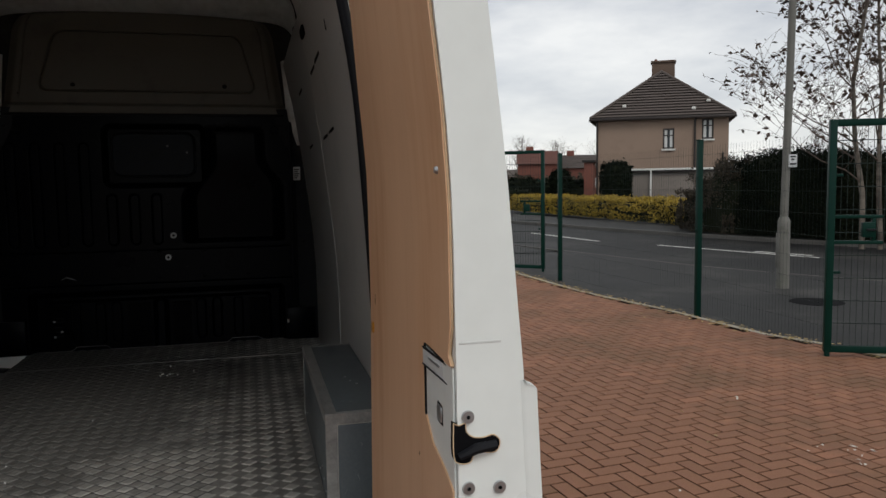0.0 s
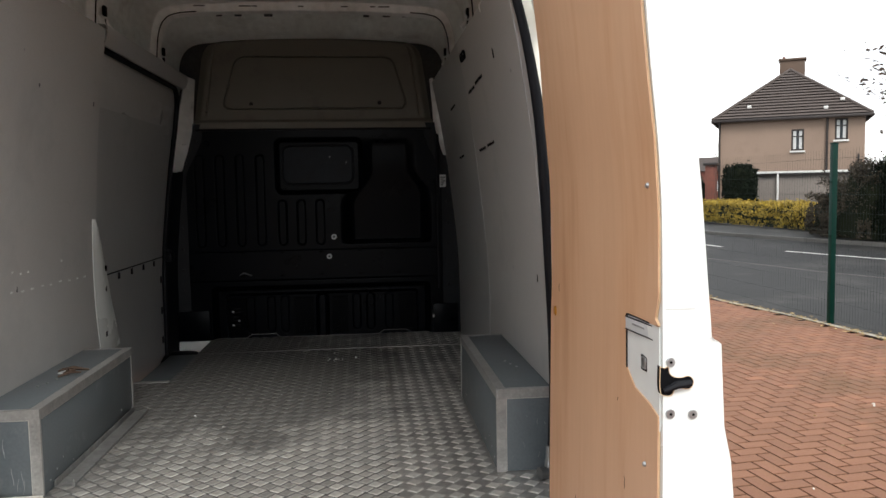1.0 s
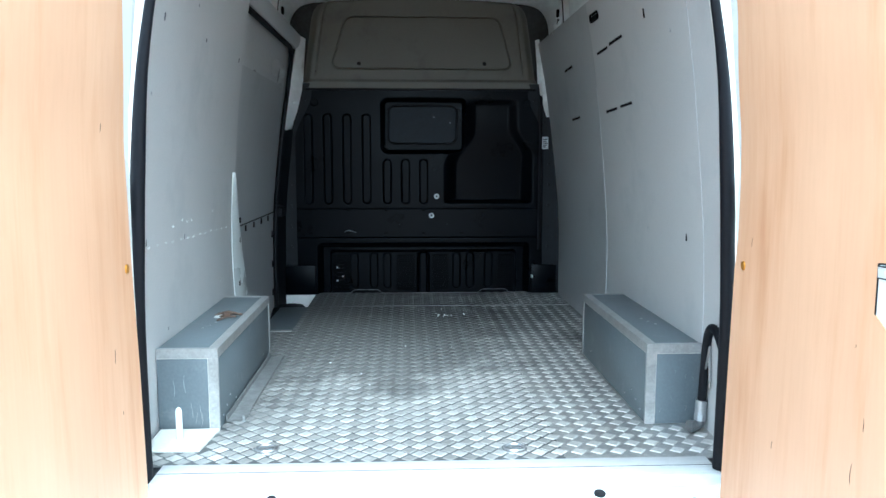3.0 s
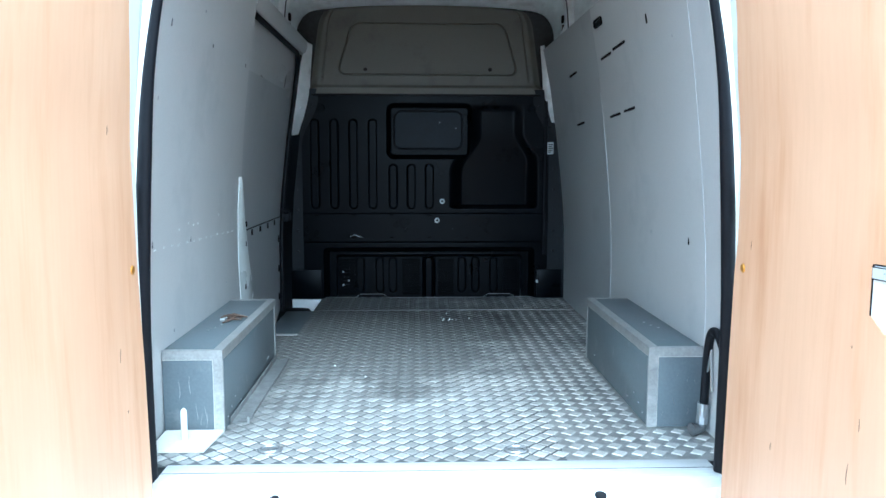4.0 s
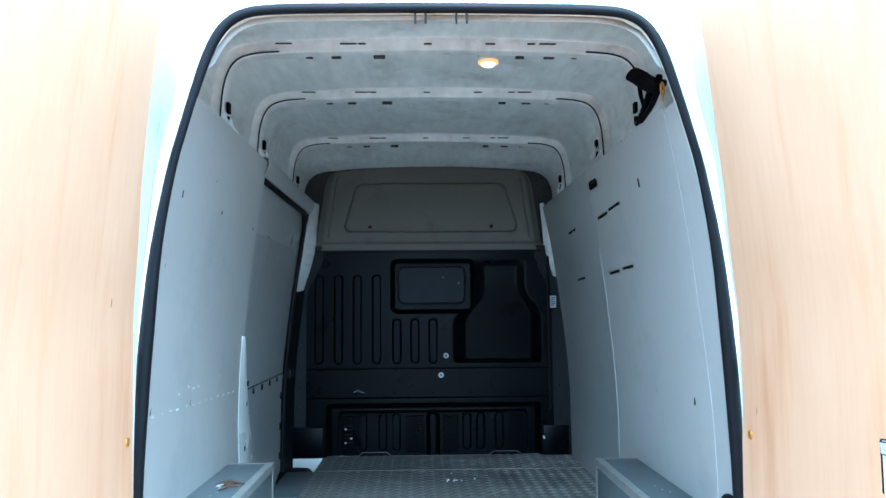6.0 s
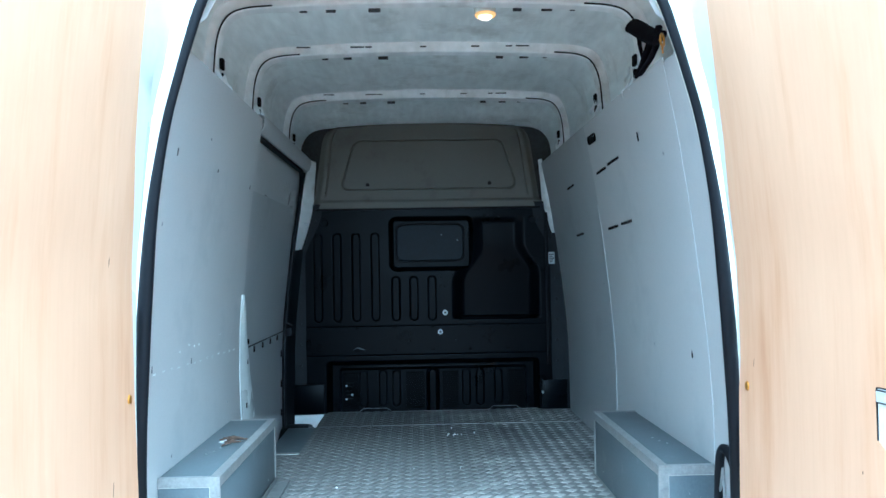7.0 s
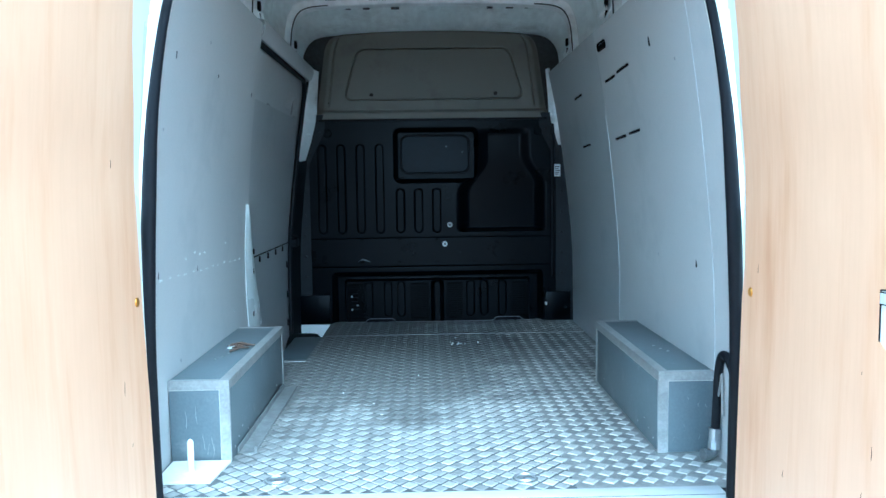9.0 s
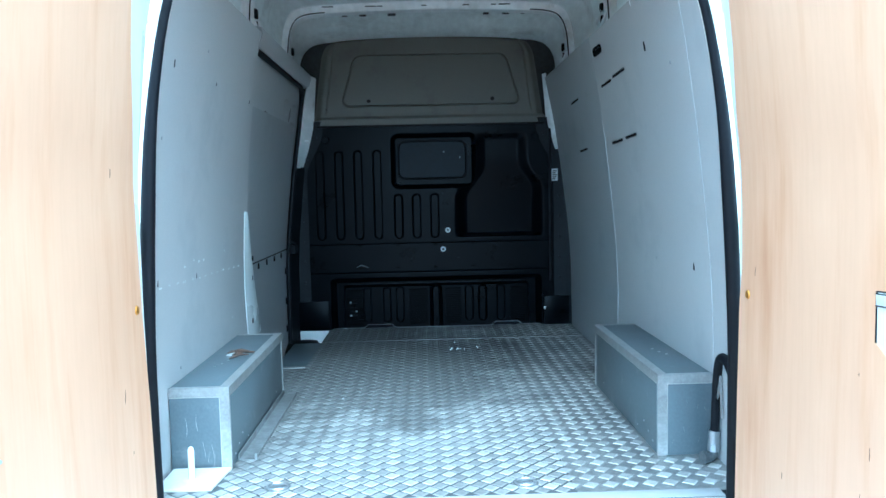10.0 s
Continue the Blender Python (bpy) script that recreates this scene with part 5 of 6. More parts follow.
wheel_box(-1, 0.672, "blue-grey boarded wheel arch box with aluminium trim, scrap on top")
wheel_box(1, 0.684, "blue-grey boarded wheel arch box with aluminium trim beside a hose")

# scrap lying on the box
bm = bm_new()
rng = random.Random(3)
for k in range(5):
    a = rng.uniform(0, 3.1)
    c = Vector((-0.745 + rng.uniform(-0.025, 0.025), 0.80 + rng.uniform(-0.05, 0.05), 0.9665 + 0.004 * (k % 3) + 0.004))
    d = Vector((math.cos(a), math.sin(a), rng.uniform(-0.02, 0.06))) * rng.uniform(0.02, 0.05)
    tube(bm, [c - d, c + Vector((0, 0.004, 0.006)), c + d], [0.003, 0.005, 0.003], 7)
tagged(part("scrap", bm, RUST), "rusty brown scrap lying on the wheel arch box", "scrap")
bm = bm_new()
box(bm, -0.80, -0.77, 0.83, 0.90, 0.9638, 0.9668, 0.001, m=None)
tagged(part("paper_scrap", bm, STICKER), "torn pale paper scrap on the wheel arch box", "paper")

# base plate with an upright pin
pad = thing("pin_base", (-0.755, 0.275, FLOOR), "off-white base plate with an upright white pin", "mount")
bm = bm_new()
grid_pts = [(-0.855, 0.188), (-0.690, 0.188), (-0.672, 0.358), (-0.855, 0.358)]
lo = [bm.verts.new((x, y, FLOOR + 0.0005)) for x, y in grid_pts]
hi = [bm.verts.new((x, y, FLOOR + 0.010)) for x, y in grid_pts]
for k in range(4):
    bm.faces.new((lo[k], lo[(k + 1) % 4], hi[(k + 1) % 4], hi[k]))
bm.faces.new(hi)
bm.faces.new(lo[::-1])
bmesh.ops.bevel(bm, geom=[e for e in bm.edges], offset=0.0015, segments=1, affect='EDGES')
part("base_plate", bm, PADWHITE, pad)
bm = bm_new()
tube(bm, [(-0.768, 0.262, FLOOR + 0.009), (-0.768, 0.262, FLOOR + 0.10), (-0.768, 0.262, FLOOR + 0.108), (-0.768, 0.262, FLOOR + 0.112)], [0.0095, 0.0095, 0.007, 0.002], 12)
part("pin", bm, WHITE, pad)
bm = bm_new()
disc(bm, (-0.768, 0.262, FLOOR + 0.0098), (0, 0, 1), 0.028, 0.003, 0.018, n=18)
part("weld_collar", bm, PADWHITE, pad)

# aluminium channel on the floor by the box
bm = bm_new()
box(bm, -0.668, -0.612, 0.435, 1.235, FLOOR + 0.0026, FLOOR + 0.0046, 0.0008)
box(bm, -0.615, -0.612, 0.435, 1.235, FLOOR + 0.0046, FLOOR + 0.011, 0.0008)
box(bm, -0.671, -0.668, 0.435, 1.235, FLOOR + 0.0026, FLOOR + 0.024, 0.0008)
box(bm, -0.618, -0.609, 0.432, 0.437, FLOOR + 0.0026, FLOOR + 0.026, 0.001)
box(bm, -0.668, -0.609, 0.430, 0.436, FLOOR + 0.0026, FLOOR + 0.0065, 0.001)
tagged(part("floor_channel", bm, DULLALU), "shallow aluminium channel fixed to the floor by the box", "channel")

# hose
hose = thing("drain_hose", (0.8150, 0.30, FLOOR), "black rubber hose with a grey elbow fitting in the corner", "hose")
bm = bm_new()
tube(bm, smooth_line([(0.8440, 0.300, FLOOR + 0.095), (0.8470, 0.300, FLOOR + 0.18), (0.8500, 0.298, FLOOR + 0.27), (0.8520, 0.286, FLOOR + 0.322), (0.8520, 0.256, FLOOR + 0.340), (0.8520, 0.215, FLOOR + 0.325), (0.8520, 0.160, FLOOR + 0.27), (0.8520, 0.110, FLOOR + 0.19)], 6), 0.0135, 14)
part("hose", bm, RUBBER, hose)
bm = bm_new()
tube(bm, [(0.8410, 0.300, FLOOR + 0.052), (0.8435, 0.300, FLOOR + 0.10)], [0.0175, 0.0185], 16)
part("collar", bm, STEEL, hose, "grey hose collar")
bm = bm_new()
tube(bm, [(0.8400, 0.300, FLOOR + 0.036), (0.8410, 0.300, FLOOR + 0.058)], 0.0195, 8)
part("nut", bm, STEEL, hose, "grey hexagon nut")
bm = bm_new()
tube(bm, smooth_line([(0.8400, 0.300, FLOOR + 0.042), (0.8380, 0.300, FLOOR + 0.024), (0.8260, 0.296, FLOOR + 0.018), (0.8100, 0.290, FLOOR + 0.018)], 4), 0.0165, 12)
tube(bm, [(0.8110, 0.2905, FLOOR + 0.019), (0.8020, 0.288, FLOOR + 0.019)], 0.0195, 12)
part("elbow", bm, CASTMETAL, hose, "dull grey elbow")
bm = bm_new()
tube(bm, [(0.8450, 0.30, FLOOR + 0.15), (0.8520, 0.275, FLOOR + 0.275), (0.8520, 0.262, FLOOR + 0.15)], [0.004, 0.005, 0.004], 8)
part("clip", bm, STEEL, hose)

# strap bundle at the top corner
strap = thing("strap_bundle", (0.70, 0.45, 2.25), "black webbing strap bundle with a yellow ring at the roof corner", "strap")
bm = bm_new()
tube(bm, smooth_line([(0.712, 0.645, 2.440), (0.708, 0.55, 2.398), (0.704, 0.42, 2.335), (0.698, 0.29, 2.286)], 6), [0.028 + 0.0006 * (k % 3) for k in range(19)], 10, flat=0.5)
tube(bm, smooth_line([(0.703, 0.38, 2.318), (0.706, 0.45, 2.288), (0.708, 0.52, 2.262), (0.710, 0.585, 2.243)], 6), [0.021 - 0.0005 * k for k in range(19)], 10, flat=0.6)
tube(bm, smooth_line([(0.700, 0.31, 2.288), (0.705, 0.39, 2.262), (0.707, 0.46, 2.250), (0.709, 0.53, 2.240)], 6), 0.015, 10, flat=0.6)
tube(bm, smooth_line([(0.709, 0.55, 2.392), (0.711, 0.545, 2.34), (0.710, 0.51, 2.29), (0.708, 0.48, 2.262)], 6), 0.010, 8, flat=0.6)
tube(bm, [(0.699, 0.315, 2.30), (0.696, 0.292, 2.318), (0.695, 0.275, 2.316)], [0.012, 0.012, 0.006], 8)
part("webbing", bm, WEBBING, strap)
bm = bm_new()
tube(bm, [(0.691 + 0.010 * math.cos(a), 0.246 + 0.015 * math.cos(a), 2.266 + 0.019 * math.sin(a)) for a in steps(0, 2 * math.pi, 20)], 0.0034, 8)
tube(bm, [(0.692, 0.250, 2.248), (0.694, 0.254, 2.228)], [0.0034, 0.0024], 8)
part("ring", bm, BRASS, strap, "yellow metal ring")

# crumbs on the floor
rng = random.Random(11)
bm = bm_new()
for k in range(26):
    near = k < 12
    x, y = (0.13 + rng.gauss(0, 0.035), 2.05 + rng.gauss(0, 0.05)) if near else (rng.uniform(-0.5, 0.6), rng.uniform(0.4, 2.6))
    r = rng.uniform(0.003, 0.009) if near else rng.uniform(0.002, 0.004)
    bmesh.ops.create_icosphere(bm, subdivisions=1, radius=r, matrix=pose(x, y, FLOOR + 0.0022 + r * 0.4, rng.uniform(0, 90), 0, rng.uniform(0, 90)) @ Matrix.Diagonal((1, 0.7, 0.45, 1)))
tagged(part("floor_crumbs", bm, STICKER), "pale crumbs scattered on the tread plate", "debris", kind="stuff")


# ---- outside ----
def heading(p, q):
    d = Vector((q[0] - p[0], q[1] - p[1], 0))
    return d.length, math.degrees(math.atan2(d.y, d.x))


# ground: one sheet to the horizon
bm = bm_new()
cuts = [-900, -200, -60, -30, -18, -12, -8, -4, 0, 4, 8, 12, 16, 20, 26, 32, 40, 60, 120, 300, 900]
grid(bm, [[(x, y, -0.045) for x in cuts] for y in cuts])
tagged(part("ground", bm, ASPHALT, smooth=0), "damp dark asphalt ground", "ground", kind="structure")

# footway and road surfaces
road_near = [(5.6, 40), (6.95, 17), (7.63, 14.3), (8.51, 10.8), (9.14, 9.34), (9.75, 8.2), (12.4, 3.0), (16, -5), (22, -16)]
far_kerb = [(8.0, 60), (10.4, 30), (11.35, 24.5), (11.75, 21.7), (12.6, 18.3), (13.2, 16.3), (14.0, 14.0), (16.9, 8.0), (21, 1), (27, -9)]


def strip(line, width, z, right=True):
    """Quads along a line, width metres to its right."""
    rows = []
    for i, p in enumerate(line):
        a, b = Vector(line[max(i - 1, 0)]), Vector(line[min(i + 1, len(line) - 1)])
        d = (b - a).normalized()
        n = Vector((d.y, -d.x)) * (1 if right else -1)
        rows.append([(p[0], p[1], z), (p[0] + n.x * width, p[1] + n.y * width, z)])
    return rows


def fine_line(line, n=8):
    return [(p.x, p.y) for p in smooth_line([(x, y, 0) for x, y in line], n)]


far_line, near_line = fine_line(far_kerb), fine_line(road_near)
bm = bm_new()
grid(bm, strip(far_line, 3.0, 0.055, right=False))
tagged(part("pavement_far", bm, FOOTWAY, smooth=0), "grey asphalt footway behind the far kerb", "pavement", kind="structure")
bm = bm_new()
grid(bm, [[(4.4, y, -0.012), (x, y, -0.012)] for x, y in near_line])
tagged(part("pavement_near", bm, FOOTWAY, smooth=0), "damp grey asphalt footway by the fence", "pavement", kind="structure")


def kerb_run(name, line, size, length, material, label, lift=0.0):
    """Stones set end to end along a line."""
    top = tagged(new(name), label, "kerb", kind="structure")
    bm0 = bm_new()
    box(bm0, -length / 2 + 0.004, length / 2 - 0.004, -size[0] / 2, size[0] / 2, -size[1], 0, 0.012)
    me = bpy.data.meshes.new("kerb_stone")
    bm0.to_mesh(me)
    bm0.free()
    me.materials.append(material)
    acc = 0.0
    for a, b in zip(line, line[1:]):
        L, ang = heading(a, b)
        while acc < L:
            k = acc / L
            piece("kerb_stone", me, pose(a[0] + (b[0] - a[0]) * k, a[1] + (b[1] - a[1]) * k, lift, 0, 0, ang), top)
            acc += length
        acc -= L


kerb_run("kerb_far", [p for p in far_line if -2 < p[1] < 34], (0.12, 0.15), 0.9, KERB, "worn grey kerb along the road", 0.06)

# road lines
marks = [((9.25, 21.2), (9.66, 17.2)), ((10.44, 15.44), (11.77, 11.43)), ((11.52, 13.1), (11.98, 11.85)), ((8.55, 27.0), (8.9, 23.4))]
road_lines = tagged(new("road_marking"), "worn white centre line dashes on the road", "road marking", kind="structure")
for a, b in marks:
    L, ang = heading(a, b)
    bm = bm_new()
    box(bm, 0, L, -0.05, 0.05, -0.045, -0.0405, 0)
    o = part("line_dash", bm, LINE, road_lines, smooth=0)
    o.matrix_basis = pose(a[0], a[1], 0, 0, 0, ang)
for a, b in zip(road_near[1:7], road_near[2:7]):
    L, ang = heading(a, b)
    bm = bm_new()
    box(bm, 0, L, -0.035, 0.035, -0.045, -0.008, 0)
    o = part("dropped_kerb", bm, KERB, road_lines, "worn flush kerb stones", smooth=0)
    o.matrix_basis = pose(a[0], a[1], 0, 0, 0, ang)
bm = bm_new()
disc(bm, (7.55, 6.55, -0.012), (0, 0, 1), 0.33, 0.004, n=28)
tagged(part("manhole_cover", bm, DARK), "dark wet iron manhole cover in the footway", "manhole cover")


# paved yard: edge line beyond which the footway begins
edge_pts = [(4.95, 13.0), (5.05, 9.6), (5.15, 8.1), (5.41, 6.6), (5.55, 5.15), (5.75, 4.45), (6.0, 3.4), (6.3, 1.5), (6.5, -2), (6.6, -8)]


def yard_edge(y):
    return along(sorted([(b, a) for a, b in edge_pts]), y)


bm = bm_new()
rows = [[(-6.55, y, -0.0035), (yard_edge(y) + 0.02, y, -0.0035)] for y in steps(-8, 12.9, 40)]
slab(bm, rows, lambda p: p + Vector((0, 0, -0.028)))
yard = tagged(part("paved_yard", bm, JOINT, smooth=0), "yard of red clay pavers laid in herringbone", "paving", kind="structure")
kerb_run("yard_edging", fine_line(edge_pts[:-2], 4), (0.07, 0.12), 0.6, EDGING, "pale edging stones strewn with leaves", 0.003)

# leaf litter against the edging
rng = random.Random(21)


def flat_leaves(count, place, size, material, name, label):
    v, f = [], []
    for _ in range(count):
        x, y, z = place()
        a, sz = rng.uniform(0, 6.28), rng.uniform(*size)
        ca, sa = math.cos(a) * sz, math.sin(a) * sz
        b0 = len(v)
        lift = rng.uniform(0.001, 0.012)
        v += [(x - ca, y - sa, z), (x + sa * 0.5, y - ca * 0.5, z + lift), (x + ca, y + sa, z + 0.002), (x - sa * 0.5, y + ca * 0.5, z + lift * 0.4)]
        f.append((b0, b0 + 1, b0 + 2, b0 + 3))
    me = bpy.data.meshes.new(name)
    me.from_pydata(v, [], f)
    me.materials.append(material)
    return tagged(new(name, me), label, "leaves", kind="stuff")


def by_edge():
    y = rng.uniform(2.0, 12.0)
    return (yard_edge(y) + rng.gauss(-0.02, 0.07), y, 0.006)


flat_leaves(900, by_edge, (0.012, 0.035), LITTER, "leaf_litter", "yellow fallen leaves along the yard edge")
droppings = [(3.89, 1.99), (3.88, 1.93), (3.74, 1.73), (3.76, 1.78), (3.80, 1.92), (3.95, 1.88), (3.61, 2.01), (3.72, 2.04), (3.83, 1.84), (3.86, 3.05), (2.55, 1.68)]
flat_leaves(20, lambda: (*[v + rng.gauss(0, 0.015) for v in droppings[rng.randrange(len(droppings))]], 0.003), (0.006, 0.016), PADWHITE, "white_flecks", "small white flecks of debris on the pavers")
flat_leaves(60, lambda: (rng.uniform(1.5, 5.3), rng.uniform(-0.5, 9), 0.005), (0.007, 0.02), LITTER, "stray_leaves", "pale stray leaves on the pavers")


# ---- fence, gates and lamp post ----
def wire_panel(bm, a, b, z0, z1, gap=0.05, rows=0.2, r=0.0007):
    """Welded mesh between two ends: upright wires and level wires."""
    a, b = Vector((a[0], a[1], 0)), Vector((b[0], b[1], 0))
    L = (b - a).length
    d = (b - a) / L
    for k in range(int(L / gap) + 1):
        p = a + d * min(L, k * gap)
        bar(bm, (p.x, p.y, z0), (p.x, p.y, z1), r * 2, up=d)
    z = z0
    while z <= z1 + 0.001:
        bar(bm, (a.x, a.y, z), (b.x, b.y, z), r * 4.0)
        z += rows


posts = [(5.33, 9.69), (5.51, 6.08)]
fence = thing("mesh_fence", (5.42, 7.9, 0), "dark green steel mesh fence along the yard edge", "fence", "fence runs")
for x, y in posts:
    bm = bm_new()
    box(bm, x - 0.03, x + 0.03, y - 0.03, y + 0.03, -0.02, 2.02, 0.005)
    p = part("fence_post", bm, GREEN, fence, "dark green square post")
    bm = bm_new()
    box(bm, x - 0.034, x + 0.034, y - 0.034, y + 0.034, 2.02, 2.035, 0.004)
    part("cap", bm, GREEN, p)
    for z in (0.35, 1.0, 1.6):
        bm = bm_new()
        disc(bm, (x - 0.03, y, z), (-1, 0, 0), 0.012, 0.012, n=8)
        part("clamp_bolt", bm, GREEN, p)
bm = bm_new()
wire_panel(bm, (5.33, 9.64), (5.51, 6.13), 0.06, 1.96)
part("mesh_panel", bm, WIRE, fence, "thin welded wire mesh", smooth=0)
bm = bm_new()
wire_panel(bm, (5.513, 6.03), (5.44, 4.02), 0.06, 1.96)
part("mesh_panel", bm, WIRE, fence, "thin welded wire mesh", smooth=0)


def gate(a, b, label, lock, z1=2.08):
    L, ang = heading(a, b)
    t = thing("mesh_gate", (a[0], a[1], 0), label, "gate", "yard gates")
    m = pose(a[0], a[1], 0, 0, 0, ang)
    bm = bm_new()
    w = 0.03
    for x0, x1, z0, zz in ((-w, w, 0.04, z1), (L - w, L + w, 0.04, z1)):
        box(bm, x0, x1, -w, w, z0, zz, 0.005, m=m)
    for z in (0.07, z1 - 0.03):
        box(bm, w, L - w, -w + 0.002, w - 0.002, z - 0.03, z + 0.03, 0.004, m=m)
    part("gate_frame", bm, GREEN, t, "dark green square-tube frame")
    bm = bm_new()
    wire_panel(bm, (0.03, 0), (L - 0.03, 0), 0.10, z1 - 0.06, r=0.0018)
    bmesh.ops.transform(bm, matrix=m, verts=bm.verts)
    part("mesh_panel", bm, WIRE, t, "thin welded wire mesh", smooth=0)
    if lock:
        bm = bm_new()
        box(bm, 0.03, 0.42, -0.022, 0.022, 1.225, 1.255, 0.004, m=m)
        box(bm, 0.03, 0.42, -0.022, 0.022, 1.00, 1.03, 0.004, m=m)
        box(bm, 0.33, 0.36, -0.022, 0.022, 1.03, 1.225, 0.004, m=m)
        part("lock_frame", bm, GREEN, t)
        bm = bm_new()
        box(bm, 0.25, 0.35, -0.03, 0.03, 1.06, 1.19, 0.006, m=m)
        lk = part("lock_box", bm, GREEN, t, "dark green lock box")
        bm = bm_new()
        box(bm, 0.28, 0.36, -0.05, -0.03, 1.12, 1.135, 0.004, m=m)
        part("handle", bm, DARKSTEEL, lk)
    for z in (0.75, 1.6):
        bm = bm_new()
        box(bm, 0.03, 0.09, -0.015, 0.015, z - 0.012, z + 0.012, 0.004, m=m)
        part("hinge", bm, GREEN, t)
    bm = bm_new()
    box(bm, -0.02, 0.02, -0.02, 0.02, -0.02, 0.05, 0.003, m=m)
    part("drop_bolt", bm, GREEN, t)
    return t


gate((5.43, 3.95), (6.95, 3.22), "dark green mesh gate leaf with a lock box", True)
gate((5.535, 10.93), (4.16, 12.16), "dark green mesh gate leaf standing open", True, 2.14)

lamp_post = thing("lamp_post", (8.0, 7.77, -0.02), "weathered grey steel lamp post with a small notice", "lamp post")
bm = bm_new()
tube(bm, [(8.0, 7.77, -0.03), (8.0, 7.77, 0.90), (8.0, 7.77, 0.97), (8.0, 7.77, 1.03)], [0.092, 0.088, 0.086, 0.056], 20)
sleeve = part("base_sleeve", bm, GALV, lamp_post)
bm = bm_new()
box(bm, 7.905, 7.925, 7.725, 7.815, 0.30, 0.80, 0.004)
part("access_door", bm, GALV, sleeve)
bm = bm_new()
tube(bm, [(8.0, 7.77, 1.0), (8.03, 7.75, 3.5), (8.06, 7.73, 6.0)], [0.056, 0.052, 0.047], 18)
part("pole", bm, GALV, lamp_post)
bm = bm_new()
tube(bm, smooth_line([(8.02, 7.76, 5.98), (8.0, 7.76, 6.12), (7.88, 7.85, 6.2), (7.4, 8.2, 6.22)], 5), 0.03, 10)
tube(bm, [(7.45, 8.17, 6.22), (7.1, 8.42, 6.22)], [0.06, 0.10], 10, flat=0.5)
part("lantern", bm, GALV, lamp_post)
bm = bm_new()
box(bm, -0.055, 0.055, -0.004, 0.004, -0.09, 0.09, 0.002, m=pose(8.035, 7.66, 1.83, 0, 0, -32))
notice = part("notice", bm, STICKER, lamp_post, "small white notice plate")
for k, (z, w) in enumerate(((0.06, 0.035), (0.02, 0.02), (-0.045, 0.04))):
    bm = bm_new()
    box(bm, -w, w, -0.0062, -0.0042, z - 0.012, z + 0.012, 0, m=pose(8.035, 7.66, 1.83, 0, 0, -32))
    part("print_bar", bm, DARKSTEEL, notice, smooth=0)
bm = bm_new()
tube(bm, [(7.90, 7.83, 4.05), (8.01, 7.75, 4.08), (8.10, 7.69, 4.10)], 0.010, 6)
part("bracket", bm, DARKSTEEL, lamp_post)


# ---- planting ----
def leaf_cloud(name, count, place, size, material, parent=None, label="", category="", kind=""):
    """Many small folded leaves at places given by a function, which also gives an outward way."""
    v, f = [], []
    for _ in range(count):
        c, n = place()
        sz = rng.uniform(*size)
        a = Vector((rng.gauss(0, 1), rng.gauss(0, 1), rng.gauss(0, 1)))
        n = (Vector(n) + a * 0.6).normalized()
        u = n.orthogonal().normalized()
        w = n.cross(u)
        ang = rng.uniform(0, 6.28)
        p = (u * math.cos(ang) + w * math.sin(ang)) * sz
        q = (w * math.cos(ang) - u * math.sin(ang)) * sz * 0.55
        c = Vector(c)
        b0 = len(v)
        v += [tuple(c - p), tuple(c + q + n * sz * 0.15), tuple(c + p), tuple(c - q + n * sz * 0.15)]
        f += [(b0, b0 + 1, b0 + 2), (b0, b0 + 2, b0 + 3)]
    me = bpy.data.meshes.new(name)
    me.from_pydata(v, [], f)
    me.materials.append(material)
    ob = new(name, me)
    if parent:
        ob.parent = parent
        ob.matrix_parent_inverse = world_of(parent).inverted()
    return tagged(ob, label, category, kind=kind)


def hedge(a, b, thick, height, material, label, count, size, z0=0.08, category="hedge", rough=0.12):
    """A clipped hedge: a bumpy core, dark for the shade within, with a coat of leaves."""
    L, ang = heading(a, b)
    t = thing("hedge", ((a[0] + b[0]) / 2, (a[1] + b[1]) / 2, z0), label, category)
    m = pose(a[0], a[1], z0, 0, 0, ang)

    def wob(x, k):
        return noise.noise(Vector((x * 0.9, k * 3.7, height))) * rough * 1.6 + noise.noise(Vector((x * 3.1, k * 7.7, 1.0))) * rough * 0.7
    prof = [(-0.46, 0.0), (-0.5, 0.45), (-0.44, 0.88), (-0.25, 1.0), (0.25, 1.0), (0.44, 0.88), (0.5, 0.45), (0.46, 0.0)]
    bm = bm_new()
    n = max(6, int(L / 0.35))
    rows = []
    for i in range(n + 1):
        x = L * i / n
        end = 0.8 if i in (0, n) else 1.0
        rows.append([m @ Vector((x, p * thick * 0.86 * end + wob(x, j) * 0.6, q * (height - 0.05) * end + (wob(x, j + 9) * 0.7 if q > 0 else 0))) for j, (p, q) in enumerate(prof)])
    vs = grid(bm, rows)
    bm.faces.new(vs[0])
    bm.faces.new(vs[-1][::-1])
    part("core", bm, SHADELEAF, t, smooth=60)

    def place():
        x = rng.uniform(-0.02, L + 0.02)
        r = rng.random()
        j = rng.uniform(0, len(prof) - 1.001)
        i, k = int(j), j - int(j)
        p = prof[i][0] + (prof[i + 1][0] - prof[i][0]) * k
        q = prof[i][1] + (prof[i + 1][1] - prof[i][1]) * k
        if r < 0.06:
            x, p = (rng.uniform(-0.05, 0.1) if rng.random() < 0.5 else L + rng.uniform(-0.1, 0.05)), rng.uniform(-0.5, 0.5)
            q = rng.uniform(0, 1)
        grow = 1 + rng.gauss(0, 0.05)
        loc = Vector((x, p * thick * grow + wob(x, i), q * height * grow + (wob(x, i + 9) if q > 0.3 else 0)))
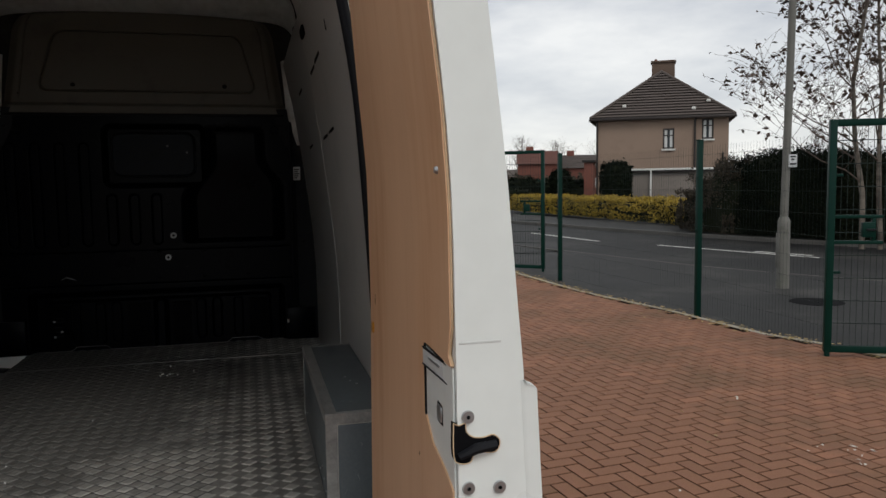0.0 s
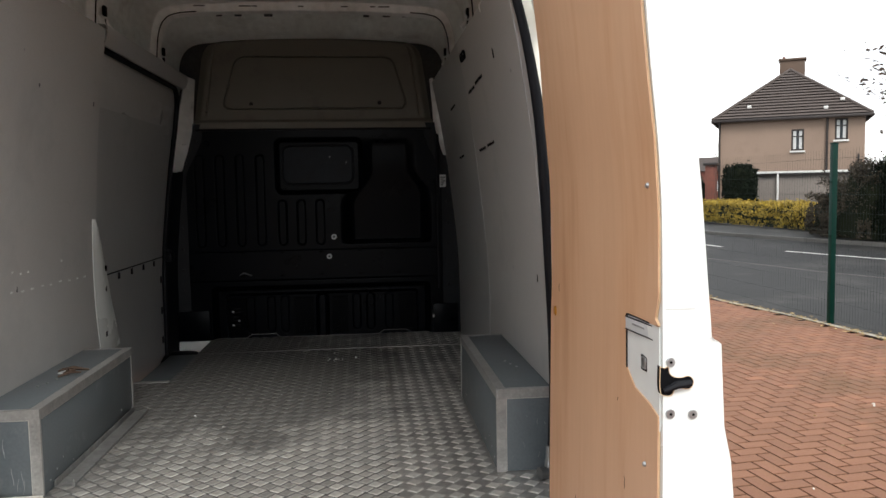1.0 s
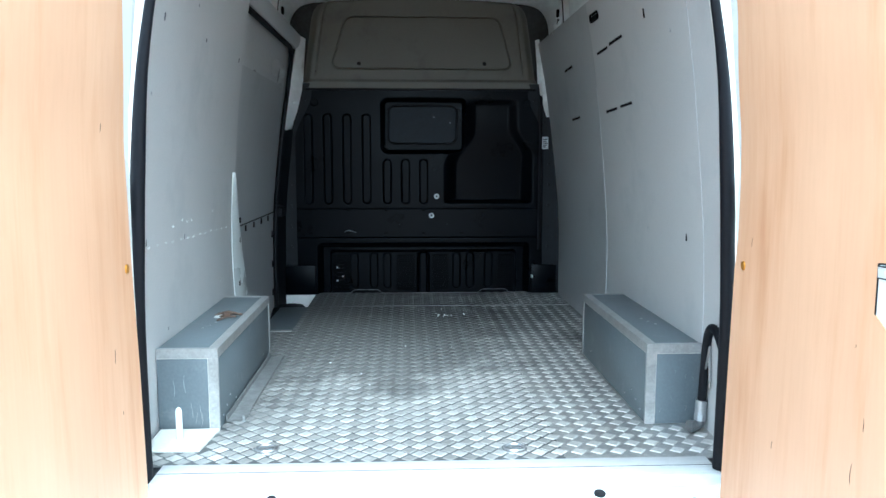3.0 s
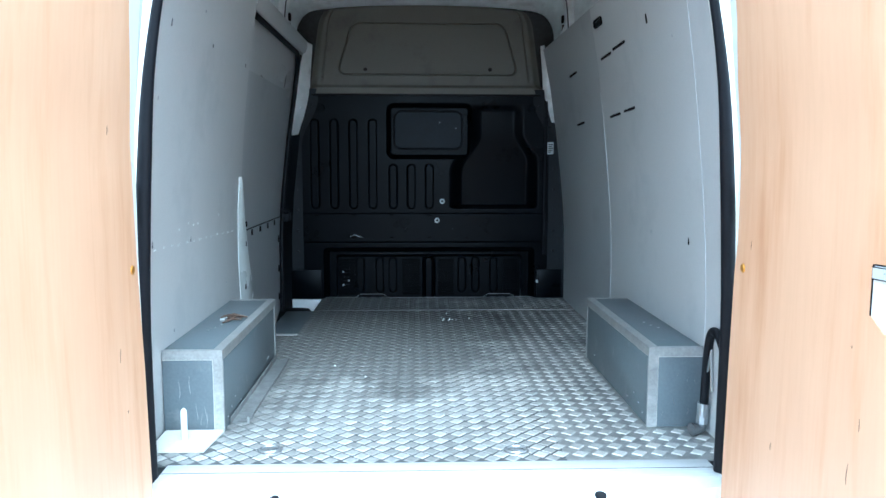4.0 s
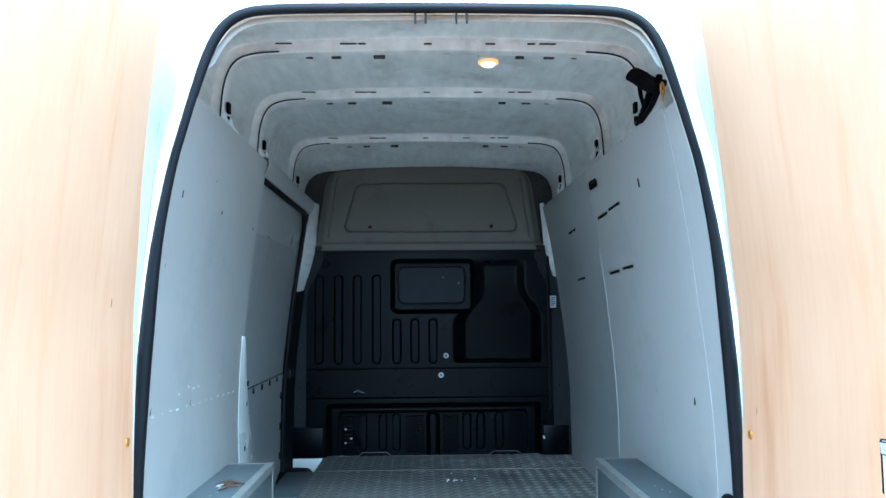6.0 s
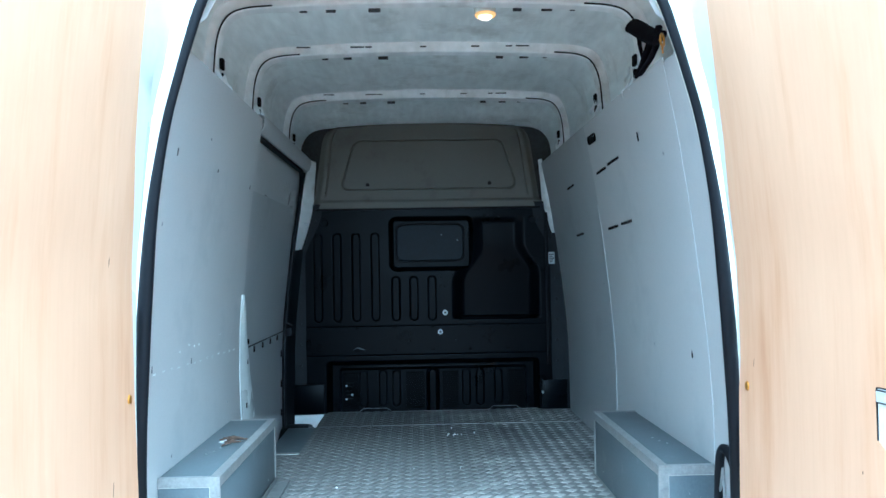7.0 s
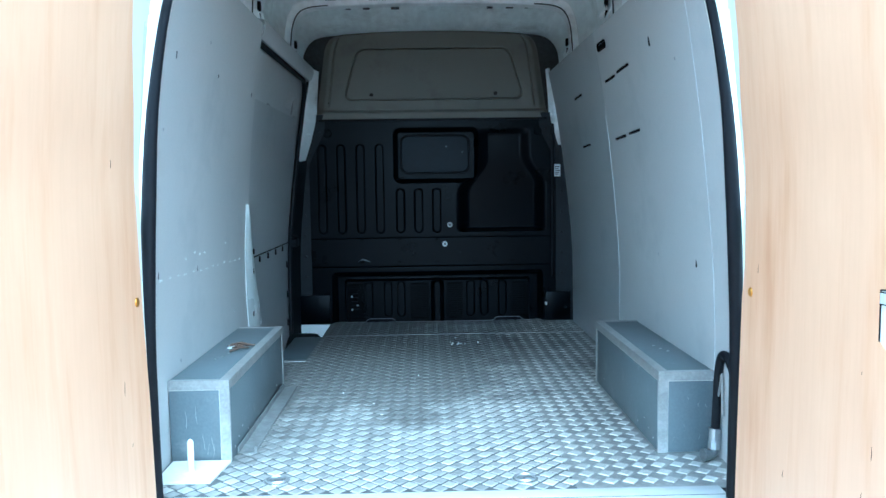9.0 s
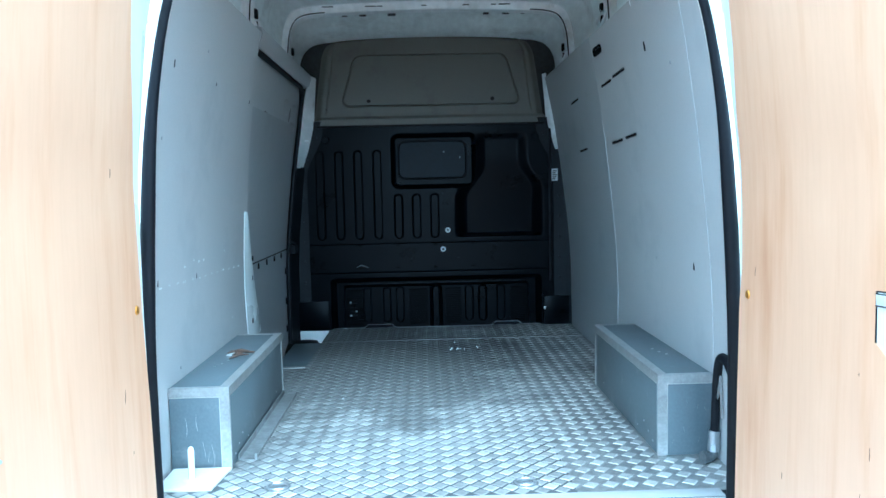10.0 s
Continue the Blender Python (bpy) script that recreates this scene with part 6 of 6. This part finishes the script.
        out = Vector((0, p, (q - 0.5) * 0.8))
        return m @ loc, m.to_3x3() @ out
    leaf_cloud("leaves", count, place, size, material, t)
    return t


hedge((14.95, 20.75), (14.72, 37.4), 1.0, 0.81, YELLOWLEAF, "clipped golden privet hedge beside the footway", 26000, (0.025, 0.055), rough=0.09)
hedge((14.25, 16.95), (14.95, 14.0), 1.6, 2.07, DARKLEAF, "tall dark evergreen hedge behind the far footway", 34000, (0.018, 0.042), rough=0.13)
hedge((14.8, 14.3), (17.6, 9.0), 1.6, 1.97, DARKLEAF, "tall dark evergreen hedge behind the far footway", 34000, (0.018, 0.042), rough=0.13)
hedge((14.25, 19.6), (13.85, 18.0), 1.0, 1.05, SCRUBLEAF, "straggling brown winter shrub beside the golden hedge", 12000, (0.015, 0.045), category="shrub", rough=0.4)
hedge((13.75, 18.3), (13.75, 16.5), 1.1, 1.75, SCRUBLEAF, "straggling brown winter shrub beside the tall hedge", 14000, (0.015, 0.045), category="shrub", rough=0.45)


def bush(at, rx, ry, h, material, label, count, size):
    t = thing("bush", at, label, "bush")
    bm = bm_new()
    bmesh.ops.create_icosphere(bm, subdivisions=4, radius=1.0)
    for v in bm.verts:
        d = v.co.copy()
        k = 0.86 + 0.10 * noise.noise(d * 2.2 + Vector(at)) + 0.06 * noise.noise(d * 6)
        sq = 1.0 / (abs(d.z) ** 5 + (d.x ** 2 + d.y ** 2) ** 2.5) ** 0.2
        v.co = Vector((at[0] + d.x * rx * k * sq, at[1] + d.y * ry * k * sq, max(at[2], at[2] + h * 0.5 + d.z * h * 0.5 * k * sq)))
    shape = [(v.co.copy(), (v.co - Vector((at[0], at[1], at[2] + h / 2)))) for v in bm.verts]
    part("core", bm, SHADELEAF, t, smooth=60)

    def place():
        c, n = shape[rng.randrange(len(shape))]
        return c + n * rng.uniform(-0.03, 0.10) + Vector((rng.gauss(0, 0.05), rng.gauss(0, 0.05), rng.gauss(0, 0.05))), n
    leaf_cloud("leaves", count, place, size, material, t)


bush((17.85, 32.2, 0.0), 0.78, 0.8, 2.55, DARKLEAF, "dark clipped conifer bush before the house wall", 3500, (0.06, 0.12))
bush((18.72, 41.0, 0.0), 0.62, 0.7, 2.35, DARKLEAF, "dark rounded bush by the road", 2500, (0.07, 0.13))
bush((16.0, 44.0, 0.0), 2.6, 1.2, 1.25, DARKLEAF, "low dark garden hedge bush", 2500, (0.08, 0.16))


def tree(at, height, spread, seed, leaves, label, bark, trunk_r, lean=(0, 0), first=0.18, kids=9, twig_leaf=(0.03, 0.06), reach=(0, 0)):
    """A tapered trunk with forking limbs and twigs; a few dead leaves at the tips."""
    r = random.Random(seed)
    t = thing("tree", at, label, "tree", "bare trees")
    trunk, limbs = bm_new(), bm_new()
    tips = []

    def grow(bm, p, d, length, rad, level):
        pts, q, dd = [p.copy()], p.copy(), d.copy()
        n = 7 if level == 0 else 5
        radii = [rad]
        for k in range(n):
            dd = (dd + Vector((r.gauss(0, 0.10), r.gauss(0, 0.10), r.gauss((0.02, 0.025, 0.03, -0.03)[level], 0.07)))).normalized()
            q = q + dd * (length / n)
            pts.append(q.copy())
            radii.append(max(0.0030, rad * (1 - 0.80 * (k + 1) / n)))
        tube(bm, pts, radii, 9 if level == 0 else (6 if level < 2 else 4), cap=False)
        if level >= 3:
            tips.extend(pts[2:])
            return
        if level == 2:
            tips.extend(pts[3:])
        count = (kids, 7, 6)[level]
        for k in range(count):
            f = first + (1 - first) * (k + r.random() * 0.8) / count if level == 0 else 0.2 + 0.8 * (k + r.random()) / count
            f = min(0.98, f)
            i = int(f * n)
            base = pts[i].lerp(pts[i + 1], f * n - i)
            side = (Vector((r.gauss(0, 1), r.gauss(0, 1), 0)).normalized() + (Vector((*reach, 0)) if level == 0 else Vector())).normalized()
            up = 0.5 if level == 0 else 0.25
            way = (side * (0.85 if level == 0 else 0.7) + Vector((0, 0, up if level else 0.14 + 1.25 * f)) + d * (0.0 if level == 0 else 0.55)).normalized()
            ll = spread * (1.36 - 1.24 * f) if level == 0 else length * r.uniform(0.42, 0.62)
            grow(limbs, base, way, ll, max(0.0042, radii[i] * (0.36 if level == 0 else 0.45)), level + 1)
    grow(trunk, Vector(at), Vector((lean[0], lean[1], 1)).normalized(), height, trunk_r, 0)
    part("trunk", trunk, bark, t, smooth=60)
    part("branchwork", limbs, BARK, t, "dark twiggy branchwork", smooth=60)
    if leaves:
        def place():
            p = tips[r.randrange(len(tips))]
            return p + Vector((r.gauss(0, 0.03), r.gauss(0, 0.03), r.gauss(-0.03, 0.03))), (0, 0, 1)
        leaf_cloud("dead_leaves", leaves, place, twig_leaf, DEADLEAF, t, "sparse brown dead leaves")
    return t


tree((13.60, 12.25, 0.0), 8.6, 2.8, 14, 3000, "nearly bare birch tree with a few brown leaves", PALEBARK, 0.066, lean=(-0.05, 0.01), first=0.17, kids=24, reach=(-0.4, 0.2), twig_leaf=(0.045, 0.095))
tree((13.95, 12.10, 0.0), 8.2, 2.2, 9, 1000, "nearly bare birch tree with a few brown leaves", PALEBARK, 0.060, lean=(0.02, -0.01), first=0.22, kids=14, twig_leaf=(0.035, 0.075))
tree((15.35, 15.6, 0.0), 2.9, 0.9, 21, 260, "small bare shrub tree behind the tall hedge", BARK, 0.03, first=0.35, kids=12, twig_leaf=(0.02, 0.04))
tree((37.0, 98.0, 0.0), 7.6, 4.2, 14, 0, "distant bare winter tree by the houses", BARK, 0.22, first=0.25, kids=18)
tree((44.5, 101.0, 0.0), 7.0, 4.6, 15, 0, "distant bare winter tree by the houses", BARK, 0.22, first=0.25, kids=18)
tree((50.5, 99.0, 0.0), 7.0, 4.6, 16, 0, "distant bare winter tree by the houses", BARK, 0.22, first=0.25, kids=18)


# ---- houses ----
def wall_with_holes(bm, m, w, h, holes, thick=0.25):
    """A wall in the local x-z plane, facing -y, with openings cut through it."""
    xs = sorted({0, w, *[v for q in holes for v in q[:2]]})
    zs = sorted({0, h, *[v for q in holes for v in q[2:4]]})
    for x0, x1 in zip(xs, xs[1:]):
        for z0, z1 in zip(zs, zs[1:]):
            cx, cz = (x0 + x1) / 2, (z0 + z1) / 2
            if any(a < cx < b and c < cz < d for a, b, c, d in holes):
                continue
            box(bm, x0, x1, 0, thick, z0, z1, 0, m=m)
    bmesh.ops.remove_doubles(bm, verts=bm.verts, dist=0.001)


def house_window(parent, m, x0, x1, z0, z1, mullions=1):
    bm = bm_new()
    f = 0.09
    for a, b, c, d in ((x0, x0 + f, z0, z1), (x1 - f, x1, z0, z1), (x0 + f, x1 - f, z0, z0 + f), (x0 + f, x1 - f, z1 - f, z1), (x0 + f, x1 - f, z0 + (z1 - z0) * 0.66 - 0.03, z0 + (z1 - z0) * 0.66 + 0.03)):
        box(bm, a, b, 0.02, 0.10, c, d, 0.004, m=m)
    fr = part("window_frame", bm, DARKFRAME, parent, "dark brown window frame")
    bm = bm_new()
    box(bm, x0 + f, x1 - f, 0.060, 0.068, z0 + f, z1 - f, 0, m=m)
    part("pane", bm, GLASS, fr, smooth=0)
    for a, b in ((x0 + f, x0 + f + (x1 - x0) * 0.24), (x1 - f - (x1 - x0) * 0.24, x1 - f)):
        bm = bm_new()
        rows = [[m @ Vector((a + (b - a) * i / 8, 0.054 + 0.004 * math.sin(i * 2.4), z)) for i in range(9)] for z in (z0 + f, z1 - f)]
        grid(bm, rows)
        part("curtain", bm, CURTAIN, fr)
    bm = bm_new()
    box(bm, x0 - 0.06, x1 + 0.06, -0.09, 0.02, z0 - 0.10, z0 - 0.005, 0.01, m=m)
    part("window_sill", bm, WHITEPAINT, fr, "pale window sill")


def hip_roof(parent, m, w, d, z, rise, over=0.45, courses=17, material=None, half_end=None):
    """Tile courses, each a lapped step, on a roof hipped at the near end."""
    ridge0 = half_end or (w / 2 + over)
    eave = [(-over, d + over), (-over, -over), (w + over, -over), (w + over, d + over)]
    top = (w / 2, -over + ridge0, z + rise - 0.03)
    bm = bm_new()
    e = [bm.verts.new(m @ Vector((x, y, z - 0.015))) for x, y in eave]
    t0, t1 = bm.verts.new(m @ Vector(top)), bm.verts.new(m @ Vector((w / 2, d + over, z + rise - 0.03)))
    for f in ((e[1], e[2], t0), (e[0], e[1], t0, t1), (e[2], e[3], t1, t0), (e[3], e[0], t1)):
        bm.faces.new(f)
    roof = part("roof", bm, material or ROOFTILE, parent, "brown tiled hipped roof in level courses", smooth=0)
    for k in range(courses):
        f0, f1 = k / courses, (k + 1) / courses
        for side in range(3):
            def ring(f, lift):
                xl, xr = -over + (w / 2 + over) * f, w + over - (w / 2 + over) * f
                yn = -over + ridge0 * f
                zz = z + rise * f + lift
                return {0: [(xl, yn, zz), (xr, yn, zz)], 1: [(xl, d + over, zz), (xl, yn, zz)], 2: [(xr, yn, zz), (xr, d + over, zz)]}[side]
            bm = bm_new()
            va, vb, vc = [[bm.verts.new(m @ Vector(p)) for p in q] for q in (ring(f0, 0.085), ring(f1, 0.012), ring(f0 + 0.35 / courses, 0.0))]
            bm.faces.new((va[0], va[1], vb[1], vb[0]))
            bm.faces.new((vc[0], vc[1], va[1], va[0]))
            part("tile_course", bm, material or ROOFTILE, roof, smooth=0)
    bm = bm_new()
    apex = Vector((w / 2, -over + ridge0, z + rise + 0.03))
    for c in ((-over, -over, z + 0.05), (w + over, -over, z + 0.05)):
        tube(bm, [m @ Vector(c), m @ apex], 0.09, 8)
    tube(bm, [m @ apex, m @ Vector((w / 2, d + over, z + rise + 0.03))], 0.09, 8)
    part("hip_tiles", bm, material or ROOFTILE, roof)
    bm = bm_new()
    box(bm, -over - 0.06, w + over + 0.06, -over - 0.09, -over + 0.02, z - 0.13, z + 0.02, 0.03, m=m)
    box(bm, w + over - 0.02, w + over + 0.09, -over, d + over, z - 0.13, z + 0.02, 0.03, m=m)
    box(bm, -over - 0.09, -over + 0.02, -over, d + over, z - 0.13, z + 0.02, 0.03, m=m)
    box(bm, -over, w + over, -over, d + over, z - 0.02, z + 0.0, 0, m=m)
    part("gutter", bm, DARKFRAME, roof, "dark gutter under the eaves")
    return roof


A, B = (20.04, 38.92), (26.25, 35.29)
W, ANG = heading(A, B)
hm = pose(A[0], A[1], 0, 0, 0, ANG)
house = thing("house", (A[0], A[1], 0), "two-storey tan roughcast house with a brown hipped roof", "house")
holes = [(3.70, 4.32, 3.36, 4.50), (5.78, 6.40, 3.86, 4.98)]
bm = bm_new()
wall_with_holes(bm, hm, W, 5.12, holes)
part("wall", bm, RENDERWALL, house, "tan roughcast wall")
bm = bm_new()
box(bm, 0, 0.25, 0.25, 9.0, 0, 5.12, 0, m=hm)
part("wall", bm, RENDERWALL, house)
bm = bm_new()
box(bm, W - 0.25, W, 0.25, 9.0, 0, 5.12, 0, m=hm)
part("wall", bm, RENDERWALL, house)
bm = bm_new()
box(bm, 0.25, W - 0.25, 8.75, 9.0, 0, 5.12, 0, m=hm)
part("wall", bm, RENDERWALL, house)
for q in holes:
    house_window(house, hm, *q)
roof = hip_roof(house, hm, W, 9.0, 5.14, 3.0, over=0.30)
bm = bm_new()
box(bm, W / 2 - 0.58, W / 2 + 0.78, 4.3, 5.2, 7.4, 8.80, 0.01, m=hm)
box(bm, W / 2 - 0.65, W / 2 + 0.85, 4.22, 5.28, 8.80, 8.92, 0.02, m=hm)
part("chimney", bm, CHIMNEY, roof, "roughcast chimney stack")
bm = bm_new()
tube(bm, [hm @ Vector((W / 2 - 0.35, 4.7, 8.9)), hm @ Vector((W / 2 - 0.35, 4.7, 9.07))], [0.10, 0.08], 10)
part("chimney_pot", bm, BRICKRED, roof)
for x, y, z in ((1.55, 0.62, 5.86), (5.35, 0.30, 5.58), (6.15, 0.75, 6.02)):
    bm = bm_new()
    box(bm, x - 0.11, x + 0.11, y - 0.14, y + 0.14, z - 0.06, z + 0.10, 0.03, m=hm)
    part("roof_vent", bm, WHITEPAINT, roof, "white roof vent")
for x, z0 in ((5.42, 2.1), (0.06, 0.2)):
    bm = bm_new()
    tube(bm, [hm @ Vector((x, -0.08, z0)), hm @ Vector((x, -0.08, 5.05))], 0.06, 8)
    part("downpipe", bm, DARKFRAME, house)
bm = bm_new()
tube(bm, [hm @ Vector((6.9, -0.08, 2.2)), hm @ Vector((6.9, -0.08, 3.1))], 0.05, 8)
part("downpipe", bm, DARKFRAME, house)

# garden shelter rail in front of the house
shelter = thing("garden_lean_to", (21.3, 32.5, 0), "low grey lean-to with a white fascia before the house", "lean-to")
L2, A2 = heading((19.39, 33.64), (23.25, 31.30))
sm = pose(19.39, 33.64, 0, 0, 0, A2)
bm = bm_new()
box(bm, 0, L2, 0.15, 1.8, 0.0, 1.98, 0.01, m=sm)
part("back_wall", bm, GREYRENDER, shelter)
bm = bm_new()
box(bm, -0.15, L2 + 0.1, -0.05, 1.9, 2.10, 2.20, 0.01, m=sm)
part("fascia", bm, WHITEPAINT, shelter, "white painted fascia")
bm = bm_new()
box(bm, -0.1, L2, 0.0, 1.85, 1.99, 2.10, 0.005, m=sm)
part("beam", bm, DARKFRAME, shelter)
bm = bm_new()
box(bm, 0.98, 1.06, -0.03, 0.05, 0, 2.1, 0.005, m=sm)
part("post", bm, WHITEPAINT, shelter, "white post")

# small brick building beside the house
shed = thing("brick_outhouse", (18.9, 37.3, 0), "small red brick outhouse with a dark roof", "outhouse")
om = pose(18.40, 37.68, 0, 0, 0, -30)
bm = bm_new()
box(bm, 0.28, 0.75, 0, 2.0, 0, 2.65, 0.01, m=om)
part("wall", bm, BRICKRED, shed, "red brick wall")
bm = bm_new()
box(bm, 0.18, 0.88, -0.12, 2.12, 2.65, 2.80, 0.03, m=om)
part("roof", bm, DARKFRAME, shed)


def far_house(at, ang, w, d, h, rise, wall, roof, label):
    t = thing("house", (at[0], at[1], 0), label, "house", "distant houses")
    m = pose(at[0], at[1], 0, 0, 0, ang)
    holes = [(w * 0.15, w * 0.3, 1.0, 2.1), (w * 0.65, w * 0.82, 1.0, 2.1)]
    bm = bm_new()
    wall_with_holes(bm, m, w, h, holes)
    part("wall", bm, wall, t)
    for x0, x1, y0, y1 in ((0, 0.25, 0.25, d), (w - 0.25, w, 0.25, d), (0.25, w - 0.25, d - 0.25, d)):
        bm = bm_new()
        box(bm, x0, x1, y0, y1, 0, h, 0, m=m)
        part("wall", bm, wall, t)
    for q in holes:
        house_window(t, m, *q)
    # stepped tile courses on both slopes, one closed body between its gables
    prof = []
    for sgn in (0, 1):
        half = []
        for k in range(10):
            for f, lift in ((k / 10, 0.04), ((k + 1) / 10, 0.0)):
                half.append((-0.3 + (d / 2 + 0.3) * f, h + rise * f + lift))
        prof += half if sgn == 0 else [(d - y, z) for y, z in reversed(half[:-1])]
    bm = bm_new()
    grid(bm, [[m @ Vector((x, y, z)) for y, z in prof] for x in (-0.2, w + 0.2)])
    rf = part("roof", bm, roof, t, smooth=0)
    for x in (0.0, w - 0.1):
        bm = bm_new()
        ends = [[bm.verts.new(m @ Vector((q, y, z))) for y, z in ((0, h), (d, h), (d / 2, h + rise - 0.03))] for q in (x, x + 0.1)]
        bm.faces.new(ends[0])
        bm.faces.new(ends[1][::-1])
        for i in range(3):
            bm.faces.new((ends[0][i], ends[1][i], ends[1][(i + 1) % 3], ends[0][(i + 1) % 3]))
        part("gable", bm, wall, t, smooth=0)
    bm = bm_new()
    box(bm, w * 0.2, w * 0.2 + 0.9, d / 2 - 0.3, d / 2 + 0.3, h + rise * 0.6, h + rise + 0.55, 0.02, m=m)
    part("chimney", bm, wall, rf)


far_house((31.6, 84.0), -22, 4.6, 6.0, 3.7, 1.7, BRICKRED, REDROOF, "distant house with an orange tiled roof")
far_house((36.5, 84.0), -25, 6.0, 7.0, 3.2, 1.7, BRICKRED, ROOFTILE, "distant brick house with a brown roof")
far_house((43.5, 84.0), -25, 8.0, 7.0, 4.2, 1.9, GREYRENDER, ROOFTILE, "distant grey house with a brown roof")
hedge((24.5, 70.0), (31.5, 66.0), 2.5, 1.7, SCRUBLEAF, "distant brown winter shrubs before the houses", 3500, (0.12, 0.25), category="shrub", rough=0.6)
hedge((19.0, 52.0), (24.5, 49.0), 1.5, 1.5, DARKLEAF, "dark garden hedge beyond the outhouse", 3000, (0.08, 0.16), rough=0.3)


def parked_car(at, ang, label):
    t = thing("parked_car", (at[0], at[1], -0.04), label, "car")
    m = pose(at[0], at[1], -0.04, 0, 0, ang)
    bm = bm_new()
    prof = [(-2.0, 0.35), (-2.05, 0.75), (-1.9, 0.92), (-1.1, 1.0), (-0.55, 1.42), (0.9, 1.45), (1.55, 1.02), (2.0, 0.95), (2.05, 0.4)]
    rows = []
    for y, k in ((-0.85, 0.0), (-0.80, 0.6), (-0.6, 1.0), (0.6, 1.0), (0.80, 0.6), (0.85, 0.0)):
        rows.append([m @ Vector((x, y * (1 if z < 1.0 else 0.86), z - (0.06 * (1 - k) if z > 0.9 else 0))) for x, z in prof])
    vs = grid(bm, rows)
    bm.faces.new(vs[0])
    bm.faces.new(vs[-1][::-1])
    part("body", bm, CARWHITE, t)
    bm = bm_new()
    box(bm, -0.85, 1.15, -0.80, 0.80, 1.04, 1.36, 0.05, m=m)
    part("windows", bm, GLASS, t)
    for x in (-1.3, 1.3):
        for y in (-0.80, 0.80):
            bm = bm_new()
            tube(bm, [m @ Vector((x, y - 0.09, 0.31)), m @ Vector((x, y + 0.09, 0.31))], 0.31, 18)
            part("wheel", bm, RUBBER, t)


parked_car((19.8, 57.0), 60, "pale parked car on the distant roadside")
parked_car((22.9, 60.5), 60, "pale parked car on the distant roadside")

# far wooded skyline
bm = bm_new()
rows_lo, rows_hi = [], []
for k in range(241):
    a = 2 * math.pi * k / 240
    r = 420
    h = 7 + 5 * noise.noise(Vector((math.cos(a) * 6, math.sin(a) * 6, 2))) + 2.5 * noise.noise(Vector((math.cos(a) * 30, math.sin(a) * 30, 5)))
    rows_lo.append((r * math.cos(a), r * math.sin(a), -1))
    rows_hi.append((r * math.cos(a) * 1.02, r * math.sin(a) * 1.02, max(2, h)))
grid(bm, [rows_lo, rows_hi])
tagged(part("backdrop", bm, HILL), "distant low wooded skyline", "skyline", kind="structure")


# ---- pavers, in herringbone, a few degrees off the van's line ----
PW, PL, GAP = 0.100, 0.200, 0.0105
turn = radians(7.0)
ct, st_ = math.cos(turn), math.sin(turn)
piece_meshes = []
prng = random.Random(77)
for _ in range(4):
    bm = bm_new()
    box(bm, -PL / 2 + GAP / 2, PL / 2 - GAP / 2, -PW / 2 + GAP / 2, PW / 2 - GAP / 2, -0.030, 0, 0)
    bmesh.ops.bevel(bm, geom=[e for e in bm.edges if all(v.co.z > -0.001 for v in e.verts)], offset=0.0016, segments=1, affect='EDGES')
    bmesh.ops.delete(bm, geom=[f for f in bm.faces if f.normal.z < -0.9], context='FACES')
    for v in bm.verts:
        v.co += Vector((prng.gauss(0, 0.0006), prng.gauss(0, 0.0006), 0))
    me = bpy.data.meshes.new("paver")
    bm.to_mesh(me)
    bm.free()
    me.materials.append(PAVER)
    piece_meshes.append(me)
base_v = [[tuple(v.co) for v in me.vertices] for me in piece_meshes]
base_f = [[tuple(p.vertices) for p in me.polygons] for me in piece_meshes]
rest_v, rest_f = [], []
singles = 0
N = 140
for i in range(-N, N):
    for j in range(-N // 2, N // 2):
        # herringbone cell: one lying, one standing brick
        for lying in (True, False):
            if lying:
                u, v, ang = (i + 2 * j + 1.0) * PW, (i - 2 * j + 0.5) * PW, 0.0
            else:
                u, v, ang = (i + 2 * j + 2.5) * PW, (i - 2 * j) * PW, 90.0
            x, y = u * ct - v * st_, u * st_ + v * ct
            if not (-7.8 < y < 12.6 and -6.4 < x < yard_edge(y) - 0.10):
                continue
            z = prng.gauss(0.0003, 0.0004)
            k = prng.randrange(4)
            tip = pose(x, y, z, prng.gauss(0, 0.18), prng.gauss(0, 0.18), math.degrees(turn) + ang + prng.gauss(0, 0.35))
            if singles < 300 and 1.95 < x < 3.45 and 1.35 < y < 4.4:
                piece("paver", piece_meshes[k], tip, yard)
                singles += 1
            else:
                b0 = len(rest_v)
                rest_v.extend(tuple(tip @ Vector(c)) for c in base_v[k])
                rest_f.extend(tuple(b0 + q for q in f) for f in base_f[k])
me = bpy.data.meshes.new("further_pavers")
me.from_pydata(rest_v, [], rest_f)
me.materials.append(PAVERS)
ob = new("further_pavers", me)
ob.parent = yard
tagged(ob, "red clay pavers", kind="stuff")
